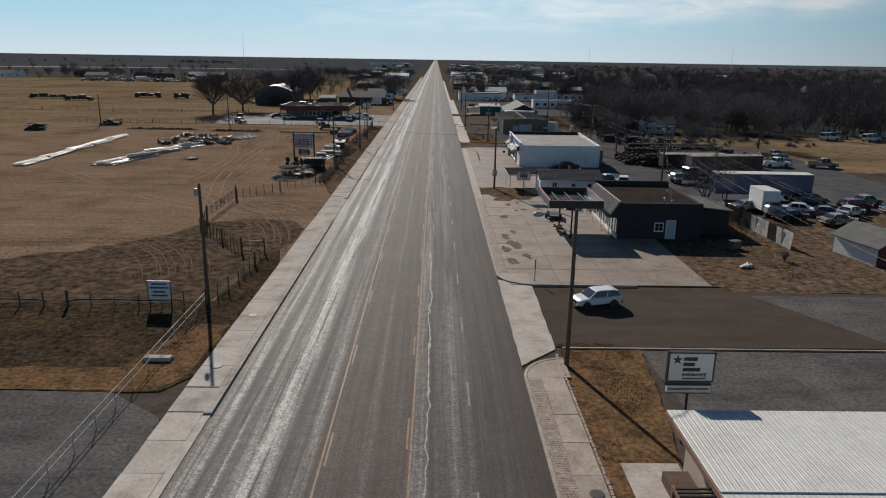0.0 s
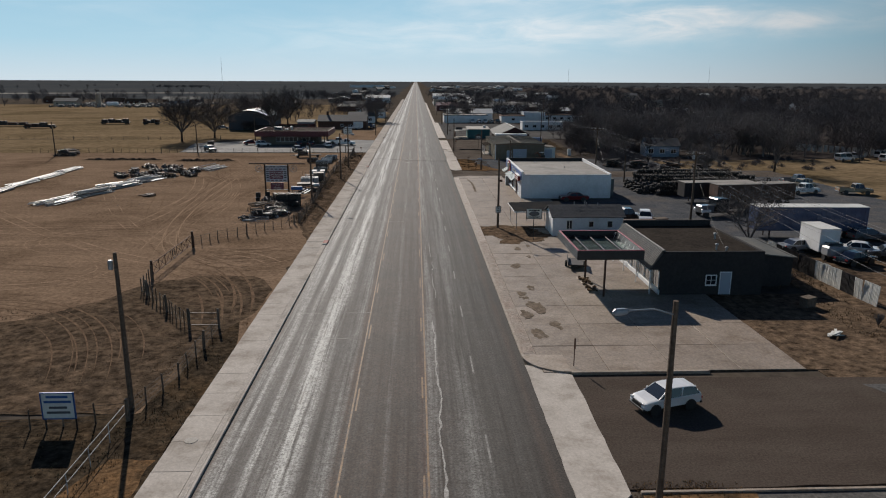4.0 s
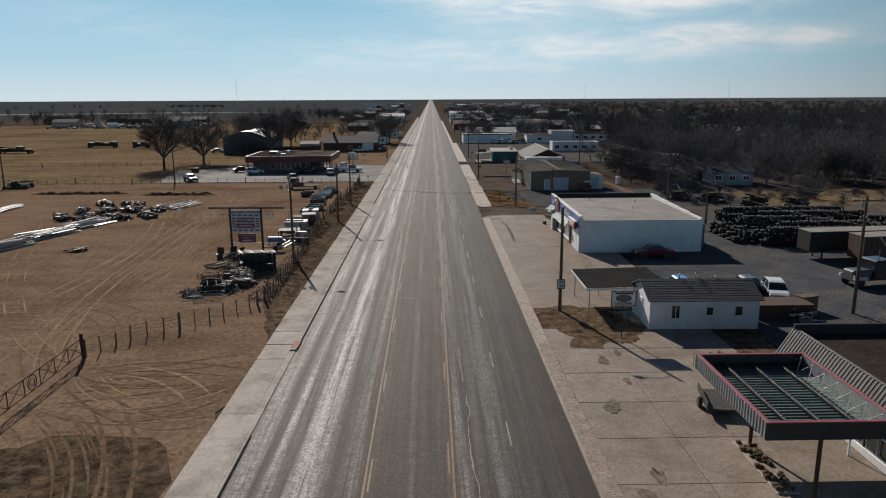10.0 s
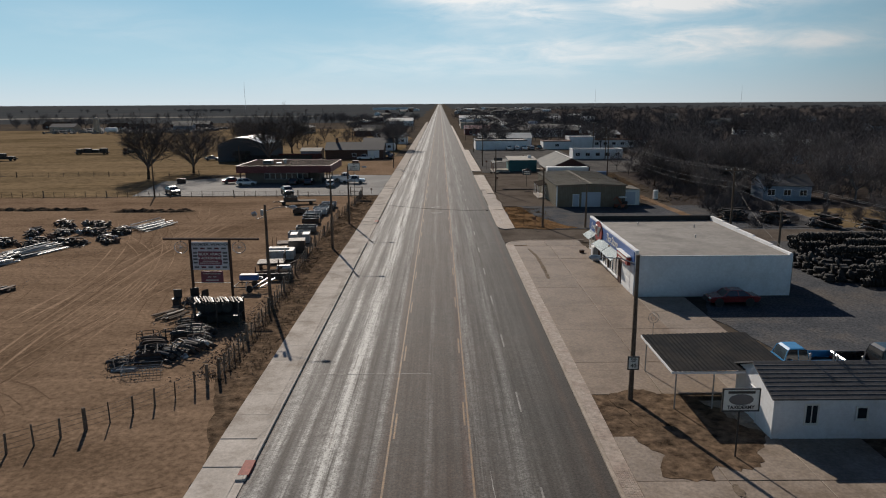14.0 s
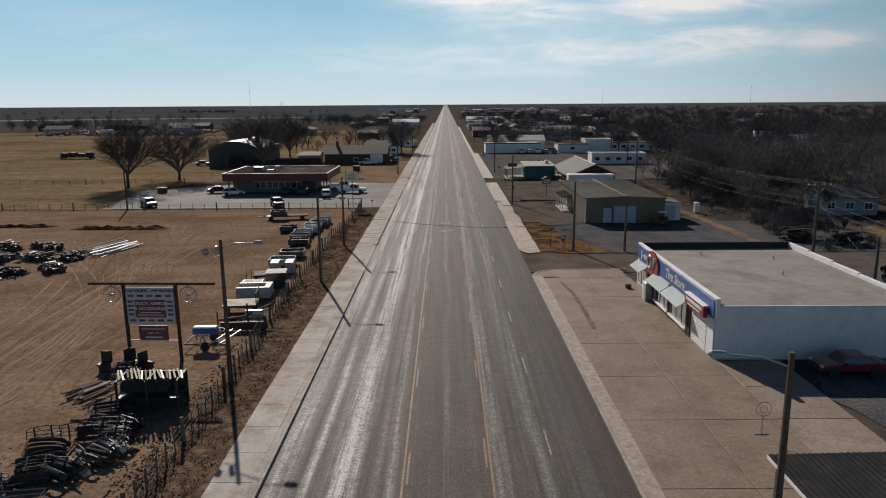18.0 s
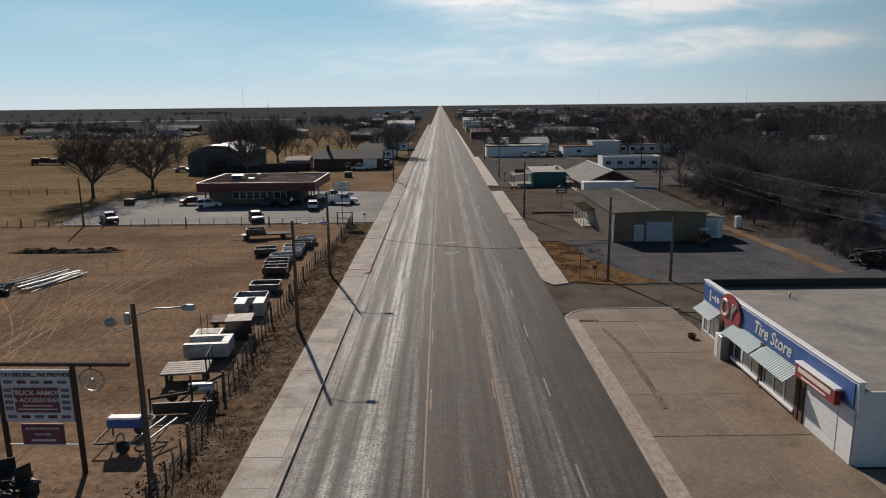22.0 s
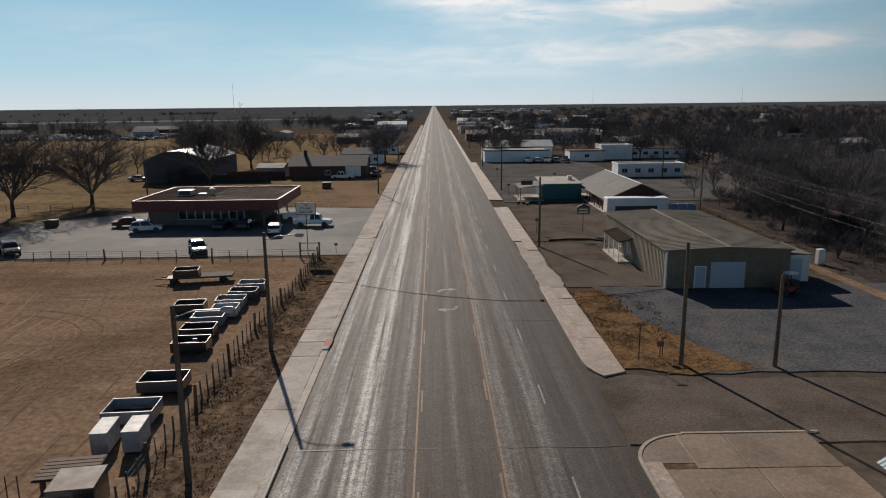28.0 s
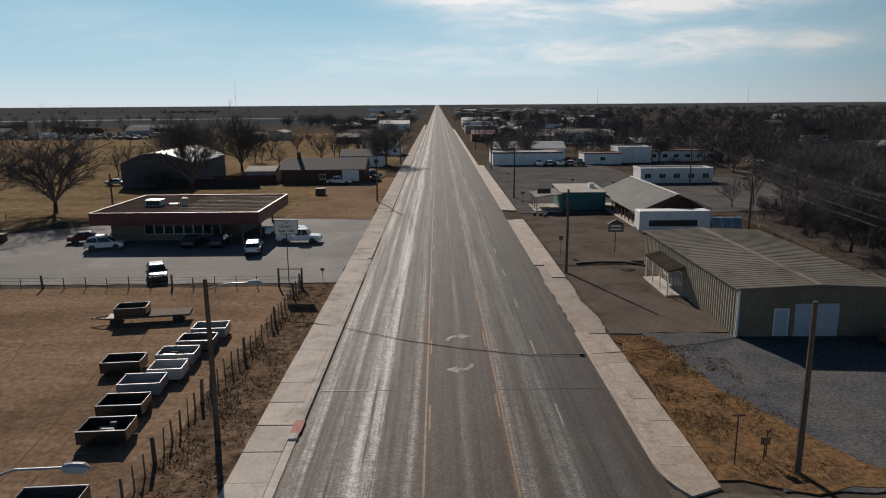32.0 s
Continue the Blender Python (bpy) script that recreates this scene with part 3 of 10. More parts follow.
patch("field_pale", [(-560, 880), (-340, 955), (-150, 985), (-150, 1004), (-340, 998), (-560, 935)], -0.035, surf("pale_stubble", (0.34, 0.32, 0.29), (0.27, 0.25, 0.22), 0.02, 0.95, 1, 0.2, 0, spec=0.0), "pale stubble field strip", "field", 4, 20)
patch("field_far", [(30, 1700), (3500, 1600), (3500, 4900), (30, 4900)], -0.045, FIELD, "cropland beyond the town, haze-blue in its colour", "field", 8, 60)
patch("dirt_lot", [(-110, 48.5), (-11.6, 48.5), (-11.6, 198), (-110, 198)], -0.02, DIRT, "tan bare dirt storage lot with tyre tracks", "dirt lot", 0.8)
patch("pasture_west", [(-400, 40), (-110, 44), (-110, 240), (-400, 240)], -0.03, PASTURE, "ochre dry pasture beside the lot", "field", 2, 10)
patch("ditch_grass", [(-60, 32.1), (-13.2, 32.1), (-11.9, 34.5), (-11.75, 58), (-13.4, 67), (-16.4, 63.5), (-14.8, 48), (-60, 46.4)], -0.012, DITCH, "dry brown grass ditch beside the road", "grass")
patch("verge_west", [(-11.75, 93), (-11.75, 199), (-15.3, 199), (-16.2, 172), (-16.0, 150), (-15.4, 125), (-14.8, 104)], -0.01, VERGE, "rough weedy dirt verge along the fence", "verge", 0.45, 1.0)
patch("driveway_west", [(-70, 4), (-11.7, 4), (-11.7, 27), (-11.9, 29), (-16, 32.0), (-70, 32.0)], 0.0, ASPHALT_LOT, "dark grey asphalt driveway", "driveway", 0.3)
patch("cafe_forecourt", [(-62, 199.5), (-11.75, 199.5), (-11.75, 238), (-28, 240), (-50, 236), (-66, 226)], -0.008, PALE_LOT, "pale grey asphalt parking lot of the cafe", "parking lot", 0.3)
patch("cafe_side_yard", [(-26, 240), (-11.75, 238), (-11.75, 300), (-26, 298)], -0.015, DIRT, "tan dirt yard beside the brick house", "yard", 0.8)
patch("side_street", [(9.25, 39.4), (60, 39.8), (130, 39.8), (130, 51.1), (60, 51.1), (9.25, 52.7)], -0.002, ASPHALT_SIDE, "brown-grey asphalt side street", "road", 0.12)
patch("office_lot", [(18.2, 25.0), (70, 25.0), (70, 39.0), (18.2, 39.0)], -0.006, ASPHALT_LOT, "grey worn asphalt parking lot", "parking lot", 0.25)
patch("grass_corner", [(11.6, -12), (15.5, -12), (15.2, 21), (16.6, 28), (18.1, 38.9), (12.5, 38.9), (11.7, 33)], 0.02, GRASS_DRY, "dry ochre lawn strip by the corner", "grass", 0.2, 1.0)
patch("gravel_yard", [(27.5, 86), (80, 86), (80, 160), (36, 160), (34.5, 146.5), (24, 117.5), (28.2, 101)], -0.008, GRAVEL, "grey gravel yard with tyre stacks", "yard", 0.6)
patch("salvage_yard", [(29.5, 51.8), (120, 51.8), (120, 86), (38.5, 86), (38.5, 71), (30.5, 71)], -0.02, VERGE, "brown dirt yard with parked cars", "yard", 0.8)
patch("cross_street", [(9.25, 150.6), (20, 150.6), (80, 150.0), (80, 158.6), (20, 159.4), (9.25, 160.6)], -0.003, OLD_ASPHALT, "brown-grey patched asphalt cross street", "road", 0.15)
patch("corner_grass", [(11.9, 161.4), (16, 160.2), (21, 161), (18.5, 166), (16.2, 172), (15, 182), (11.9, 182.4)], 0.015, GRASS_DRY, "ochre dry grass corner with poles", "grass", 0.5, 1.0)
patch("shop_gravel", [(14.6, 160.4), (60, 160.4), (60, 183), (14.6, 183)], -0.004, GRAVEL, "blue-grey gravel lot in front of the tan metal shop", "parking lot", 0.6)
patch("shop_apron", [(12, 183), (22.2, 183), (22.2, 206), (12, 205)], -0.002, OLD_ASPHALT, "brown-grey patched asphalt apron", "parking lot", 0.3)
patch("barn_lot", [(12, 206.5), (40, 206.5), (40, 240), (12, 240)], -0.005, OLD_ASPHALT, "dark grey gravel lot before the green store", "parking lot", 0.5)
patch("motel_lot", [(12, 243), (75, 243), (75, 292), (46, 300), (46, 333), (12, 333)], -0.003, ASPHALT_LOT, "grey asphalt lot before the motel", "parking lot", 0.4)
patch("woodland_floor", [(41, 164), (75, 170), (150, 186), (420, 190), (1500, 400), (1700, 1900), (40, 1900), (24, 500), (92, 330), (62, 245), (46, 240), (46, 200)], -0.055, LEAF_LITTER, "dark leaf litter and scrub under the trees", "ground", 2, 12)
patch("dirt_track", [(39.2, 197), (40.8, 197), (41.6, 180), (42.2, 164), (40.4, 164), (40.0, 180)], 0.004, DIRT, "tan dirt track beside the metal shop", "track", 0.4, 2)
patch("side_pasture", [(-112, 198.5), (-60, 198.5), (-64, 228), (-58, 243), (-112, 243)], -0.033, PASTURE, "ochre dry grass beside the cafe lot", "field", 1.0, 3)
patch("churned_dirt", [(-14.3, 54), (-14.2, 60), (-12.3, 66), (-12.2, 73), (-14.6, 78), (-19, 78.4), (-24.4, 75.6), (-27, 70), (-33, 63), (-42, 58.7), (-60, 55.7), (-60, 47.8), (-15.2, 48.2)], -0.011, CHURNED, "dark churned dirt inside the entrance fence", "ground", 1.2, 1.5)
patch("ditch_straw", [(-60, 32.2), (-13.6, 32.2), (-12.3, 34.7), (-12.0, 43), (-14.5, 43), (-17, 35.3), (-60, 34.9)], -0.009, GRASS_DRY, "strip of orange dry grass along the driveway", "grass", 0.4, 0.8)
patch("street_tail", [(37, 40.0), (60, 40.2), (60, 50.9), (31, 50.9)], 0.001, ASPHALT_LOT, "greyer resurfaced end of the side street", "road", 0.1)
patch("orange_yard", [(60, 120), (170, 130), (170, 190), (60, 178)], -0.025, PASTURE, "dry orange-brown grass yard", "yard", 2, 6)
patch("house_yard_grass", [(35, 208), (44, 206), (46, 240), (40, 240)], -0.02, DITCH, "dry mixed grass behind the barn", "grass", 1, 4)


def make_road():
    b = Build()
    ys = [-80 + 20 * i for i in range(30)] + [560, 640, 760, 900, 1100, 1400, 1800, 2400, 3200, 4600]
    for y in ys:
        b.v += [(-9.25, y, 0.0), (-4.5, y, 0.02), (0, y, 0.03), (4.5, y, 0.02), (9.25, y, 0.0)]
    for j in range(len(ys) - 1):
        for i in range(4):
            b.f.append((5 * j + i, 5 * j + i + 1, 5 * j + i + 6, 5 * j + i + 5))
    single("road", b, ASPHALT_ROAD, "worn grey asphalt highway with pale streaks of brine and painted glare", "road", "structure")
    lines = thing("road_marking", "faded yellow and white lane lines", "road marking", kind="structure")

    def strip(name, x, y0, y1, width, mat, n=1):
        q = Build()
        step = (y1 - y0) / n
        for i in range(n):
            z = 0.036 - abs(x) * 0.003
            q.add([(x - width / 2, y0 + i * step, z), (x + width / 2, y0 + i * step, z), (x + width / 2, y0 + (i + 1) * step, z), (x - width / 2, y0 + (i + 1) * step, z)], [(0, 1, 2, 3)])
        return part(name, q, mat, lines)

    for s in (-1, 1):
        strip("solid_line", s * 2.24, -80, 2000, 0.11, YELLOW)
        for i in range(48):
            y = -57.3 + 11.88 * i + (0 if s > 0 else -1.6)
            strip("yellow_dash", s * 2.02, y, y + 3.2, 0.11, YELLOW)
            y = -60.4 + 11.38 * i + (0 if s > 0 else 7.0)
            strip("white_dash", s * 5.52, y, y + 2.95, 0.11, WHITE_LINE)
    # long wandering pale cracks
    for x0, ya, yb, wd in ((3.05, -30, 64, 0.17), (3.3, 70, 92, 0.06), (0.75, -8, 16, 0.05)):
        k = int((yb - ya) / 0.5)
        q = Build()
        for i in range(k + 1):
            y = ya + i * 0.5
            cx = x0 + 0.28 * noise.noise((0.0, y * 0.21, x0)) + 0.16 * noise.noise((3.0, y * 0.9, x0))
            w = wd * (0.35 + abs(noise.noise((7.0, y * 0.7, x0))) * 1.7)
            q.v += [(cx - w / 2, y, 0.032), (cx + w / 2, y, 0.032)]
        q.f = [(2 * i, 2 * i + 1, 2 * i + 3, 2 * i + 2) for i in range(k) if noise.noise((11.0, i * 0.13, x0)) > -0.45]
        part("pale_crack", q, SALT_CRACK, lines)
    # turn arrows
    for y, s in ((175.7, -1), (182.5, 1)):
        q = Build()
        z = 0.04
        for i in range(9):
            a = math.pi * 0.5 * i / 8
            for r in (0.62, 0.9):
                q.v.append((-s * (r * math.cos(a) + 0.05), y + s * (-1.0 + r * 1.35 * math.sin(a)), z))
        for i in range(8):
            q.f.append((2 * i, 2 * i + 1, 2 * i + 3, 2 * i + 2))
        ty = y + s * (-1.0 + 0.76 * 1.35)
        q.add([(-s * 0.1, ty - 0.19, z), (-s * 0.1, ty + 0.19, z), (s * 0.2, ty + 0.19, z), (s * 0.2, ty - 0.19, z)], [(0, 1, 2, 3)])
        q.add([(s * 0.2, ty - 0.6, z), (s * 0.2, ty + 0.6, z), (s * 1.0, ty, z)], [(0, 1, 2)])
        part("turn_arrow", q, WHITE_LINE, lines, "worn white turn arrow")
    # thin sealed joints across the road; at y 172.3 a painted wire shadow
    for x0, x1, y in ((-8.5, -2.2, 66), (-8.5, 0, 105), (-8.8, 8.8, 150.4), (-6.5, -3.6, 60), (-9, 9, 172.3)):
        q = Build()
        pts = [(x0 + (x1 - x0) * i / 12, y + 0.15 * noise.noise((i * 0.7, y, 0))) for i in range(13)]
        for i in range(12):
            (a, c), (d, e) = pts[i], pts[i + 1]
            q.add([(a, c, 0.037), (d, e, 0.037), (d, e + 0.06, 0.037), (a, c + 0.06, 0.037)], [(0, 1, 2, 3)])
        part("pale_crack", q, SALT_CRACK if y < 140 else WIRE, lines)


make_road()


def make_sidewalks():
    kerb_runs_w = [(29.3, 77.8), (91.2, 151), (165.8, 203), (210, 223), (246, 600)]
    walk_w = thing("pavement_west", "pale concrete sidewalk with a brick-paved kerb strip", "sidewalk", kind="structure")
    slab = Build().cbox(-1.04, 1.04, -1.493, 1.493, -0.1, 0, 0.012).mesh("slab", CONCRETE_PALE)
    y = -38.0
    while y < 330:
        low = not any(a - 0.5 < y < b + 0.5 for a, b in kerb_runs_w)
        part("slab", slab, None, walk_w, loc=(-10.7 + random.uniform(-0.015, 0.015), y, 0.05 + (0 if low else 0.09 * min(1.0, max((min(y - a, b - y) + 1.5) / 7.0 for a, b in kerb_runs_w))) + random.uniform(-0.006, 0.006)))
        y += 3.0
    part("far_walk", bx(-11.75, -9.65, 332, 700, -0.05, 0.1), CONCRETE_PALE, walk_w)
    for a, b in kerb_runs_w:
        part("kerb", bx(-9.32, -9.16, a, b, -0.1, 0.15, 0.02), CONCRETE_PALE, walk_w)
        part("brick_strip", bx(-9.65, -9.325, a, b, -0.1, 0.142), CONCRETE_PALE, walk_w)
    for a, b in [(-40, 29.3), (77.8, 91.2), (151, 165.8), (203, 210), (223, 246)]:
        part("gutter_apron", bx(-9.65, -9.2, a, b, -0.1, 0.045), CONCRETE_PALE, walk_w)
    tile = surf("red_tactile", (0.3, 0.07, 0.05), (0.24, 0.08, 0.06), 3, 0.8, 25, 0.3, 0.3)
    for y in (91.6, 166.5):
        part("tactile_tile", bx(-9.66, -9.1, y, y + 1.5, 0.0, 0.152, 0.01), tile, walk_w, "red tactile paving tile")

    walk_e = thing("pavement_east", "stained concrete sidewalk with a patterned brick kerb strip", "sidewalk", kind="structure")
    y = -38.0
    slab2 = Build().cbox(-0.72, 0.72, -1.493, 1.493, -0.1, 0, 0.012).mesh("slab", CONCRETE)
    while y < 330:
        if y < 34 or 161.2 < y < 182 or 200 < y < 238 or y > 245:
            part("slab", slab2, None, walk_e, loc=(11.0 + random.uniform(-0.02, 0.02), y, 0.12 + random.uniform(-0.015, 0.015)))
        y += 3.0
    for a, b in ((-40, 34.3), (56.2, 148.5), (162.7, 183), (206, 236), (246, 600)):
        part("kerb", bx(9.2, 9.4, a, b, -0.1, 0.13, 0.02), CONCRETE, walk_e)
        part("brick_strip", bx(9.405, 10.27, a, b, -0.1, 0.122), BRICK_PAVER, walk_e)
    for cx, cy, a0, a1, r in ((12.2, 34.3, 90, 180, 3.0), (12.2, 56.2, 180, 270, 3.0), (12.4, 148.5, 90, 180, 3.2), (14.2, 162.7, 180, 215, 5.0)):
        q = Build()
        lip = 0.08 if cy == 148.5 else 0.14
        for i in range(9):
            a = radians(a0 + (a1 - a0) * i / 8)
            for rr, z in ((r, -0.1), (r, lip - 0.01), (r - 0.2, lip), (r - 0.2, -0.1)):
                q.v.append((cx + rr * math.cos(a), cy + rr * math.sin(a), z))
        for i in range(8):
            for s in range(3):
                q.f.append((4 * i + s, 4 * i + s + 1, 4 * i + s + 5, 4 * i + s + 4))
        q.f += [(0, 1, 2, 3), (35, 34, 33, 32)]
        part("kerb_return", q, CONCRETE, walk_e)
        arc = [(cx + (r - 0.2) * math.cos(radians(a0 + (a1 - a0) * i / 8)), cy + (r - 0.2) * math.sin(radians(a0 + (a1 - a0) * i / 8))) for i in range(9)]
        part("corner_fill", Build().prism((arc + [(11.7, 160.6), (11.7, 162.7)] if cy == 162.7 else [(cx, cy)] + arc), -0.1, 0.04 if cy == 148.5 else 0.116), CONCRETE_COURT if cy == 148.5 else CONCRETE, walk_e)
    part("slab", bx(10.28, 11.72, 32.5, 34.28, -0.1, 0.12, 0.012), CONCRETE, walk_e)
    part("street_kerb", bx(12.2, 21.7, 53.0, 53.25, -0.1, 0.14, 0.02), CONCRETE, walk_e)
    part("street_kerb", bx(12.4, 20, 151.6, 151.8, -0.1, 0.09, 0.02), CONCRETE, walk_e)
    part("street_kerb", bx(12.5, 36, 39.0, 39.2, -0.1, 0.1, 0.02), CONCRETE, walk_e)
    part("apron", Build().prism(wavy([(9.25, 36.2), (12.0, 39.0), (12.2, 52.9), (9.25, 54.7)], 1.0, 0.06), -0.1, 0.012), CONCRETE_PALE, walk_e, "pale concrete apron at the side street")
    part("apron", Build().prism(wavy([(11.7, 183), (12.1, 187), (11.5, 192), (11.8, 198), (11.3, 206), (9.3, 206), (9.3, 183)], 0.45, 0.22), -0.1, 0.02), CONCRETE_WORN, walk_e, "broken concrete apron")

    # small pavers laid crosswise in the kerb strips
    for who, x0, nx, runs, mat in ((walk_e, 9.42, 8, ((-6, 34.1), (56.4, 92)), BRICK_PAVER), (walk_w, -9.64, 3, ((29.4, 77.6), (91.3, 150.8)), CONCRETE_PALE)):
        for a, b in runs:
            q = Build()
            j = 0
            while a + (j + 1) * 0.21 < b:
                for i in range(nx):
                    off = 0.05 if i % 2 else 0.0
                    z = 0.142 + random.uniform(-0.004, 0.009)
                    xx, yy = x0 + i * 0.105, a + j * 0.21 + off
                    q.add([(xx, yy, z - 0.03), (xx + 0.095, yy, z - 0.03), (xx + 0.095, yy + 0.195, z - 0.03), (xx, yy + 0.195, z - 0.03),
                           (xx + 0.008, yy + 0.008, z), (xx + 0.087, yy + 0.008, z), (xx + 0.087, yy + 0.187, z), (xx + 0.008, yy + 0.187, z)],
                          [(4, 5, 6, 7), (0, 1, 5, 4), (1, 2, 6, 5), (2, 3, 7, 6), (3, 0, 4, 7)])
                j += 1
            tagged(part("paver_rows", q, mat, who), "small rectangular pavers in rows", kind="stuff")
    # manhole covers and a low brick edging beside the lawn
    for who, mx, my, mz in ((walk_w, -10.75, 35.4, 0.15), (walk_w, -10.7, 44.6, 0.15), (walk_e, 11.1, 22.0, 0.13), (walk_e, 10.9, 13.6, 0.13)):
        part("manhole_cover", Build().lathe([(0.36, -0.03), (0.36, 0.012), (0.3, 0.018), (0.05, 0.018)], (mx, my, mz), "z", 16), DARK_IRON, who, "round cast iron cover")
    edge = Build().cbox(-0.07, 0.07, -0.19, 0.19, -0.1, 0.13, 0.015).mesh("edging_stone", BRICK_PAVER)
    for i in range(110):
        o = part("edging_stone", edge, None, walk_e)
        o.matrix_basis = pose(11.86 + random.uniform(-0.015, 0.015), -7 + i * 0.41, random.uniform(-0.01, 0.03), 0, 0, random.uniform(-4, 4))

    court = thing("forecourt", "weathered concrete forecourt in large slabs with weedy joints", "forecourt", kind="structure")
    part("bedding", Build().prism([(10.3, 53.3), (30.2, 53.3), (30.2, 71), (24, 72), (28, 95), (19, 96), (19, 117), (24, 117.6), (19.3, 124), (19.3, 151.4), (10.3, 151.4)], -0.1, 0.02), VERGE, court)
    big = Build().cbox(-2.27, 2.27, -2.33, 2.33, -0.12, 0, 0.015).mesh("slab", CONCRETE_WORN)
    for i in range(20):
        y = 55.65 + 4.7 * i
        for j in range(4):
            x = 12.6 + 4.58 * j
            if j >= 3 and y > 71:
                continue
            if j == 2 and (94.5 < y < 100 or y > 122.5 or 71 < y < 71.5):
                continue
            if y > 101 and j < 2:
                continue
            if (j == 0 and 94 < y < 100.5) or (j == 5 and i > 1):
                continue
            part("slab", big, None, court, loc=(x + random.uniform(-0.01, 0.01), y, 0.055 + random.uniform(-0.012, 0.012)))
    wide = [Build().cbox(-2.28, 2.28, -w / 2 + 0.015, w / 2 - 0.015, -0.12, 0, 0.015).mesh("slab", CONCRETE_COURT) for w in (5.6, 6.6, 7.4)]
    y = 101.3
    k = 0
    while y < 145:
        w = (5.6, 6.6, 7.4)[(k * 2 + k // 3) % 3]
        w = min(w, 7.4)
        for j in range(2):
            o = part("slab", wide[(5.6, 6.6, 7.4).index(w)], None, court, loc=(12.6 + 4.6 * j, y + w / 2, 0.055 + random.uniform(-0.012, 0.012)))
        y += w
        k += 1
    part("narrow_slab", bx(19.2, 19.3, 122, 147.9, -0.1, 0.05), CONCRETE_COURT, court)
    for x0, x1 in ((12.0, 14.55), (14.6, 19.3)):
        part("edge_slab", bx(x0, x1, 147.93, 151.55, -0.1, 0.058, 0.015), CONCRETE_COURT, court)
    # dark gap between sidewalk slabs and forecourt, added as a strip on top
    patch("dirt_patch", [(12.0, 131), (12.3, 131), (12.55, 137), (12.5, 142.4), (12.0, 146.2), (11.75, 146), (12.2, 141), (12.1, 136)], 0.073, DIRT_FILM, "long dark strip for the gap along the forecourt edge", "stain", 0.08, 0.5)
    patch("bare_patch", [(11.8, 91.6), (14, 91.2), (17.6, 93.2), (18.8, 96), (17, 100.5), (13, 102.4), (11.4, 101)], 0.075, VERGE, "patch of dry grass and dirt round the pole", "ground", 0.9, 0.3)
    for x, y, r in ((12.3, 81, 0.9), (12.2, 67, 1.6), (13.6, 88.6, 0.8), (13.0, 62.5, 1.0), (12.6, 73, 0.8), (15, 90, 0.5), (11.3, 60.5, 1.2), (14.3, 84.8, 0.6), (18.3, 74.4, 1.0), (16.5, 93.2, 0.7), (11.4, 70.4, 1.1), (11.0, 65, 1.0)):
        pts = []
        for i in range(28):
            a = i * 2 * math.pi / 28
            q = r * (0.8 + 0.6 * noise.noise((math.cos(a) * 1.4 + x, math.sin(a) * 1.4 + y, 3)) + 0.22 * noise.noise((math.cos(a) * 4 + x, math.sin(a) * 5 + y, 7)))
            q *= 0.72
            pts.append((x + max(0.1, q) * 0.7 * math.cos(a), y + max(0.1, q) * 1.7 * math.sin(a)))
        patch("dirt_patch", pts, 0.074, DIRT_FILM, "patch of dirt and weeds on the concrete", "dirt patch", 0.2, 0.3)


make_sidewalks()


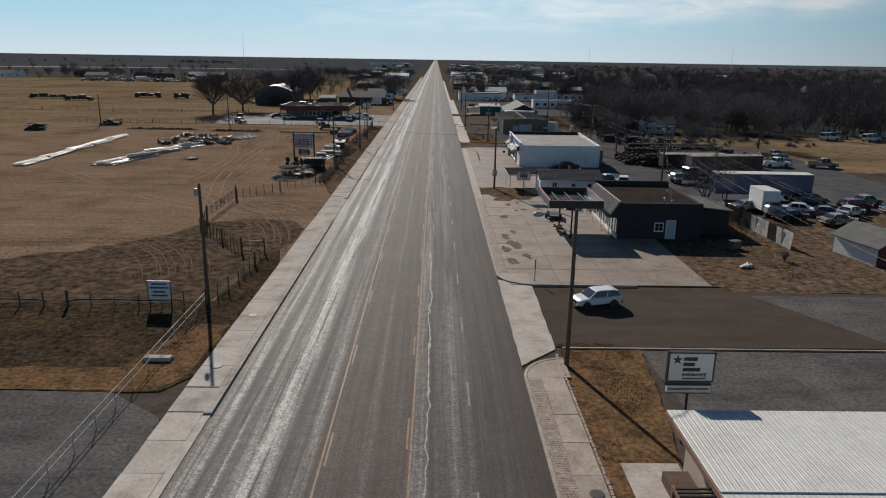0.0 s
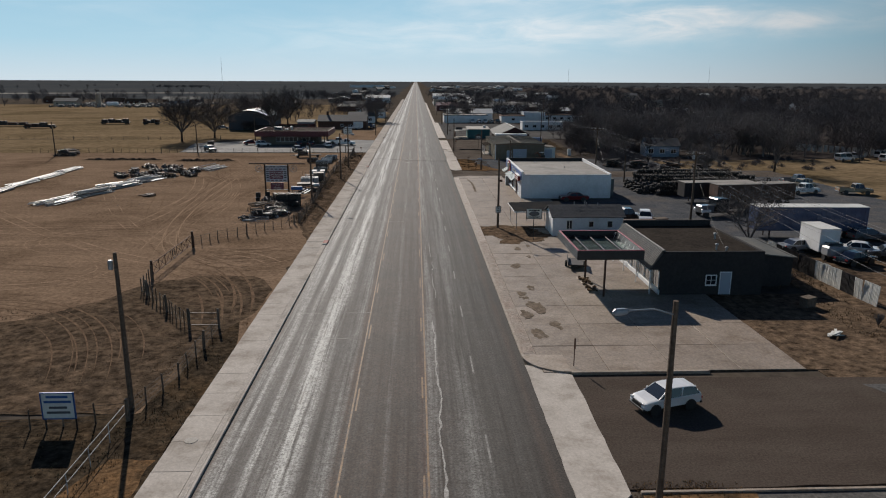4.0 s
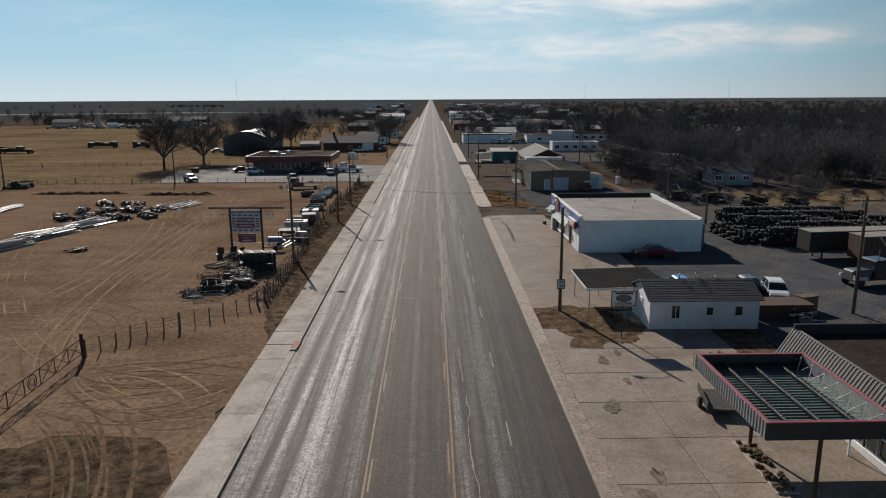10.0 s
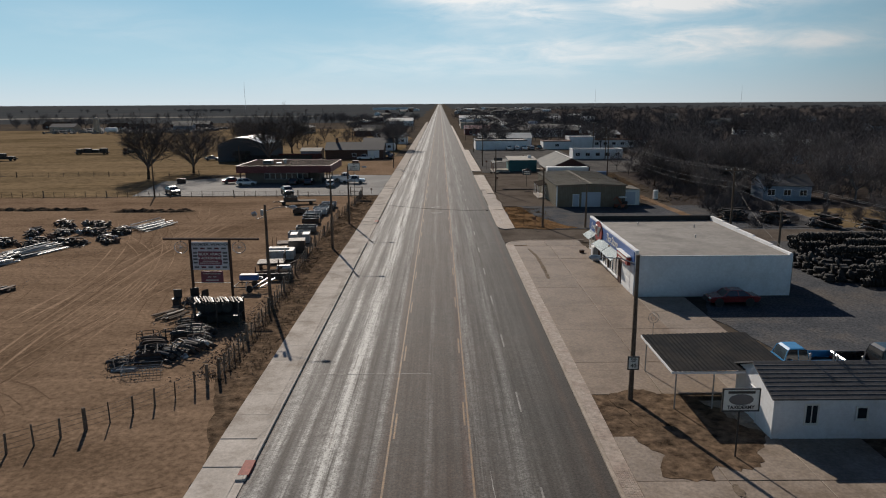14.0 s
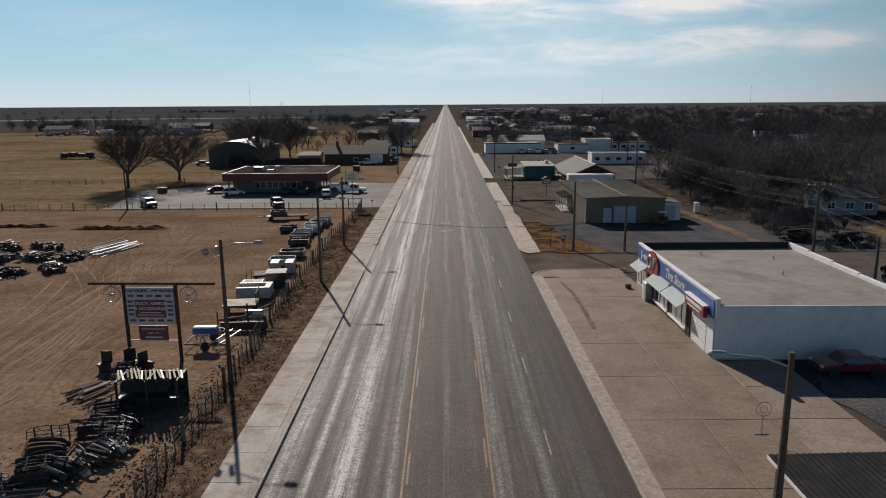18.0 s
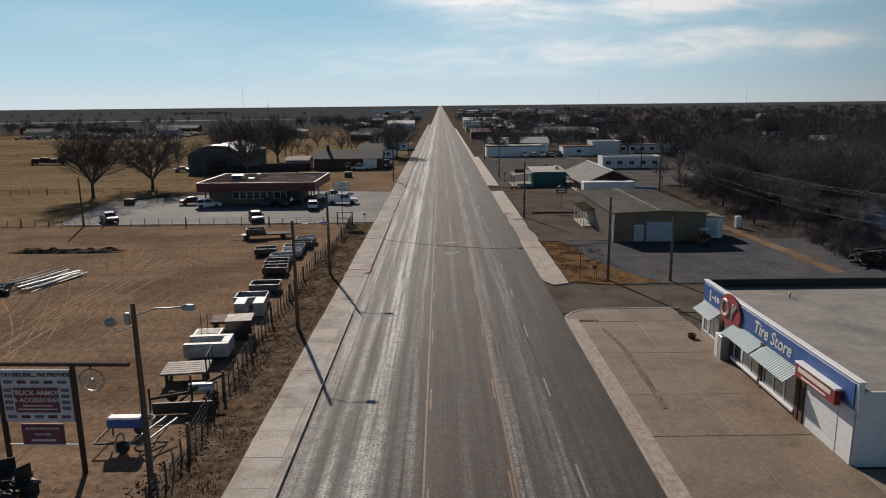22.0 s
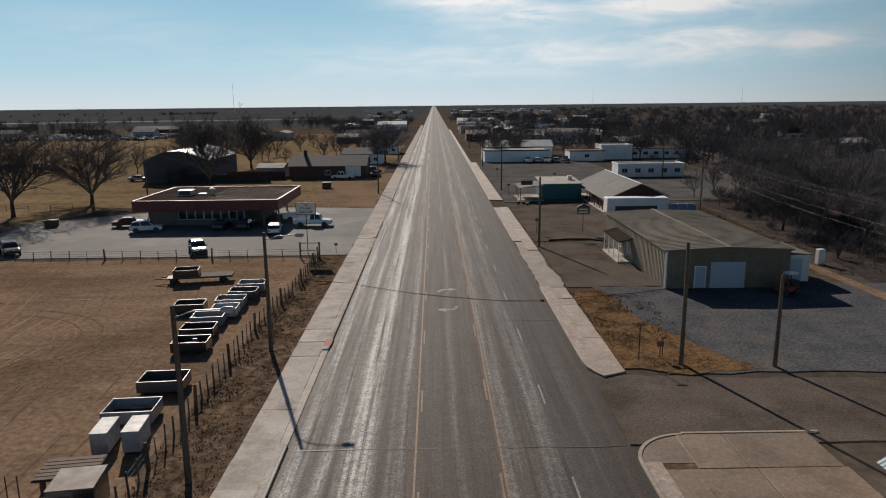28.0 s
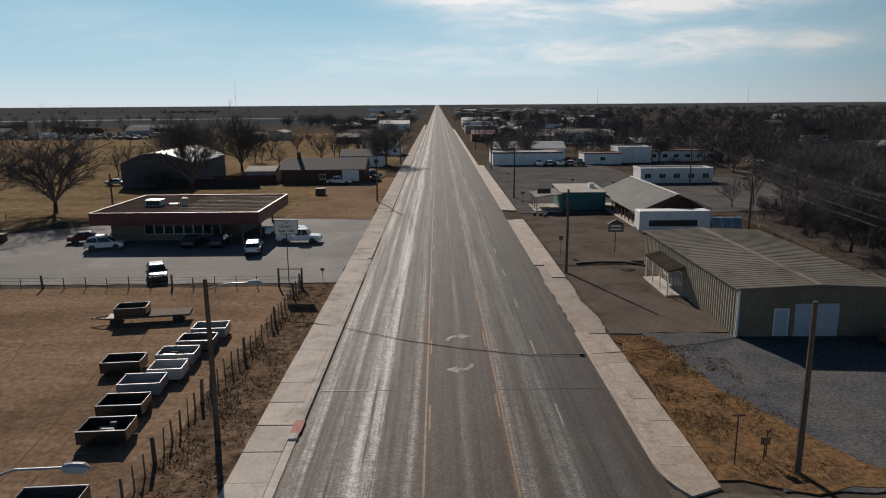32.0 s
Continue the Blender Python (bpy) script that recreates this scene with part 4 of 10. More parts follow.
# ---- tyre tracks pressed into the dirt ----
def tyre_tracks():
    rng = random.Random(31)
    light = surf("track_light", (0.34, 0.24, 0.166), (0.28, 0.195, 0.134), 0.4, 0.95, 8, 0.35, 0.3, spec=0.0)
    dark = surf("track_dark", (0.14, 0.096, 0.065), (0.18, 0.122, 0.082), 0.4, 0.95, 8, 0.35, 0.3, spec=0.0)
    for name, mat, n in (("tyre_tracks_pale", light, 46), ("tyre_tracks_dark", dark, 44)):
        b = Build()
        for k in range(n):
            kind = rng.random()
            if kind < 0.14:
                # sweeping arcs through the gate into the lot
                p0 = Vector((rng.uniform(-26, -23.5), rng.uniform(79, 90), 0))
                p1 = p0 + Vector((-rng.uniform(6, 12), rng.uniform(2, 14), 0))
                p2 = Vector((rng.uniform(-70, -26), rng.uniform(96, 190), 0))
            elif kind < 0.4:
                # across the lot towards its far side
                y = rng.uniform(66, 108)
                p0 = Vector((rng.uniform(-36, -25), y, 0))
                p1 = Vector((rng.uniform(-60, -45), y + rng.uniform(-5, 9), 0))
                p2 = Vector((rng.uniform(-104, -80), y + rng.uniform(-8, 14), 0))
            elif kind < 0.55:
                # from the road to the gate
                p0 = Vector((-12.5, rng.uniform(80, 91), 0))
                p1 = Vector((rng.uniform(-20, -15), rng.uniform(77, 90), 0))
                p2 = Vector((-23, rng.uniform(79.5, 89.5), 0))
            elif kind < 0.76:
                # long lanes up the lot
                x = rng.uniform(-40, -22)
                p0 = Vector((x, rng.uniform(92, 130), 0))
                p1 = Vector((x + rng.uniform(-8, 8), rng.uniform(130, 160), 0))
                p2 = Vector((rng.uniform(-60, -24), rng.uniform(165, 194), 0))
            else:
                # turning loops
                cx, cy = rng.choice(((-38, 80), (-36, 172), (-46, 170), (-36, 95), (-40, 168)))
                r = rng.uniform(5, 11)
                a0 = rng.uniform(0, 6.28)
                pts = [Vector((cx + r * 1.3 * math.cos(a0 + 0.25 * i), cy + r * math.sin(a0 + 0.25 * i), 0)) for i in range(rng.randint(9, 16))]
                p0 = None
            if k < 6 and name == "tyre_tracks_dark":
                # nested ruts where trucks swing in from the road
                o = 0.75 * k + (0.35 if name == "tyre_tracks_dark" else 0)
                p0, p1, p2 = Vector((-12.9 - o * 0.5, rng.uniform(63, 68), 0)), Vector((-13.2 - o + rng.uniform(-0.5, 0.5), 75, 0)), Vector((-19 - o * 1.2, 81.5 - o * 0.4 + rng.uniform(-1, 1), 0))
            elif 6 <= k < 10 and name == "tyre_tracks_dark":
                o = 1.1 * (k - 6) + (0.5 if name == "tyre_tracks_dark" else 0)
                p0, p1, p2 = Vector((-18 - o, rng.uniform(52, 58), 0)), Vector((-22 - o + rng.uniform(-1, 1), 71 - o * 0.6, 0)), Vector((-38 + rng.uniform(-4, 4), 72 - o, 0))
            if p0 is not None:
                pts = [p0.lerp(p1, i / 36).lerp(p1.lerp(p2, i / 36), i / 36) for i in range(37)]
            w = rng.uniform(0.05, 0.17)
            z = rng.uniform(-0.009, -0.004)
            for off in (-0.8, 0.8):
                base = len(b.v)
                for i, p in enumerate(pts):
                    d = (pts[min(i + 1, len(pts) - 1)] - pts[max(i - 1, 0)]).normalized()
                    s = Vector((-d.y, d.x, 0))
                    ww = w * (0.6 + 0.6 * abs(noise.noise((p.x, p.y, k)))) * min(1.0, max(0.0, 0.6 + 2.0 * noise.noise((p.x * 0.16, p.y * 0.16, k * 3.7)))) * min(1.0, i / 5, (len(pts) - 1 - i) / 5)
                    b.v += [tuple(p + s * (off - ww) + Vector((0, 0, z))), tuple(p + s * (off + ww) + Vector((0, 0, z)))]
                for i in range(len(pts) - 1):
                    b.f.append((base + 2 * i, base + 2 * i + 1, base + 2 * i + 3, base + 2 * i + 2))
        single(name, b, mat, "tyre tracks worn into the dirt lot", "tracks", "stuff")


tyre_tracks()

# ---- bare trees ----
def grow(rng, height, split=(5, 5, 4, 3), thick=0.019, spread=1.0, blades=0, blade_w=0.013):
    """A leafless tree: trunk and branches as separate builds."""
    trunk, crown = Build(), Build()
    base_r = height * thick
    fork = height * rng.uniform(0.1, 0.18)
    lean = Vector((rng.uniform(-0.05, 0.05), rng.uniform(-0.05, 0.05), 1))
    top = lean * fork
    trunk.tube([(0, 0, -0.2), lean * fork * 0.12, lean * fork * 0.55, top], [base_r * 1.5, base_r * 1.1, base_r * 0.95, base_r * 0.9], 7)

    def branch(p, d, length, r, level):
        bend = Vector((rng.uniform(-1, 1), rng.uniform(-1, 1), rng.uniform(-0.3, 0.7))) * 0.22
        mid = p + (d + bend * 0.5).normalized() * length * 0.5
        end = mid + (d + bend).normalized() * length * 0.5
        if level >= len(split) - 1:
            crown.tube([p, end], [r, r * 0.35], 3, False)
        else:
            crown.tube([p, mid, end], [r, r * 0.75, r * 0.45], 5 if level < 1 else 3, False)
        if level >= len(split) - 1:
            for i in range(blades):
                q = p.lerp(end, rng.uniform(0.2, 1.0))
                a = rng.uniform(0, 2 * math.pi)
                tip = q + (d * 0.8 + Vector((math.cos(a), math.sin(a), rng.uniform(-0.3, 0.5))) * 0.8).normalized() * length * rng.uniform(0.45, 0.8)
                w = Vector((-math.sin(a), math.cos(a), 0)) * blade_w * height / 10
                crown.add([q - w, q + w, tip], [(0, 1, 2)])
            return
        k = split[level + 1]
        for i in range(k):
            f = rng.uniform(0.22, 1.0) if i else 1.0
            q = p.lerp(mid, f * 2) if f < 0.5 else mid.lerp(end, f * 2 - 1)
            a = rng.uniform(0, 2 * math.pi)
            side = Vector((math.cos(a), math.sin(a), rng.uniform(-0.45, 0.4)))
            branch(q, (d * 0.75 + side * rng.uniform(0.45, 0.85) * spread).normalized(), length * rng.uniform(0.5, 0.72), r * rng.uniform(0.4, 0.55), level + 1)

    for i in range(split[0]):
        a = 2 * math.pi * (i + rng.uniform(-0.3, 0.3)) / split[0]
        out = rng.uniform(0.1, 1.15) * spread
        d = Vector((math.cos(a) * out, math.sin(a) * out, 1)).normalized()
        branch(Vector(top) * rng.uniform(0.82, 1.0), d, height * rng.uniform(0.34, 0.46), base_r * rng.uniform(0.5, 0.7), 0)
    return trunk, crown


def tree(x, y, height, seed, label="large leafless deciduous tree with spreading bare branches", split=(10, 7, 5, 4), spread=1.0, z=0.0):
    trunk, crown = grow(random.Random(seed), height, split, spread=spread, blades=26, blade_w=0.006)
    t = thing("tree", label, "tree", x, y, z)
    part("trunk", trunk, BARK, t)
    part("crown", crown, TWIG, t)
    return t


def woods(name, spots, label, split=(6, 5, 4), seed=5, blades=12, blade_w=0.024, mat=None):
    """Many far trees as one mesh."""
    rng = random.Random(seed)
    kinds = []
    for k in range(6):
        trunk, crown = grow(rng, 10, split, 0.017, 1.0, blades, blade_w)
        v = np.array(trunk.v + crown.v)
        f = trunk.f + [tuple(i + len(trunk.v) for i in q) for q in crown.f]
        kinds.append((v, f))
    b = Build()
    for x, y, h in spots:
        v, f = kinds[rng.randrange(6)]
        a, s = rng.uniform(0, 6.28), h / 10
        c, sn = math.cos(a) * s, math.sin(a) * s
        k = len(b.v)
        p = np.stack([v[:, 0] * c - v[:, 1] * sn + x, v[:, 0] * sn + v[:, 1] * c + y, v[:, 2] * s], 1)
        b.v += p.tolist()
        b.f += [tuple(i + k for i in q) for q in f]
    return single(name, b, mat or TWIG, label, "trees", "stuff")


def brush(name, spots, label, seed=21, stems=230, thick=0.55):
    """Low many-stemmed bushes as one mesh."""
    rng = random.Random(seed)
    b = Build()
    for x, y, h in spots:
        for k in range(stems):
            a, r = rng.uniform(0, 6.28), h * 0.9 * rng.random() ** 0.7
            px, py = x + r * math.cos(a), y + r * math.sin(a)
            top = h * (1 - 0.6 * (r / (h * 0.9)) ** 2) * rng.uniform(0.5, 1.05)
            z0 = top * rng.uniform(0, 0.55)
            dx, dy = rng.uniform(-0.4, 0.4) * h, rng.uniform(-0.4, 0.4) * h
            w = rng.uniform(0.02, 0.05) * thick
            c, s = math.cos(a + 1.57) * w, math.sin(a + 1.57) * w
            b.add([(px - c, py - s, z0), (px + c, py + s, z0), (px + dx, py + dy, top)], [(0, 1, 2)])
    return single(name, b, TWIG_FAR, label, "bushes", "stuff")


def make_woods():
    rng = random.Random(11)
    spots = []

    def scatter(n, x0, x1, y0, y1, h0, h1, keep=lambda x, y: True):
        k = 0
        while k < n:
            x, y = rng.uniform(x0, x1), rng.uniform(y0, y1)
            if keep(x, y):
                spots.append((x, y, rng.uniform(h0, h1)))
                k += 1

    clear = lambda x, y: not (40 < x < 66 and 278 < y < 296) and not (57 < x < 69 and 174 < y < 199)  # noqa: E731
    scatter(95, 50, 112, 186, 262, 7, 12.5, lambda x, y: x > 52 + (y - 196) * 0.14 and clear(x, y))
    scatter(40, 48, 72, 176, 250, 4, 8, clear)
    woods("woodland_edge", spots, "dense brown leafless trees at the edge of the woodland", (6, 6, 5), 6, 17, 0.014)
    spots.clear()
    scatter(220, 50, 240, 190, 330, 7, 13, lambda x, y: x > 50 + (y - 196) * 0.14 and (x > 112 or y > 262) and clear(x, y))
    scatter(70, 62, 240, 176, 200, 5, 11, lambda x, y: y > 188 or x > 110)
    scatter(110, 92, 320, 330, 480, 8, 13)
    scatter(40, 130, 300, 120, 190, 6, 11)
    woods("woodland_near", spots, "dense grey-brown leafless woodland", blades=13, blade_w=0.03, mat=TWIG_FAR)
    spots.clear()
    scatter(300, 44, 240, 176, 330, 1.4, 3.6, lambda x, y: x > 46.5 + max(0, y - 200) * 0.14 and clear(x, y) and (x < 80 or y > 192))
    scatter(90, 46, 62, 172, 250, 1.2, 3.2, lambda x, y: x > 46 + max(0, y - 205) * 0.1 and clear(x, y))
    scatter(50, 46, 100, 160, 180, 0.8, 1.8)
    scatter(140, 90, 330, 330, 500, 2, 4)
    brush("woodland_brush", spots, "tangled dark brush filling the ground under the trees")
    spots.clear()
    scatter(110, 45, 400, 480, 800, 9, 14, lambda x, y: x > 20 + (y - 480) * 0.06)
    scatter(320, 230, 900, 330, 950, 8, 13)
    scatter(160, 120, 330, 200, 480, 8, 12)
    scatter(120, 15, 90, 290, 800, 7, 13, lambda x, y: not (y < 335 and x < 70))
    scatter(130, 20, 120, 320, 1000, 6, 12, lambda x, y: x > 24 and not (y < 360 and x < 90))
    woods("woodland_far", spots, "distant leafless trees among the town, greyed for haze", (6, 5, 3), 8, 9, 0.045, TWIG_FAR)
    spots.clear()
    scatter(260, 60, 700, 480, 1000, 5, 8, lambda x, y: x > 30 + (y - 480) * 0.06)
    scatter(700, 40, 1700, 900, 2000, 6, 10)
    scatter(320, 70, 440, 320, 700, 3.5, 6.5)
    scatter(25, -560, -440, 1500, 1700, 6, 9)
    brush("woodland_horizon", spots, "low brown haze of distant woodland", 22, 90, 3.0)
    spots.clear()
    scatter(60, -60, -14, 330, 900, 6, 11, lambda x, y: x < -15 - (y - 330) * 0.01)
    scatter(26, -100, -30, 300, 420, 7, 11, lambda x, y: x < -58 or y > 350)
    scatter(22, -130, -60, 650, 720, 8, 12)
    scatter(36, -330, -235, 540, 640, 7, 11)
    scatter(16, -440, -240, 640, 860, 7, 11)
    scatter(12, -300, -110, 500, 640, 4, 8)
    scatter(30, -130, -20, 640, 800, 6, 10)
    scatter(40, -1500, -200, 1200, 1700, 6, 10)
    woods("trees_west", spots, "scattered leafless trees beyond the pasture", (6, 5, 3), 9, 9, 0.04, TWIG_FAR)


make_woods()
tree(-66.0, 247.5, 17.5, 1, spread=1.0)
tree(-72.0, 232.5, 17, 2, spread=1.0)
tree(-51.8, 273, 18, 3, spread=0.9)
tree(-54.5, 320, 17, 4, spread=0.9)
tree(-75, 332, 15, 6, spread=1.2)
tree(-62.4, 280, 5, 7, "low tangled bare tree behind the cafe", spread=1.5)
tree(-16.4, 334, 14, 5, spread=1.0)
tree(-24, 392, 11, 8)

# ---- buildings ----
DARK_WALL = surf("dark_painted_wall", (0.034, 0.032, 0.034), (0.046, 0.043, 0.043), 0.6, 0.85, 20, 0.2, 0.15, c=(0.04, 0.036, 0.032), c_scale=0.5, c_amt=0.4, spec=0.2)
TAR_ROOF = surf("tar_roof", (0.034, 0.03, 0.027), (0.05, 0.043, 0.037), 0.5, 0.9, 15, 0.3, 0.3, c=(0.07, 0.06, 0.05), c_scale=0.3, c_amt=0.4, spec=0.0)
GREY_ROOF = surf("grey_membrane_roof", (0.27, 0.25, 0.225), (0.2, 0.185, 0.165), 0.25, 0.8, 8, 0.15, 0.1, c=(0.12, 0.11, 0.1), c_scale=0.3, c_amt=0.6)
SHINGLE = surf("grey_shingles", (0.075, 0.075, 0.08), (0.1, 0.098, 0.1), 1.2, 0.9, 14, 0.3, 0.4, stretch=(0.5, 3, 1))
MANSARD = ribbed("mansard_metal", (0.1, 0.1, 0.1), 0.3, "y", 0.55, 0.2)
CORR_WHITE = ribbed("white_sheet_metal", (0.66, 0.66, 0.63), 0.25, "x", 0.5, 0.0, dirt_amt=0.2)
CORR_GREY = ribbed("grey_sheet_metal", (0.13, 0.135, 0.13), 0.25, "x", 0.75, 0.0)
# one tan sheet in two tones: dark for shaded gable, pale for sunlit side
TAN_METAL = ribbed("tan_metal_shaded", (0.17, 0.138, 0.1), 0.3, "x", 0.6)
TAN_SIDE = ribbed("tan_side_sunlit", (0.36, 0.33, 0.27), 0.45, "y", 0.6, depth=0.05)
SHOP_ROOF = ribbed("weathered_metal_roof", (0.17, 0.155, 0.125), 0.6, "y", 0.75, 0.0, dirt=(0.085, 0.075, 0.06), dirt_amt=0.7)
MAROON = surf("maroon_fascia", (0.14, 0.026, 0.029), (0.11, 0.023, 0.025), 0.7, 0.55, 15, 0.12, 0.1, c=(0.15, 0.06, 0.05), c_scale=0.6, c_amt=0.4)
# beige wall darkened: the canopy's shade is put into this colour
CAFE_WALL = surf("cafe_wall_shaded", (0.17, 0.135, 0.11), (0.13, 0.105, 0.088), 0.5, 0.85, 20, 0.15, 0.2, c=(0.09, 0.075, 0.062), c_scale=0.5, c_amt=0.4)
CAFE_ROOF = surf("brown_gravel_roof", (0.062, 0.05, 0.045), (0.043, 0.036, 0.033), 0.3, 0.95, 8, 0.25, 0.2, c=(0.085, 0.068, 0.06), c_scale=0.25, c_amt=0.6, spec=0.0)
BEIGE_WALL = surf("beige_wall", (0.42, 0.36, 0.29), (0.36, 0.3, 0.24), 0.5, 0.85, 20, 0.15, 0.2, c=(0.28, 0.23, 0.18), c_scale=0.5, c_amt=0.4)
BLUE_PAINT = surf("blue_sign_paint", (0.025, 0.09, 0.28), (0.03, 0.1, 0.31), 0.8, 0.5, 20, 0.1, 0.05)
RED_PAINT = surf("red_sign_paint", (0.28, 0.025, 0.022), (0.23, 0.022, 0.02), 0.8, 0.6, 20, 0.15, 0.05)
FADED_RED = surf("faded_red_board", (0.2, 0.05, 0.07), (0.16, 0.042, 0.06), 0.8, 0.6, 20, 0.12, 0.05, c=(0.26, 0.12, 0.13), c_scale=0.6, c_amt=0.4)
DARK_RED = surf("dark_red_paint", (0.12, 0.02, 0.025), (0.1, 0.018, 0.022), 0.8, 0.5, 20, 0.1, 0.05)
SIGN_WHITE = surf("sign_white", (0.72, 0.71, 0.66), (0.66, 0.65, 0.6), 0.8, 0.5, 20, 0.06, 0.03)
BLACK = surf("black_paint", (0.02, 0.02, 0.021), (0.028, 0.027, 0.027), 1, 0.5, 20, 0.15, 0.05)
BROWN_TRIM = surf("brown_trim", (0.2, 0.11, 0.075), (0.17, 0.095, 0.065), 0.8, 0.7, 20, 0.15, 0.1)
PINK_TRIM = surf("faded_red_trim", (0.3, 0.07, 0.09), (0.26, 0.06, 0.08), 0.8, 0.6, 20, 0.15, 0.1)
TEAL_WALL = surf("teal_wall", (0.03, 0.13, 0.13), (0.027, 0.115, 0.12), 0.5, 0.7, 15, 0.12, 0.1, c=(0.05, 0.1, 0.1), c_scale=0.5, c_amt=0.4)
# green halved in colour to paint the fascia and beam shadows
GREEN_DECK = ribbed("green_decking_shaded", (0.150, 0.200, 0.185), 0.4, "y", 0.5, 0.2, dirt=(0.12, 0.13, 0.11), dirt_amt=0.6)
BRICK_WALL = surf("brown_brick", (0.075, 0.04, 0.03), (0.1, 0.052, 0.038), 3, 0.9, 14, 0.3, 0.3)
STUCCO = surf("white_stucco", (0.76, 0.77, 0.78), (0.68, 0.69, 0.7), 0.6, 0.85, 18, 0.08, 0.25, c=(0.5, 0.48, 0.45), c_scale=0.35, c_amt=0.35)
# white doors dimmed and blued in colour for the shaded walls
DOOR_SHADED = surf("white_door_shaded", (0.36, 0.4, 0.47), (0.32, 0.36, 0.43), 1, 0.5, 20, 0.05, 0.03)
AWNING_PALE = surf("awning_pale", (0.45, 0.53, 0.54), (0.4, 0.48, 0.5), 1, 0.7, 20, 0.1, 0.05)
STRIPE = surf("striped_awning", (0.16, 0.27, 0.31), (0.14, 0.24, 0.28), 1, 0.7, 20, 0.1, 0.05)


def window(parent, x, z, w, h, y=0.0, face="-y", mull=1, frame_mat=None, depth=0.06, bars=0):
    """A framed window on a wall that faces -y (x along the wall) or -x (the wall's y for x)."""
    frame_mat = frame_mat or WHITE_PAINT
    f = 0.06

    def at(a0, a1, d0, d1, z0, z1):
        return bx(a0, a1, y + d0, y + d1, z0, z1) if face == "-y" else bx(y + d0, y + d1, a0, a1, z0, z1)

    win = part("window", at(x - w / 2, x + w / 2, -0.02, 0.05, z, z + h), frame_mat, parent)
    part("pane", at(x - w / 2 + f, x + w / 2 - f, -0.024, -0.015, z + f, z + h - f), GLASS, win)
    for a0, a1, z0, z1 in ((x - w / 2 - 0.03, x + w / 2 + 0.03, z - 0.07, z), (x - w / 2 - 0.03, x + w / 2 + 0.03, z + h, z + h + 0.05),
                           (x - w / 2 - 0.03, x - w / 2 + f, z, z + h), (x + w / 2 - f, x + w / 2 + 0.03, z, z + h)):
        part("frame", at(a0, a1, -depth, 0.02, z0, z1), frame_mat, win)
    for i in range(mull):
        a = x - w / 2 + w * (i + 1) / (mull + 1)
        part("mullion", at(a - 0.025, a + 0.025, -0.045, -0.01, z + f, z + h - f), frame_mat, win)
    for i in range(bars):
        q = z + h * (i + 1) / (bars + 1)
        part("glazing_bar", at(x - w / 2 + f, x + w / 2 - f, -0.04, -0.012, q - 0.02, q + 0.02), frame_mat, win)
    return win


def door(parent, x, y, w=0.95, h=2.05, face="-y", mat=None, z=0.05, name="door"):
    def at(a0, a1, d0, d1, z0, z1):
        return bx(a0, a1, y + d0, y + d1, z0, z1, 0.008) if face == "-y" else bx(y + d0, y + d1, a0, a1, z0, z1, 0.008)

    d = part(name, at(x - w / 2, x + w / 2, -0.05, 0.04, z, z + h), mat or DOOR_SHADED, parent)
    part("handle", at(x + w / 2 - 0.14, x + w / 2 - 0.08, -0.11, -0.045, z + 0.95, z + 1.08), STEEL, d)
    for a0, a1, z0, z1 in ((x - w / 2 - 0.08, x - w / 2, z, z + h + 0.08), (x + w / 2, x + w / 2 + 0.08, z, z + h + 0.08), (x - w / 2, x + w / 2, z + h, z + h + 0.08)):
        part("door_frame", at(a0, a1, -0.06, 0.04, z0, z1), WHITE_PAINT, d)
    return d


def insurance_office():
    t = thing("insurance_office", "low tan office with a white corrugated metal roof", "building", 14.8, 3.7)
    part("wall", bx(1.0, 20, 0.3, 20.2, -0.1, 3.0), BEIGE_WALL, t)
    b, n = Build(), 300
    for i in range(n + 1):
        x = 0.0 + 21 * i / n
        z = 3.28 + (0.02 if i % 2 else 0.0)
        b.v += [(x, 14.0, z + 0.02), (x, 20.6, z)]
    for i in range(n):
        b.f.append((2 * i, 2 * i + 2, 2 * i + 3, 2 * i + 1))
    part("roof", b, CORR_WHITE, t, "white corrugated metal roof")
    part("roof_rear", bx(0.0, 21, -1, 13.98, 3.2, 3.3), CORR_WHITE, t)
    part("fascia", bx(-0.06, 0.1, -1, 20.6, 2.95, 3.26, 0.02), BROWN_TRIM, t)
    part("fascia", bx(0.1, 21, 20.45, 20.62, 2.95, 3.24, 0.02), BROWN_TRIM, t)
    part("drip_edge", bx(0.0, 21, 13.9, 13.99, 3.24, 3.36), SIGN_WHITE, t)
    for i in range(8):
        part("trellis_slat", bx(-1.2, 0.95, 13.6 + i * 0.26, 13.7 + i * 0.26, 2.35, 2.42), BLACK, t)
    part("trellis_beam", bx(-1.25, -1.15, 13.4, 15.8, 2.2, 2.36), BROWN_TRIM, t)
    part("trellis_post", bx(-1.25, -1.12, 15.6, 15.75, -0.05, 2.2), BROWN_TRIM, t)
    part("trellis_post", bx(-1.25, -1.12, 13.5, 13.65, -0.05, 2.2), BROWN_TRIM, t)
    part("walkway", bx(-1.9, 1.0, 17.3, 21.0, -0.05, 0.06), CONCRETE_PALE, t)
    part("brick_planter", bx(-0.3, 0.95, 17.0, 19.5, -0.05, 0.6, 0.02), BRICK_WALL, t)
    window(t, 6, 0.9, 1.6, 1.2, 0.3)


insurance_office()


GREY_RIB = surf("grey_metal_rib", (0.3, 0.3, 0.3), (0.22, 0.22, 0.22), 2, 0.7, 20, 0.2, 0.1, spec=0.1)


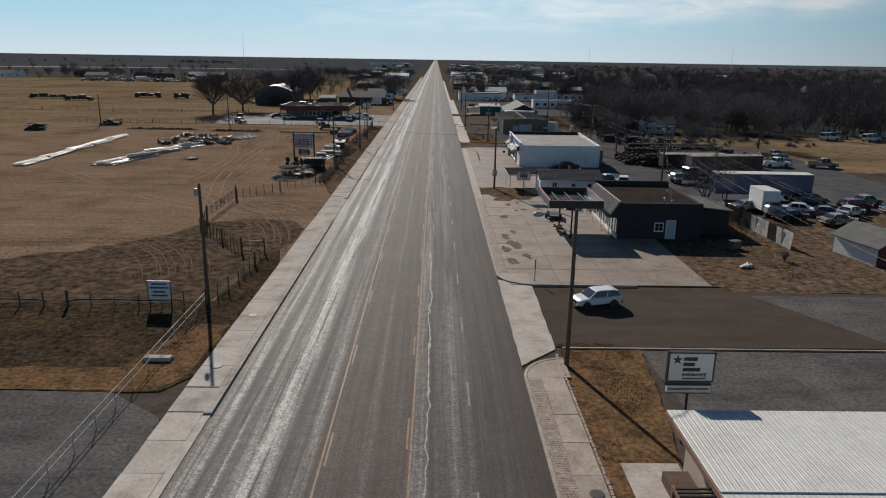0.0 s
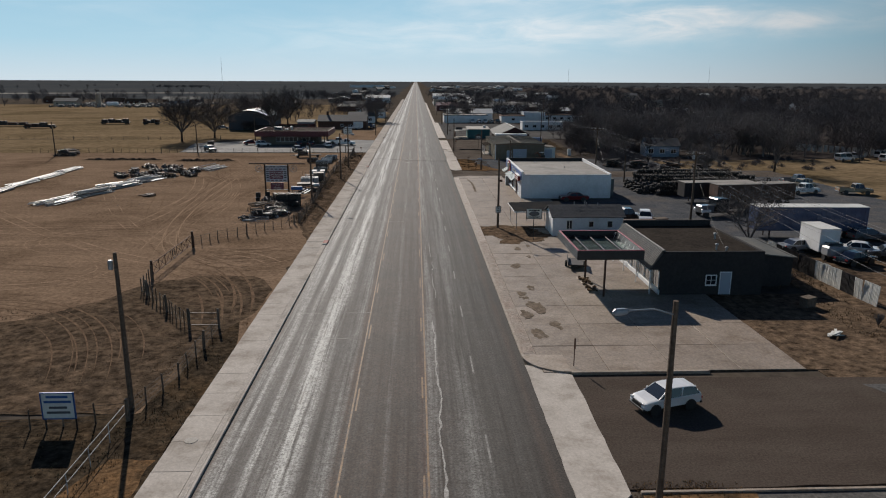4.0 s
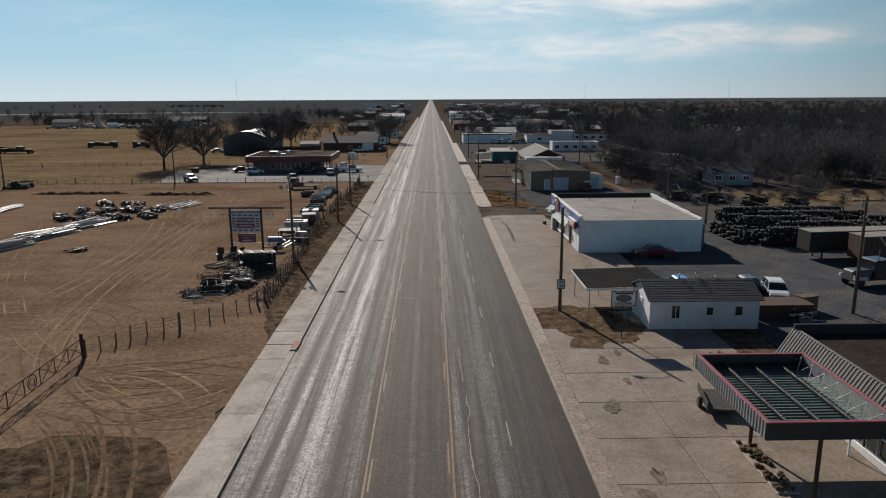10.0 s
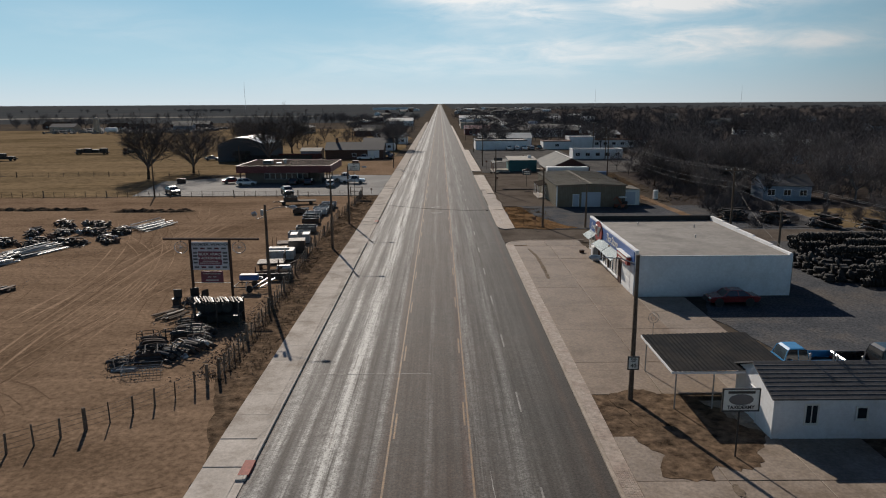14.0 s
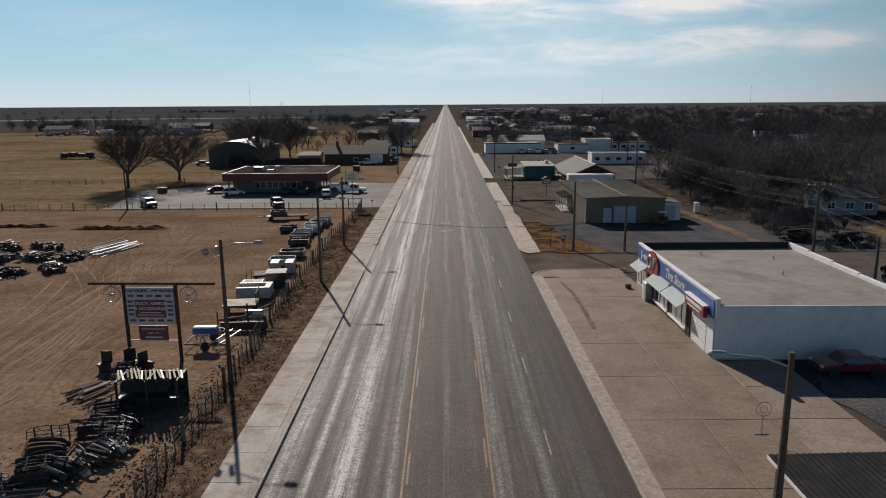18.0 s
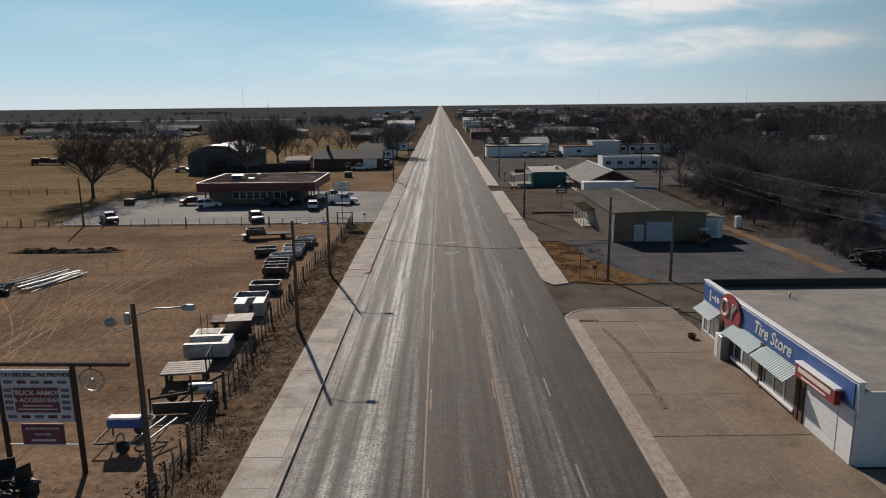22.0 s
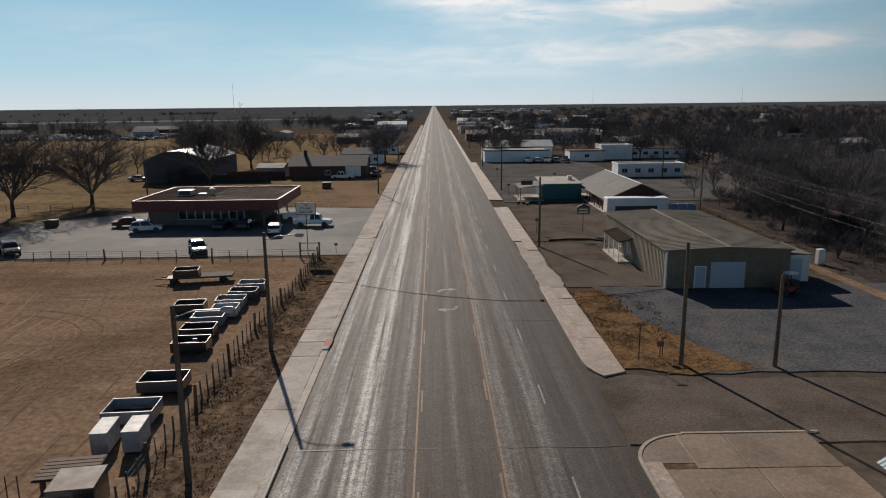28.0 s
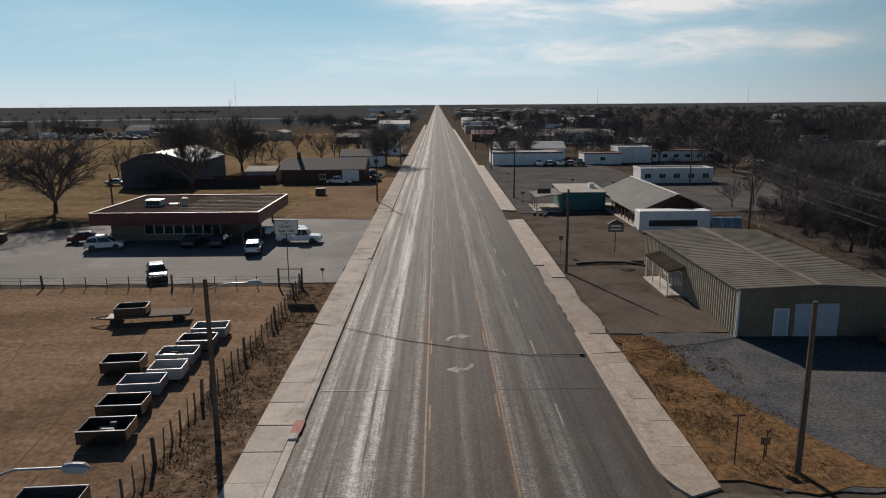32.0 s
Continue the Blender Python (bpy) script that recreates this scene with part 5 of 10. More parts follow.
def dark_shop():
    t = thing("dark_shop", "low shop with black walls and a ribbed metal mansard", "building", 24.2, 70.4)
    W, D, Z = 9.6, 12.6, 4.15
    part("wall", bx(0, W, 0, D, -0.1, Z - 0.25), DARK_WALL, t)
    part("roof", bx(0.25, W - 0.25, 0.25, D - 0.25, Z - 0.25, Z - 0.2), TAR_ROOF, t, "dark tar roof")
    part("parapet", bx(0, W, 0, 0.25, Z - 0.25, Z, 0.02), DARK_WALL, t)
    part("parapet", bx(0, W, D - 0.25, D, Z - 0.25, Z + 0.45, 0.02), DARK_WALL, t)
    part("parapet", bx(W - 0.25, W, 0.25, D - 0.25, Z - 0.25, Z - 0.02, 0.02), DARK_WALL, t)
    b = Build().extrude([(-1.1, 2.45), (-1.02, 2.45), (0.3, Z + 0.15), (0.18, Z + 0.2), (0.0, Z + 0.1)], "y", 0, D)
    part("mansard", b, MANSARD, t, "pale ribbed metal mansard")
    for i in range(42):
        y = 0.15 + i * 0.3
        q = Build().add([(-1.13, y, 2.47), (-1.13, y + 0.05, 2.47), (0.02, y + 0.05, Z + 0.2), (0.02, y, Z + 0.2), (-1.08, y, 2.43), (-1.08, y + 0.05, 2.43), (0.07, y + 0.05, Z + 0.16), (0.07, y, Z + 0.16)],
                        [(0, 1, 2, 3), (7, 6, 5, 4), (0, 4, 5, 1), (2, 6, 7, 3), (1, 5, 6, 2), (0, 3, 7, 4)])
        part("rib", q, GREY_RIB, t)
    part("mansard_end", Build().extrude([(-1.1, 2.45), (0.0, 2.45), (0.0, Z + 0.1)], "y", 0.002, 0.06), DARK_WALL, t)
    part("eave_beam", bx(-1.12, -1.0, 0, D, 2.35, 2.45, 0.01), WHITE_PAINT, t)
    # shop front on the street side
    for i in range(5):
        y = 1.2 + i * 2.1
        window(t, y, 0.5, 1.8, 1.7, 0.0, "-x", 1, WHITE_PAINT)
    part("plinth", bx(-0.12, 0, 0, D, -0.05, 0.45, 0.02), WHITE_PAINT, t)
    for y in (0.15, 4.2, 8.4, 12.2):
        part("post", bx(-0.95, -0.87, y, y + 0.08, -0.05, 2.4), WHITE_PAINT, t)
    window(t, 4.75, 0.95, 1.0, 0.95, 0.0, "-y", 1, WHITE_PAINT, bars=1)
    door(t, 6.1, 0.0, 0.95, 2.1)
    part("rear_wing", bx(W, W + 4.4, 3.0, D - 2, -0.1, 2.9), DARK_WALL, t)
    b = Build().add([(W - 0.1, 2.7, 3.35), (W + 4.7, 2.7, 2.85), (W + 4.7, D - 1.7, 2.85), (W - 0.1, D - 1.7, 3.35), (W - 0.1, 2.7, 3.25), (W + 4.7, 2.7, 2.75), (W + 4.7, D - 1.7, 2.75), (W - 0.1, D - 1.7, 3.25)],
                    [(0, 1, 2, 3), (7, 6, 5, 4), (0, 4, 5, 1), (1, 5, 6, 2), (2, 6, 7, 3), (3, 7, 4, 0)])
    part("wing_roof", b, CORR_GREY, t, "grey-blue metal lean-to roof")
    for x, y, h in ((5.6, 1.4, 0.5), (6.3, 0.8, 0.35), (7.4, 6, 0.5)):
        part("roof_vent", Build().lathe([(0.09, 0), (0.09, h), (0.17, h + 0.02), (0.17, h + 0.1), (0.03, h + 0.18)], (x, y, Z - 0.22), "z", 10), STEEL, t)
    # open canopy over the drive
    c = thing("drive_canopy", "flat filling-station canopy with open beams and green decking", "canopy", 16.2, 69.7)
    W, D, z0, z1 = 6.1, 8.5, 3.6, 4.45
    for a in ((0, W, 0, 0.15), (0, W, D - 0.15, D), (0, 0.15, 0.15, D - 0.15), (W - 0.15, W, 0.15, D - 0.15)):
        f = part("fascia", bx(*a, z0, z1, 0.015), BLACK if a[2] != 0.15 else STEEL, c)
        part("cap_trim", bx(a[0] - 0.02, a[1] + 0.02, a[2] - 0.02, a[3] + 0.02, z1, z1 + 0.05, 0.01), PINK_TRIM, f, "faded red metal edge trim")
    for i in range(30):
        part("fascia_rib", bx(-0.04, 0.0, 0.1 + i * 0.3, 0.16 + i * 0.3, z0 + 0.02, z1 - 0.02), STEEL, c)
    part("decking", bx(0.15, W - 0.15, 0.15, D - 0.15, z0 + 0.03, z0 + 0.07), GREEN_DECK, c, "green corrugated deck sheets")
    for i in range(24):
        y = 0.4 + i * 0.33
        part("deck_rib", bx(0.5, W - 0.9, y, y + 0.1, z0 + 0.07, z0 + 0.13), GREEN_DECK, c)
    for i in range(3):
        x = 1.5 + i * 1.55
        part("beam", bx(x - 0.07, x + 0.07, 0.2, D - 0.2, z0 + 0.28, z0 + 0.42, 0.01), BLACK, c)
    for y in (0.35, D - 0.55):
        part("beam", bx(0.3, W - 0.3, y, y + 0.18, z0 + 0.14, z0 + 0.32, 0.01), BLACK, c)
    for i in range(7):
        y = 0.4 + i * 1.2
        part("truss_web", Build().tube([(W - 0.75, y, z0 + 0.1), (W - 0.3, y + 0.5, z1 - 0.05)], 0.025, 5).tube([(W - 0.3, y + 0.5, z1 - 0.05), (W - 0.75, y + 1.1, z0 + 0.1)], 0.025, 5), STEEL, c)
    for x, y in ((2.65, 0.25), (2.3, 6.0)):
        part("post", Build().tube([(x, y, -0.1), (x, y, z0 + 0.1)], 0.1, 10), RUST, c, "brown steel post")
    k = thing("pump_island", "concrete pump island filled with dirt and rubble", "island", 18.3, 73.6)
    part("kerb", bx(-0.55, 0.55, -2.6, 2.6, -0.05, 0.16, 0.04), CONCRETE, k)
    b = Build()
    for i in range(60):
        x, y, s = random.uniform(-0.45, 0.45), random.uniform(-2.4, 2.4), random.uniform(0.05, 0.16)
        b.cbox(x - s, x + s, y - s, y + s, 0.12, 0.16 + s * 1.1, s * 0.4)
    tagged(part("rubble", b, VERGE, k), "loose rubble and dirt", kind="stuff")


dark_shop()


def white_house():
    t = thing("white_house", "small white clapboard house with a grey shingle roof", "house", 19.0, 95.2)
    W, D, E, R = 9.0, 4.9, 2.55, 3.55
    b = Build().extrude([(0, -0.1), (D, -0.1), (D, E), (D / 2, R), (0, E)], "x", 0, W)
    part("wall", b, STUCCO, t)
    for i in range(16):
        z = 0.15 + i * 0.15
        part("clapboard", bx(0.02, W - 0.02, -0.02, 0.0, z, z + 0.145), STUCCO, t)
    for s in (0, 1):
        y0, y1 = (-0.3, D / 2) if s == 0 else (D + 0.3, D / 2)
        b = Build().add([(-0.25, y0, E - 0.08), (W + 0.25, y0, E - 0.08), (W + 0.25, y1, R + 0.06), (-0.25, y1, R + 0.06), (-0.25, y0, E), (W + 0.25, y0, E), (W + 0.25, y1, R + 0.14), (-0.25, y1, R + 0.14)],
                        [(0, 1, 2, 3), (4, 5, 6, 7), (0, 1, 5, 4), (1, 2, 6, 5), (3, 0, 4, 7)])
        rf = part("roof", b, SHINGLE, t, "weathered grey shingle roof slope")
        for i in range(9):
            f = i / 9
            yy, zz = y0 + (y1 - y0) * f, E + 0.005 + (R + 0.14 - E) * f
            part("shingle_course", bx(-0.26, W + 0.26, min(yy, yy + (0.06 if s == 0 else -0.06)), max(yy, yy + (0.06 if s == 0 else -0.06)), zz, zz + 0.012), SHINGLE, rf)
    part("corner_board", bx(-0.03, 0.08, -0.03, 0.0, 0, E), WHITE_PAINT, t)
    window(t, 2.1, 0.95, 0.75, 1.15, -0.02, "-y", 1, SIGN_WHITE)
    window(t, 4.9, 1.2, 0.65, 0.75, -0.02, "-y", 0, SIGN_WHITE)
    window(t, 7.3, 1.15, 0.7, 0.85, -0.02, "-y", 0, SIGN_WHITE)
    door(t, 2.5, 0.0, 0.9, 2.0, "-x", WHITE_PAINT)
    for x, h in ((3.2, 0.5), (4.6, 0.55), (4.8, 0.35), (6.3, 0.3)):
        part("vent_pipe", Build().lathe([(0.05, 0), (0.05, h), (0.1, h + 0.02), (0.02, h + 0.1)], (x, D / 2 + 0.2, R - 0.05), "z", 8), STEEL, t)
    part("step", bx(-0.9, -0.02, 2.0, 3.1, -0.05, 0.17, 0.02), CONCRETE, t)
    c = thing("carport", "grey corrugated metal carport on thin steel posts", "carport", 14.6, 98.9)
    b = Build()
    for i in range(51):
        x = 7.2 * i / 50
        z = 2.55 + 0.04 * (i % 2) + x * 0.02
        b.v += [(x, 0, z), (x, 6.6, z + 0.05), (x, 0, z - 0.02), (x, 6.6, z + 0.03)]
    for i in range(50):
        a = 4 * i
        b.f += [(a, a + 4, a + 5, a + 1), (a + 2, a + 3, a + 7, a + 6)]
    part("roof", b, ribbed("dark_carport_sheet", (0.035, 0.036, 0.038), 0.25, "x", 0.8, 0.0, dirt=(0.08, 0.07, 0.06), spec=0.0), c)
    for a in ((0, 7.2, -0.05, 0.02), (0, 7.2, 6.58, 6.65), (-0.05, 0.0, 0, 6.6)):
        part("edge_beam", bx(*a, 2.42, 2.56), WHITE_PAINT, c)
    for x, y in ((0.3, 0.2), (0.3, 6.3), (2.6, 0.2), (2.6, 6.3), (5.2, 6.3), (4.8, 0.2)):
        part("post", Build().tube([(x, y, -0.1), (x, y, 2.5)], 0.045, 8), STEEL, c)


white_house()


def tire_store():
    t = thing("tire_store", "flat-roofed white stucco tyre shop with a blue sign band", "building", 19.3, 124.2)
    W, D, Z = 15.1, 20.4, 4.45
    part("wall", bx(0.02, W, 0, D, -0.1, 3.9), STUCCO, t)
    part("roof", bx(0.3, W - 0.3, 0.0, D - 0.3, 3.9, 3.95), GREY_ROOF, t, "stained grey membrane roof")
    part("parapet", bx(0, 0.3, 0, D, 3.9, Z, 0.03), STUCCO, t)
    part("parapet", bx(0.3, W, D - 0.3, D, 3.9, Z + 0.1, 0.03), DARK_WALL, t, "dark tarred rear parapet")
    for i in range(5):
        y0, y1, z = D * i / 5, D * (i + 1) / 5, Z - 0.28 + 0.08 * i
        part("parapet", bx(W - 0.3, W, y0, y1, 3.9, z, 0.03), STUCCO, t)
    part("coping", bx(-0.06, 0.34, -0.06, D + 0.05, Z, Z + 0.07, 0.02), WHITE_PAINT, t)
    part("front_coping", bx(0.3, W, -0.05, 0.1, 3.92, 4.0, 0.02), WHITE_PAINT, t)
    for x, y in ((5, 17), (9, 9), (11, 15)):
        part("roof_vent", Build().lathe([(0.06, 0), (0.06, 0.3), (0.1, 0.32), (0.02, 0.4)], (x, y, 3.94), "z", 8), STEEL, t)
    # street front faces -x
    band = part("sign_band", bx(-0.06, 0.018, 0.25, D - 0.1, 3.0, Z - 0.12, 0.01), BLUE_PAINT, t, "blue painted sign band")
    lettering("lettering", "Tire Store", 1.18, SIGN_WHITE, band, (-0.075, 9.0, 3.64), "-x", "white script words", 0.014, shear=0.25)
    for y, w, h in ((18.9, 0.28, 0.85), (18.3, 0.5, 0.14), (17.9, 0.18, 0.5), (17.45, 0.4, 0.4), (16.8, 0.3, 0.35)):
        part("word_bar", bx(-0.08, -0.06, y - w / 2, y + w / 2, 3.6 - h / 2, 3.6 + h / 2, 0.008), SIGN_WHITE, band)
    oval = Build().lathe([(1.0, 0), (1.0, 0.12), (0.94, 0.14)], (0, 0, 0), "x", 24)
    oval.v = [(-0.2 + x, 15.0 + y * 1.75, 3.55 + z * 1.2) for x, y, z in oval.v]
    logo = part("logo_board", oval, RED_PAINT, t, "red oval shop emblem")
    part("emblem_ring", Build().ring(0.55, 0.11, (-0.22, 15.75, 3.65), "x", 20, 5), SIGN_WHITE, logo)
    part("emblem_bar", Build().tube([(-0.22, 14.65, 3.05), (-0.22, 14.45, 4.2)], 0.1, 6).tube([(-0.22, 14.5, 3.6), (-0.22, 13.8, 4.25)], 0.09, 6), SIGN_WHITE, logo)
    part("arrow_board", Build().extrude([(14.9, 2.6), (14.2, 2.6), (13.9, 1.9), (14.5, 1.85)], "x", -0.16, -0.08), RED_PAINT, t)
    part("cartoon_board", Build().extrude([(13.9, 2.5), (13.55, 2.5), (13.5, 3.3), (13.7, 3.55), (13.95, 3.3)], "x", -0.14, -0.09), SIGN_WHITE, t)
    # two bays of shop windows with striped awnings
    for y0, y1 in ((10.2, 14.2), (5.6, 9.7)):
        n = max(2, int((y1 - y0) / 1.3))
        for i in range(n):
            window(t, y0 + (i + 0.5) * (y1 - y0) / n, 0.5, (y1 - y0) / n - 0.06, 1.9, 0.0, "-x", 0, WHITE_PAINT, 0.07)
        part("window_ledge", bx(-0.25, 0.0, y0 - 0.1, y1 + 0.1, 0.3, 0.5, 0.03), WHITE_PAINT, t)
        part("stall_riser", bx(-0.1, 0.0, y0, y1, -0.05, 0.3), BRICK_WALL, t)
        aw = part("awning", Build().extrude([(-1.0, 2.25), (-0.96, 2.25), (0.0, 2.85), (0.0, 2.92)], "y", y0 - 0.15, y1 + 0.15), STRIPE, t, "blue-white striped metal awning")
        k = int((y1 - y0 + 0.3) / 0.24)
        for i in range(k):
            y = y0 - 0.15 + i * 0.24
            part("stripe", Build().extrude([(-1.01, 2.262), (-0.99, 2.25), (0.0, 2.925), (0.0, 2.945)], "y", y, y + 0.12), AWNING_PALE, aw)
    for y in (5.3, 9.95, 14.45, 16.4):
        part("pilaster", bx(-0.18, 0.0, y - 0.22, y + 0.22, -0.05, 2.95, 0.02), BRICK_WALL, t)
    for y in (15.0, 15.6):
        part("vending_machine", bx(-0.75, -0.05, y - 0.28, y + 0.28, 0.0, 1.75, 0.04), WHITE_PAINT if y > 15.2 else STEEL, t)
    window(t, 18.0, 0.6, 1.6, 1.6, 0.0, "-x", 1, WHITE_PAINT)
    window(t, 19.5, 0.6, 0.9, 1.6, 0.0, "-x", 0, WHITE_PAINT)
    part("stall_riser", bx(-0.12, 0.0, 16.8, 20.2, -0.05, 0.55), BEIGE_WALL, t)
    aw = part("awning", Build().extrude([(-0.9, 2.25), (-0.86, 2.25), (0.0, 2.75), (0.0, 2.82)], "y", 16.9, 20.2), STRIPE, t, "blue-white striped metal awning")
    for i in range(14):
        part("stripe", Build().extrude([(-0.91, 2.262), (-0.89, 2.25), (0.0, 2.825), (0.0, 2.845)], "y", 16.9 + i * 0.24, 17.02 + i * 0.24), AWNING_PALE, aw)
    # overhead door and red board
    g = part("overhead_door", bx(-0.04, 0.0, 1.35, 4.6, 0.0, 2.7), WHITE_PAINT, t, "white slatted overhead door")
    for i in range(6):
        part("door_panel", bx(-0.07, -0.045, 1.4, 4.55, 0.04 + i * 0.44, 0.44 + i * 0.44, 0.012), WHITE_PAINT, g)
    part("door_jamb", bx(-0.15, 0.0, 4.6, 5.0, -0.05, 2.95, 0.02), BRICK_WALL, t)
    part("door_jamb", bx(-0.05, 0.0, 0.05, 1.35, -0.05, 2.95, 0.01), STUCCO, t)
    rb = part("brand_board", bx(-0.45, -0.12, 1.2, 5.2, 2.75, 3.55, 0.02), RED_PAINT, t, "red box sign with a pale cap")
    part("board_cap", bx(-0.5, -0.06, 1.15, 5.25, 3.55, 3.66, 0.02), WHITE_PAINT, rb)
    part("word_bar", bx(-0.465, -0.45, 1.6, 4.9, 3.15, 3.4), SIGN_WHITE, rb)
    part("word_bar", bx(-0.465, -0.45, 2.0, 4.5, 2.87, 2.98), SIGN_WHITE, rb)
    part("side_shed", bx(W, W + 1.1, 2.0, 8, -0.1, 3.0), CORR_GREY, t)


tire_store()


def metal_shop():
    t = thing("metal_shop", "tan ribbed metal workshop with a low weathered gable roof", "building", 21.4, 181.9)
    W, D, E, R = 12.2, 24.0, 3.78, 4.02
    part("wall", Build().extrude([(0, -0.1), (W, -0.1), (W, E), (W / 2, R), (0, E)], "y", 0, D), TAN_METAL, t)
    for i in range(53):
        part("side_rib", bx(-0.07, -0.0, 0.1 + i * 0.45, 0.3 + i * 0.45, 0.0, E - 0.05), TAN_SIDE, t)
    for s in (0, 1):
        x0, x1 = (-0.25, W / 2) if s == 0 else (W + 0.25, W / 2)
        b = Build().add([(x0, -0.3, E), (x1, -0.3, R + 0.05), (x1, D + 0.3, R + 0.05), (x0, D + 0.3, E), (x0, -0.3, E + 0.08), (x1, -0.3, R + 0.13), (x1, D + 0.3, R + 0.13), (x0, D + 0.3, E + 0.08)],
                        [(0, 1, 2, 3), (4, 5, 6, 7), (0, 1, 5, 4), (2, 3, 7, 6), (3, 0, 4, 7)])
        rf = part("roof_slope", b, SHOP_ROOF, t, "weathered ribbed sheet metal roof")
        for i in range(40):
            y = -0.25 + i * 0.62
            q = Build().add([(x0, y, E + 0.085), (x1, y, R + 0.135), (x1, y + 0.09, R + 0.135), (x0, y + 0.09, E + 0.085), (x0, y + 0.03, E + 0.115), (x1, y + 0.03, R + 0.165), (x1, y + 0.06, R + 0.165), (x0, y + 0.06, E + 0.115)],
                            [(4, 5, 6, 7), (0, 1, 5, 4), (2, 3, 7, 6), (0, 4, 7, 3), (1, 2, 6, 5)])
            part("roof_rib", q, SHOP_ROOF, rf)
    part("ridge_cap", bx(W / 2 - 0.25, W / 2 + 0.25, -0.32, D + 0.32, R + 0.1, R + 0.17, 0.03), SHOP_ROOF, t)
    part("gable_trim", bx(-0.2, W + 0.2, -0.06, -0.0, E - 0.12, E + 0.02), BROWN_TRIM, t)
    door(t, 3.4, 0.0, 1.0, 2.1)
    g = part("overhead_door", bx(4.4, 7.8, -0.05, 0.0, 0, 2.6), DOOR_SHADED, t, "white overhead door with blue-grey shade in its colour")
    for i in range(5):
        part("door_panel", bx(4.46, 7.74, -0.08, -0.05, 0.05 + i * 0.51, 0.51 + i * 0.51, 0.012), DOOR_SHADED, g)
    part("corner_trim", bx(-0.08, 0.1, -0.07, 0.0, 0, E), WHITE_PAINT, t)
    # porch on the street side
    part("porch_roof", Build().extrude([(-1.7, 2.35), (-1.7, 2.45), (0, 2.85), (0, 2.72)], "y", 11.2, 18.4), TAR_ROOF, t)
    for y in (11.4, 13.6, 15.9, 18.1):
        part("porch_post", bx(-1.62, -1.52, y, y + 0.1, -0.05, 2.4), WHITE_PAINT, t)
    part("porch_floor", bx(-1.75, 0, 11.2, 18.4, -0.05, 0.15, 0.02), CONCRETE_PALE, t)
    part("porch_rail", bx(-1.6, -1.55, 11.4, 13.6, 0.85, 0.92), WHITE_PAINT, t)
    door(t, 14.2, -0.02, 1.0, 2.1, "-x")
    window(t, 12.6, 0.9, 1.2, 1.1, -0.02, "-x", 1)
    window(t, 16.6, 0.9, 1.4, 1.1, -0.02, "-x", 1)
    a = thing("lean_to", "small white ribbed metal lean-to shed", "shed", 33.6, 184.2)
    part("wall", bx(0, 3.2, 0, 6, -0.1, 2.7), CORR_WHITE, a)
    part("roof", Build().extrude([(-0.05, 3.0), (3.35, 2.7), (3.35, 2.78), (-0.05, 3.08)], "y", -0.15, 6.1), SHOP_ROOF, a)
    part("door_panel", bx(0.5, 2.4, -0.05, 0, 0.05, 2.3), DOOR_SHADED, a)


metal_shop()


def cafe():
    t = thing("cafe", "flat-roofed roadside cafe with a deep maroon canopy fascia", "building", -46.3, 219.4)
    W, D, z0, z1 = 21.8, 18.0, 2.6, 4.2
    part("wall", bx(1.2, 15.8, 3.2, 15, -0.1, z1 - 0.6), CAFE_WALL, t)
    part("wall", bx(15.8, 17.8, 6, 15, -0.1, z1 - 0.6), CAFE_WALL, t)
    part("roof", bx(0.2, W - 0.2, 0.2, D - 0.2, z1 - 0.3, z1 - 0.12), CAFE_ROOF, t, "gravelly flat roof")
    for i in range(12):
        part("roof_seam", bx(10.0, W - 0.3, 1.0 + i * 1.35, 1.08 + i * 1.35, z1 - 0.12, z1 - 0.09), BROWN_TRIM, t)
    for x0, x1, y0, y1 in ((0, W, 0, 0.2), (0, W, D - 0.2, D), (0, 0.2, 0.2, D - 0.2), (W - 0.2, W, 0.2, D - 0.2)):
        f = part("fascia", bx(x0, x1, y0, y1, z0, z1, 0.02), MAROON, t, "maroon canopy fascia")
        part("fascia_cap", bx(x0 - 0.03, x1 + 0.03, y0 - 0.03, y1 + 0.03, z1, z1 + 0.02), MAROON, f)
    b = Build()
    for i in range(70):
        b.box(0.1 + i * 0.3, 0.14 + i * 0.3, -0.03, 0.0, z0 + 0.03, z1 - 0.03)
    part("fascia_seams", b, MAROON, t)
    for i in range(7):
        window(t, 6.3 + i * 1.3, 0.85, 1.24, 1.35, 3.2, "-y", 0, STEEL)
    part("sill_band", bx(1.2, 15.8, 3.1, 3.2, -0.05, 0.8), CAFE_WALL, t)
    door(t, 15.2, 3.2, 1.0, 2.1, "-y", GLASS)
    for x, y in ((19.4, 0.6), (19.4, 9), (19.4, 17.2), (20.8, 4.5)):
        part("canopy_post", bx(x - 0.12, x + 0.12, y - 0.12, y + 0.12, -0.1, z1 - 0.6, 0.02), CAFE_WALL, t)
    u = part("air_conditioner", bx(4.6, 6.8, 6.5, 8.3, z1 - 0.12, z1 + 0.75, 0.05), STEEL, t, "large rooftop air handler")
    part("grille", bx(4.8, 6.6, 6.46, 6.5, z1 + 0.05, z1 + 0.6), BLACK, u)
    part("roof_unit", bx(7.6, 8.8, 7, 8, z1 - 0.12, z1 + 0.15, 0.05), STEEL, t)
    part("exhaust_hood", Build().lathe([(0.3, 0), (0.3, 0.7), (0.5, 0.75), (0.5, 1.0), (0.2, 1.15)], (9.8, 7.4, z1 - 0.12), "z", 12), STEEL, t)


cafe()


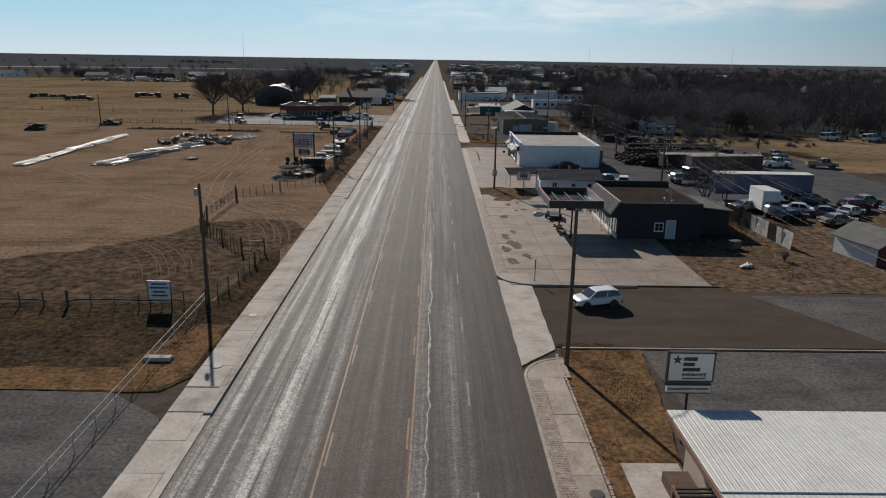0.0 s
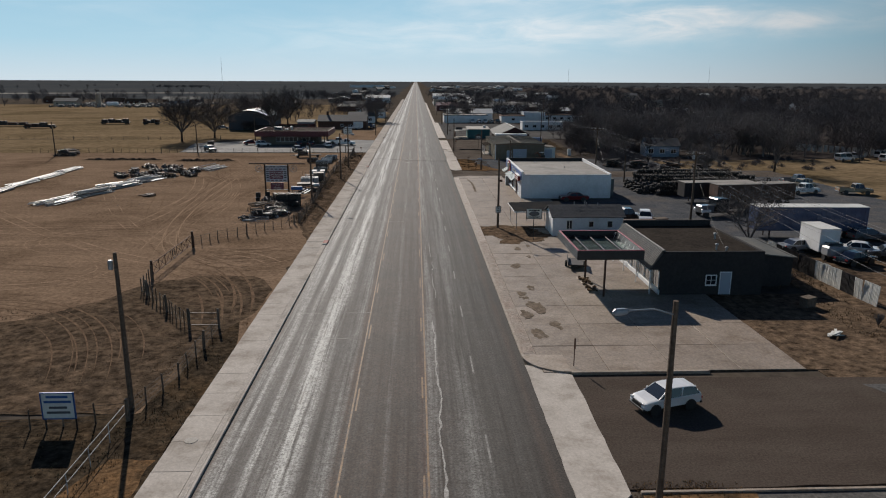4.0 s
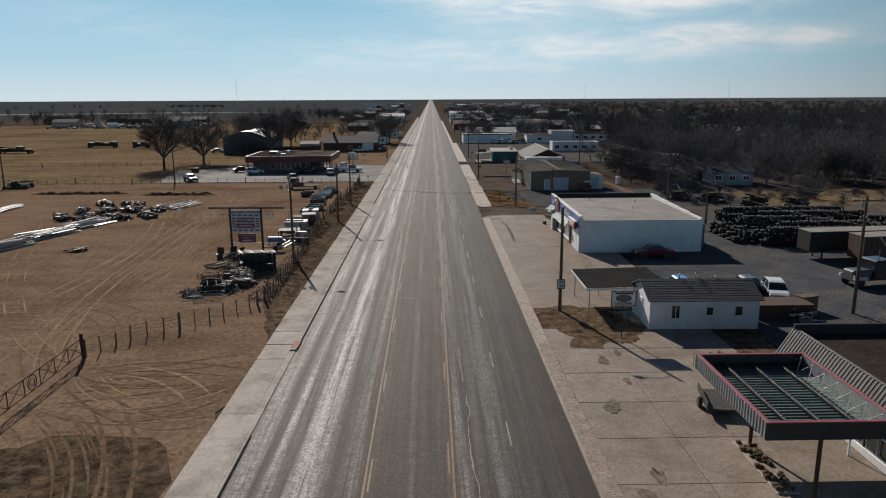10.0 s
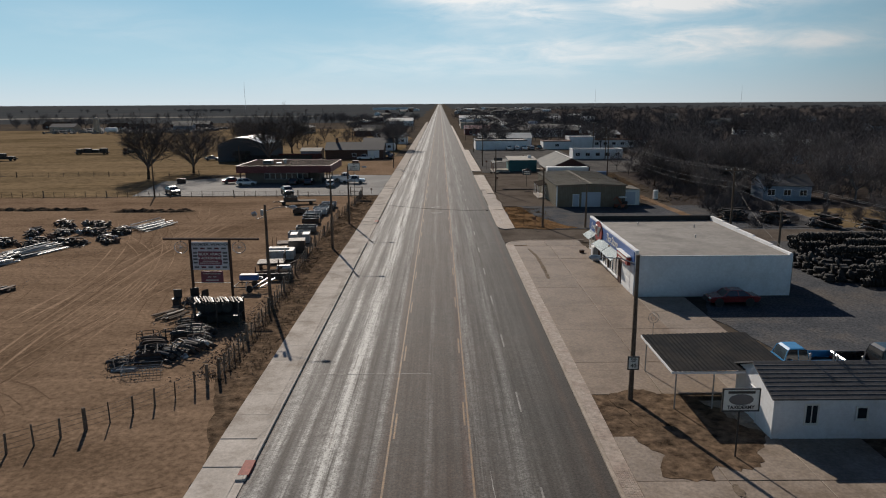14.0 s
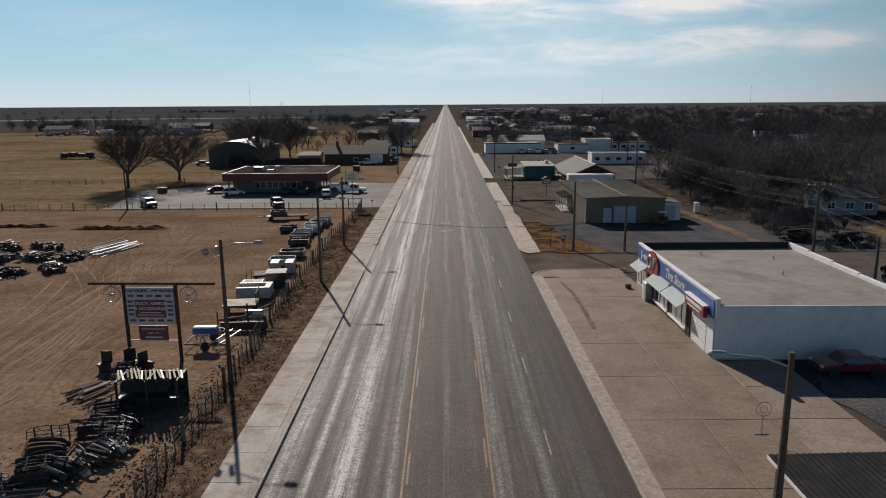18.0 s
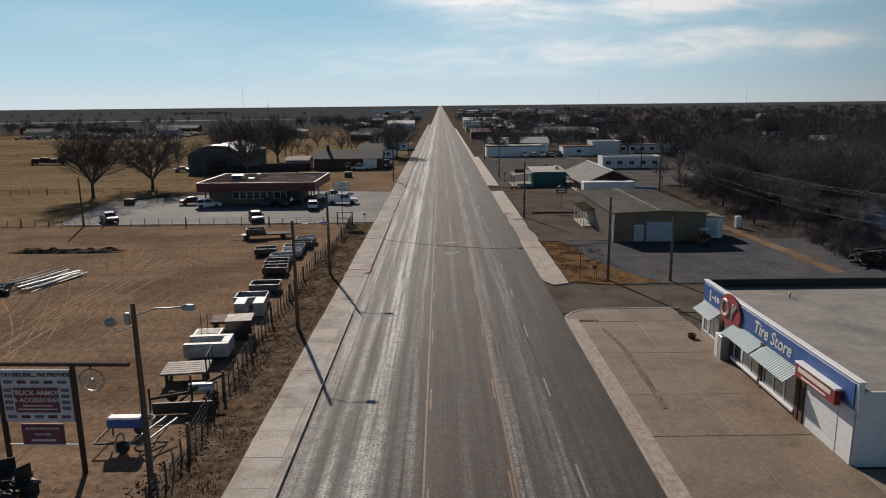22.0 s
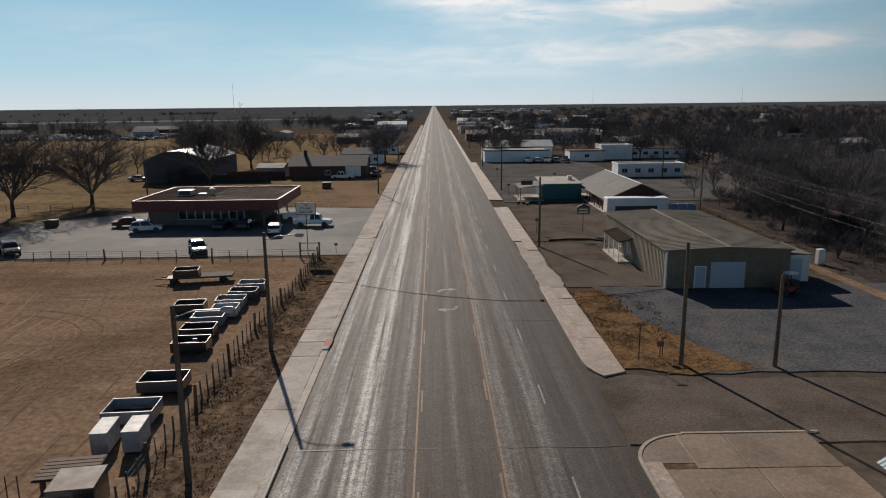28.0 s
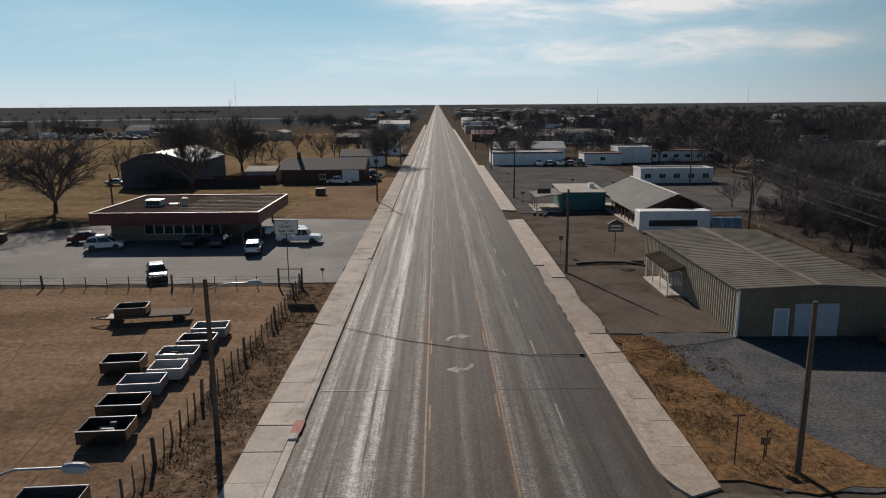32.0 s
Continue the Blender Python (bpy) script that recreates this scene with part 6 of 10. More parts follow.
def house(name, label, x, y, w, d, eave, ridge, wall, roof, rz=0, chimney=False, porch=False, windows=3, ridge_axis="x", category="house"):
    """A plain gabled building; its front faces -y."""
    t = thing(name, label, category, x, y, 0, rz)
    if ridge_axis == "x":
        part("wall", Build().extrude([(0, -0.1), (d, -0.1), (d, eave), (d / 2, ridge), (0, eave)], "x", 0, w), wall, t)
        for s in (0, 1):
            y0, y1 = (-0.4, d / 2) if s == 0 else (d + 0.4, d / 2)
            part("roof", Build().add([(-0.3, y0, eave - 0.1), (w + 0.3, y0, eave - 0.1), (w + 0.3, y1, ridge + 0.02), (-0.3, y1, ridge + 0.02), (-0.3, y0, eave + 0.02), (w + 0.3, y0, eave + 0.02), (w + 0.3, y1, ridge + 0.14), (-0.3, y1, ridge + 0.14)],
                                     [(0, 1, 2, 3), (4, 5, 6, 7), (0, 1, 5, 4), (1, 2, 6, 5), (3, 0, 4, 7)]), roof, t)
    else:
        part("wall", Build().extrude([(0, -0.1), (w, -0.1), (w, eave), (w / 2, ridge), (0, eave)], "y", 0, d), wall, t)
        for s in (0, 1):
            x0, x1 = (-0.4, w / 2) if s == 0 else (w + 0.4, w / 2)
            part("roof", Build().add([(x0, -0.3, eave - 0.1), (x1, -0.3, ridge + 0.02), (x1, d + 0.3, ridge + 0.02), (x0, d + 0.3, eave - 0.1), (x0, -0.3, eave + 0.02), (x1, -0.3, ridge + 0.14), (x1, d + 0.3, ridge + 0.14), (x0, d + 0.3, eave + 0.02)],
                                     [(0, 1, 2, 3), (4, 5, 6, 7), (0, 1, 5, 4), (2, 3, 7, 6), (3, 0, 4, 7)]), roof, t)
    for i in range(windows):
        window(t, w * (i + 0.5) / windows, 0.9, min(1.3, w / windows * 0.5), 1.1, 0.0, "-y", 1)
    if chimney:
        part("chimney", bx(w * 0.15, w * 0.15 + 0.8, d / 2 - 0.4, d / 2 + 0.4, eave, ridge + 1.5, 0.03), BRICK_WALL, t)
    if porch:
        part("porch_roof", bx(w * 0.3, w * 0.7, -2.2, -0.1, eave - 0.5, eave - 0.38), roof, t)
        for px in (w * 0.32, w * 0.68):
            part("porch_post", bx(px - 0.06, px + 0.06, -2.1, -1.98, -0.1, eave - 0.5), WHITE_PAINT, t)
    return t


def flat_block(name, label, x, y, w, d, h, wall, roof, windows=4, cap=None, category="building"):
    """A flat-roofed building; its front faces -y."""
    t = thing(name, label, category, x, y)
    part("wall", bx(0, w, 0, d, -0.1, h), wall, t)
    part("roof", bx(0.2, w - 0.2, 0.2, d - 0.2, h, h + 0.04), roof, t)
    for a in ((-0.1, w + 0.1, -0.1, 0.2), (-0.1, w + 0.1, d - 0.2, d + 0.1), (-0.1, 0.2, 0.2, d - 0.2), (w - 0.2, w + 0.1, 0.2, d - 0.2)):
        part("parapet", bx(*a, h - 0.1, h + 0.3), cap or wall, t)
    for i in range(windows):
        window(t, w * (i + 0.5) / windows, 1.0, min(1.5, w / windows * 0.45), 1.1, 0.0, "-y", 1)
    return t


def green_store():
    t = thing("green_store", "teal-walled store with a pale sheet metal roof", "building", 19.3, 246.0)
    part("wall", bx(0, 7.3, 0, 8.5, -0.1, 2.9), TEAL_WALL, t)
    part("roof", Build().extrude([(-0.4, 2.95), (8.9, 3.35), (8.9, 3.45), (-0.4, 3.05)], "x", -0.3, 7.4), ribbed("pale_store_roof", (0.42, 0.39, 0.34), 0.5, "x", 0.6, 0.1, dirt=(0.25, 0.2, 0.15), dirt_amt=0.7), t)
    part("porch_roof", Build().extrude([(-4.6, 2.3), (-4.6, 2.38), (0, 2.95), (0, 2.85)], "y", -1.5, 6.5), CORR_GREY, t, "green-grey porch roof")
    for y in (-1.2, 1.4, 4.0, 6.2):
        part("porch_post", bx(-4.4, -4.28, y, y + 0.12, -0.1, 2.35), BROWN_TRIM, t)
    part("porch_floor", bx(-4.7, 0, -1.6, 6.6, -0.05, 0.16), CONCRETE_PALE, t)
    s = part("roof_sign", bx(-4.2, -2.0, -0.6, -0.5, 2.9, 3.7, 0.02), BLACK, t, "dark signboard on the porch")
    part("cooler_unit", bx(5.4, 6.3, 4, 5, 3.2, 4.0, 0.04), WHITE_PAINT, t)
    b = thing("barn", "dark-fronted barn store with a broad grey metal roof", "barn", 27.4, 229.4)
    W, D, E, R = 10.0, 24, 2.6, 4.7
    part("wall", Build().extrude([(1.8, -0.1), (W, -0.1), (W, E), (W / 2 + 0.4, R), (1.8, E + 0.5)], "y", 0.2, D), surf("dark_red_boards", (0.06, 0.022, 0.02), (0.045, 0.02, 0.018), 2, 0.85, 15, 0.2, 0.2, stretch=(4, 4, 0.4)), b)
    for s in (0, 1):
        x0, x1, z0 = (-0.6, W / 2 + 0.4, E - 0.5) if s == 0 else (W + 0.4, W / 2 + 0.4, E)
        part("roof_slope", Build().add([(x0, -0.3, z0), (x1, -0.3, R), (x1, D + 0.3, R), (x0, D + 0.3, z0), (x0, -0.3, z0 + 0.1), (x1, -0.3, R + 0.1), (x1, D + 0.3, R + 0.1), (x0, D + 0.3, z0 + 0.1)],
                                       [(0, 1, 2, 3), (4, 5, 6, 7), (0, 1, 5, 4), (2, 3, 7, 6), (3, 0, 4, 7)]), CORR_GREY, b)
    part("ridge_flashing", bx(W / 2 + 0.2, W / 2 + 0.6, -0.35, D + 0.35, R + 0.08, R + 0.14), SIGN_WHITE, b)
    for i in range(8):
        part("porch_post", bx(-0.3, -0.16, 0.2 + i * 2.0, 0.34 + i * 2.0, -0.1, 2.15), BROWN_TRIM, b)
    part("porch_floor", bx(-0.6, 1.8, 0, D, -0.05, 0.15), CONCRETE_PALE, b)
    part("hanging_sign", bx(-0.3, -0.22, 0.8, 3.0, 1.7, 2.3), SIGN_WHITE, b)
    tr = thing("box_trailer", "long white box trailer with a dark panel", "trailer", 26.3, 225.0)
    body = part("box", bx(0, 9.8, 0, 2.5, 0.45, 3.0, 0.06), WHITE_PAINT, tr)
    part("dark_panel", bx(1.3, 8.0, -0.03, 0.0, 0.9, 1.75), BLACK, body)
    part("skirt", bx(0.4, 9.4, 0.1, 2.4, -0.05, 0.45), WHITE_PAINT, tr)
    g = thing("greenhouse", "small arched greenhouse in blue translucent sheeting", "greenhouse", 36.6, 225.4)
    pts = [(2.4 * 0.5 - 1.2 * math.cos(a), 1.9 * math.sin(a)) for a in [math.pi * i / 10 for i in range(11)]]
    part("cover", Build().extrude(pts[::-1], "x", 0, 4.2), surf("blue_sheeting", (0.16, 0.22, 0.3), (0.2, 0.26, 0.34), 1, 0.35, 10, 0.15, 0.1), g)
    for i in range(4):
        part("hoop", Build().tube([(i * 1.4, y, z) for y, z in pts], 0.035, 5), WHITE_PAINT, g)


green_store()
flat_block("white_store", "long white flat-roofed roadside store", 14.5, 331, 20, 14, 3.4, STUCCO, GREY_ROOF, 0, BLACK)
house("white_outbuilding", "white outbuilding with a pale metal roof", 17, 352, 22, 10, 3.4, 5.2, STUCCO, CORR_WHITE, windows=0, category="building")
flat_block("motel_office", "white block motel office with a flat roof", 52, 337, 10, 9, 4.3, STUCCO, GREY_ROOF, 0)
flat_block("motel_wing", "low white motel wing with dark doors", 62.2, 341, 24, 7, 3.0, STUCCO, BROWN_TRIM, 7, BROWN_TRIM)
flat_block("motel_porch_block", "low white motel block with a brown roof edge", 41, 332, 10.8, 8, 3.0, STUCCO, BROWN_TRIM, 1, BROWN_TRIM)
flat_block("motel_annex", "low white annex with small square windows", 43.5, 284, 16, 6, 3.0, STUCCO, GREY_ROOF, 5)
house("red_store", "maroon metal roadside store", 14.5, 452, 14, 14, 3.4, 5.0, surf("maroon_wall", (0.13, 0.045, 0.045), (0.1, 0.035, 0.035), 1, 0.7), ribbed("maroon_roof", (0.2, 0.1, 0.1), 0.6), windows=2, category="building")
house("white_hall", "white two-storey hall among trees", 48, 428, 18, 10, 4.6, 6.2, STUCCO, GREY_ROOF, windows=4, category="building")
flat_block("far_shop", "flat pale far-off shop", 15, 540, 18, 14, 4, BEIGE_WALL, GREY_ROOF, 3)
flat_block("far_shop", "flat pale far-off shop", 16, 600, 26, 16, 4.5, STUCCO, GREY_ROOF, 4)
house("far_shed", "pale metal shed far along the road", 18, 680, 30, 16, 4, 6, STUCCO, CORR_WHITE, windows=0, category="shed")


def west_buildings():
    # round-roofed metal building
    t = thing("arched_building", "large dark-fronted building with a shiny arched metal roof", "building", -70.5, 283, 0)
    W, D, s = 15.5, 24.0, 5.2
    arc = [(W * i / 16, s + 2.3 * math.sin(math.pi * i / 16)) for i in range(17)]
    part("wall", Build().extrude([(0, -0.1), (W, -0.1)] + arc[::-1], "y", 0, D), surf("blue_grey_sheet", (0.05, 0.06, 0.075), (0.06, 0.07, 0.085), 1, 0.7, 10, 0.15, 0.1), t)
    b = Build()
    for x, z in arc:
        b.v += [(x, -0.3, z + 0.06), (x, D + 0.3, z + 0.06)]
    for i in range(16):
        b.f.append((2 * i, 2 * i + 2, 2 * i + 3, 2 * i + 1))
    part("roof", b, ribbed("shiny_arched_roof", (0.75, 0.76, 0.76), 0.6, "y", 0.35, 0.5, dirt_amt=0.1), t, "bright galvanised arched roof", smooth=True)
    part("door", bx(5.5, 10.5, -0.06, 0, 0, 3.4), BLACK, t)
    h = house("brick_house", "brown brick house with a dark hipped roof and chimney", -37.0, 288.5, 19, 11, 3.1, 5.2, BRICK_WALL, SHINGLE, chimney=True, windows=1)
    house("white_cottage", "white cottage with a dark roof by the road", -29, 330, 12, 9, 3.0, 4.6, STUCCO, SHINGLE, windows=3)
    house("white_cottage", "white cottage with a dark roof by the road", -26, 372, 12, 9, 3.0, 4.6, STUCCO, SHINGLE, windows=3)
    house("metal_shed", "blue-grey ribbed metal shed beside the arched building", -45.5, 291, 6.5, 7, 2.6, 3.4, surf("shed_sheet", (0.16, 0.19, 0.24), (0.2, 0.23, 0.28), 1, 0.5, 10, 0.15), CORR_GREY, windows=0, category="shed")
    fence = thing("board_fence", "dark red wooden board fence", "fence", -46, 288)
    red = surf("dark_red_boards_fence", (0.09, 0.02, 0.02), (0.07, 0.018, 0.018), 1.5, 0.85, 15, 0.2, 0.2, rand=0.25)
    bd = bx(-0.2, 0.2, -0.02, 0.02, -0.1, 2.0).mesh("board", red)
    for i in range(34):
        part("board", bd, None, fence, loc=(-6 + i * 0.42, 0, random.uniform(-0.05, 0.03)))
    gf = thing("board_fence", "tall dark grey sheet fence behind the cafe", "fence", -62, 281.5)
    sheet = bx(-0.5, 0.5, -0.02, 0.02, -0.1, 2.0).mesh("sheet", DARK_WALL)
    for i in range(22):
        part("sheet", sheet, None, gf, loc=(i * 1.02, 0, 0))
    d = thing("dumpster", "small brown steel dumpster on the grass", "dumpster", -24.8, 268.5)
    part("bin", Build().extrude([(-0.9, -0.05), (0.9, -0.05), (1.0, 1.2), (-0.8, 1.3)], "y", -0.7, 0.7), RUST, d)
    part("lid", bx(-0.85, 1.02, -0.72, 0.72, 1.24, 1.32, 0.02), DARK_IRON, d)


west_buildings()


def far_settlement():
    rng = random.Random(77)
    walls = [STUCCO, BEIGE_WALL, BRICK_WALL, BEIGE_WALL, surf("blue_siding", (0.2, 0.25, 0.32), (0.24, 0.29, 0.36), 1, 0.7)]
    roofs = [SHINGLE, CORR_WHITE, CORR_GREY, TAR_ROOF]
    # houses among the eastern trees
    for x, y in ((61.5, 189), (105, 262), (96, 232), (124, 249), (135, 290), (160, 215), (84, 268), (112, 290), (150, 300), (185, 265), (100, 340), (140, 360), (190, 330), (72, 390), (120, 420), (70, 470), (160, 440),
                 (60, 540), (110, 560), (170, 520), (220, 600), (260, 480), (80, 640), (130, 690), (300, 640), (210, 380), (240, 300), (60, 800), (140, 830), (230, 780), (330, 820), (420, 700), (45, 900), (180, 950), (300, 980)):
        w = rng.uniform(9, 15) if y != 189 else 8.5
        house("house", rng.choice(["small pale house among bare trees", "low house with a weathered roof among bare trees"]), x, y, w, rng.uniform(7, 10), 2.8, rng.uniform(4.2, 5.2), rng.choice(walls) if y != 189 else walls[4], rng.choice(roofs), rng.uniform(-20, 20), windows=3)
    # sheds and houses west of the pasture
    for x, y, w, d, h, wl, rf in ((-206, 598, 30, 10, 2.4, BRICK_WALL, CORR_GREY), (-176, 526, 12, 9, 3.4, walls[4], CORR_GREY), (-215, 545, 14, 8, 2.2, BRICK_WALL, TAR_ROOF), (-255, 520, 16, 10, 3.2, BEIGE_WALL, SHINGLE), (-290, 575, 18, 10, 3.2, BRICK_WALL, TAR_ROOF),
                                   (-236, 560, 12, 9, 2.4, BRICK_WALL, TAR_ROOF), (-330, 540, 16, 10, 3, STUCCO, SHINGLE), (-45, 470, 14, 10, 3, STUCCO, SHINGLE), (-52, 520, 16, 10, 3, BEIGE_WALL, TAR_ROOF), (-34, 430, 12, 9, 3, STUCCO, CORR_GREY), (-40, 600, 20, 12, 4, STUCCO, CORR_WHITE)):
        house("farm_building", "far-off low building beyond the pasture", x, y, w, d, h, h + 2, wl, rf, rng.uniform(-8, 8), windows=3, category="building")
    s = thing("silo", "tall white grain silo", "silo", -217, 506)
    part("drum", Build().lathe([(1.7, 0), (1.7, 8.6), (1.0, 9.5), (0.2, 9.8)], (0, 0, -0.1), "z", 16), BEIGE_WALL, s)
    k = thing("propane_tank", "white horizontal fuel tank", "tank", -206, 502)
    part("drum", Build().lathe([(0.2, -4.2), (1.3, -3.6), (1.5, -3), (1.5, 3), (1.3, 3.6), (0.2, 4.2)], (0, 0, 2.0), "x", 14), WHITE_PAINT, k)
    for x in (-2.5, 2.5):
        part("saddle", bx(x - 0.3, x + 0.3, -1, 1, -0.1, 0.9), CONCRETE, k)
    for i, (x, y, h) in enumerate(((-560, 2100, 75), (560, 2600, 60), (1000, 2400, 65))):
        m = thing("radio_mast", "thin far-off lattice radio mast", "mast", x, y)
        part("mast", Build().tube([(0, 0, -0.5), (0, 0, h)], [0.5, 0.25], 4), STEEL, m)


far_settlement()


def far_clutter():
    rng = random.Random(55)
    b = Build()
    for i in range(420):
        x, y = rng.uniform(-250, -150), rng.uniform(492, 565)
        l, w, h = rng.uniform(0.8, 4), rng.uniform(0.8, 2.2), rng.uniform(0.4, 1.8)
        k = len(b.v)
        b.cbox(-l / 2, l / 2, -w / 2, w / 2, -0.1, h, 0.25)
        b.move(pose(x, y, 0, 0, 0, rng.uniform(0, 180)), k)
    single("farmyard_scrap", b, surf("scrap_mix", (0.05, 0.045, 0.042), (0.25, 0.24, 0.23), 0.08, 0.7, 5, 0.3, 0, c=(0.09, 0.05, 0.04), c_scale=0.15, c_amt=0.6), "distant yard full of old machines and scrap", "scrap", "stuff")
    for x, y, l in ((-146, 291, 12), (-128, 318, 12), (-165, 303, 16), (-112, 316, 7)):
        t = thing("farm_trailer", "old dark farm machinery standing in the pasture", "machinery", x, y, 0, rng.uniform(-5, 5))
        part("deck", bx(-l / 2, l / 2, -1.2, 1.2, 0.5, 0.9, 0.05), DARK_IRON, t)
        for i in range(4):
            px = -l / 2 + l * (i + 0.5) / 4
            hh = rng.uniform(0.5, 1.6)
            part("machine_body", bx(px - l * 0.1, px + l * 0.1, -0.9, 0.9, 0.9, 0.9 + hh, 0.15), rng.choice([RUST, DARK_IRON]), t)
        for px in (-l / 2 + 1, l / 2 - 1):
            for s in (-1, 1):
                part("tyre", Build().lathe([(0.2, -0.15), (0.48, -0.15), (0.5, 0), (0.48, 0.15), (0.2, 0.15)], (px, s * 1.1, 0.45), "y", 12), RUBBER, t)


far_clutter()


def distant_town():
    """Roofs of the town far along the road: many small gabled houses as joined meshes."""
    rng = random.Random(303)
    sets = [(Build(), Build(), STUCCO, CORR_WHITE), (Build(), Build(), BEIGE_WALL, SHINGLE), (Build(), Build(), BRICK_WALL, CORR_GREY)]
    for i in range(170):
        y = 430 + 1300 * rng.random() ** 1.3
        x = rng.uniform(31, 62 + (y - 400) * 0.13)
        if i % 9 == 0:
            x = -rng.uniform(36, 90)
        w, d, e = rng.uniform(8, 18), rng.uniform(7, 12), rng.uniform(2.5, 3.6)
        r = e + rng.uniform(0.8, 1.8)
        wall, roof, _, _ = rng.choice((sets[0], sets[1], sets[1], sets[2], sets[2]))
        m = pose(x, y, 0, 0, 0, rng.choice((0, 90)) + rng.uniform(-4, 4))
        k = len(wall.v)
        wall.extrude([(0, -0.2), (d, -0.2), (d, e), (d / 2, r), (0, e)], "x", 0, w).move(m, k)
        k = len(roof.v)
        for y0 in (-0.4, d + 0.4):
            roof.add([(-0.3, y0, e - 0.05), (w + 0.3, y0, e - 0.05), (w + 0.3, d / 2, r + 0.08), (-0.3, d / 2, r + 0.08), (-0.3, y0, e + 0.1), (w + 0.3, y0, e + 0.1), (w + 0.3, d / 2, r + 0.2), (-0.3, d / 2, r + 0.2)],
                     [(0, 1, 2, 3), (4, 5, 6, 7), (0, 1, 5, 4), (1, 2, 6, 5), (3, 0, 4, 7)])
        roof.move(m, k)
    for wall, roof, wm, rm in sets:
        single("town_walls", wall, wm, "walls of many small houses in the distant town", "houses", "stuff")
        single("town_roofs", roof, rm, "roofs of many small houses in the distant town", "houses", "stuff")


distant_town()
flat_block("far_white_barn", "long white metal barn far along the highway", -150, 1650, 90, 20, 5, STUCCO, GREY_ROOF, 0)

# ---- vehicles ----
def paint(name, col, rough=0.25):
    m = surf(name, col, tuple(v * 0.94 for v in col), 0.6, rough, 20, 0.04, 0, c=tuple(v * 0.7 + 0.05 for v in col), c_scale=0.7, c_amt=0.25, rough_var=0.05)
    m.node_tree.nodes["Principled BSDF"].inputs["Coat Weight"].default_value = 0.4
    return m


CAR_WHITE = paint("car_white", (0.72, 0.73, 0.74))
CAR_SILVER = paint("car_silver", (0.35, 0.36, 0.38))
CAR_BLACK = paint("car_black", (0.02, 0.021, 0.024))
BED_BLUE = paint("bed_blue_grey", (0.2, 0.225, 0.255), 0.4)
BED_PALE = paint("bed_pale_grey", (0.4, 0.415, 0.43), 0.4)
BED_DARK = paint("bed_dark_grey", (0.055, 0.058, 0.064), 0.4)
CAR_GREY = paint("car_grey", (0.12, 0.125, 0.135))
CAR_BLUE = paint("car_blue", (0.03, 0.2, 0.42))
CAR_RED = paint("car_red", (0.2, 0.03, 0.03))
CAR_TAN = paint("car_tan", (0.3, 0.25, 0.18))
LAMP_RED = paint("lamp_red", (0.35, 0.02, 0.02))
LAMP_CLEAR = paint("lamp_clear", (0.6, 0.6, 0.6))
CHROME = surf("chrome", (0.6, 0.6, 0.6), (0.55, 0.55, 0.55), 1, 0.15, 10, 0.02, 0, metal=1.0)
TYRE_MESH = Build().lathe([(0.2, -0.1), (0.31, -0.11), (0.35, -0.08), (0.36, 0), (0.35, 0.08), (0.31, 0.11), (0.2, 0.1)], (0, 0, 0), "y", 16).mesh("tyre", RUBBER)
RIM_MESH = Build().lathe([(0.08, -0.085), (0.2, -0.1), (0.22, -0.06), (0.22, 0.06), (0.2, 0.1), (0.08, 0.085)], (0, 0, 0), "y", 12).mesh("rim", STEEL)


def shell(profile, half, soft=0.07):
    """A closed form from a side profile of (x, z) with rounded shoulders: half gives half the width at a place."""
    b = Build()
    n = len(profile)
    cx, cz = sum(p[0] for p in profile) / n, sum(p[1] for p in profile) / n
    rings = ((-1, 1.0, soft), (-1, 0.95, soft * 0.3), (-1, 0.8, 0.0), (1, 0.8, 0.0), (1, 0.95, soft * 0.3), (1, 1.0, soft))
    for s, f, d in rings:
        for x, z in profile:
            ux, uz = x - cx, z - cz
            k = max(0.0, 1 - d / max(0.12, abs(uz)))
            b.v.append((x - d * (1 if ux > 0 else -1) * min(1, abs(ux)), s * f * half(x, z), cz + uz * k))
    b.f = [tuple(range(n)), tuple(range(6 * n - 1, 5 * n - 1, -1))]
    for r in range(5):
        for i in range(n):
            j = (i + 1) % n
            b.f.append((r * n + j, r * n + i, r * n + n + i, r * n + n + j))
    return b


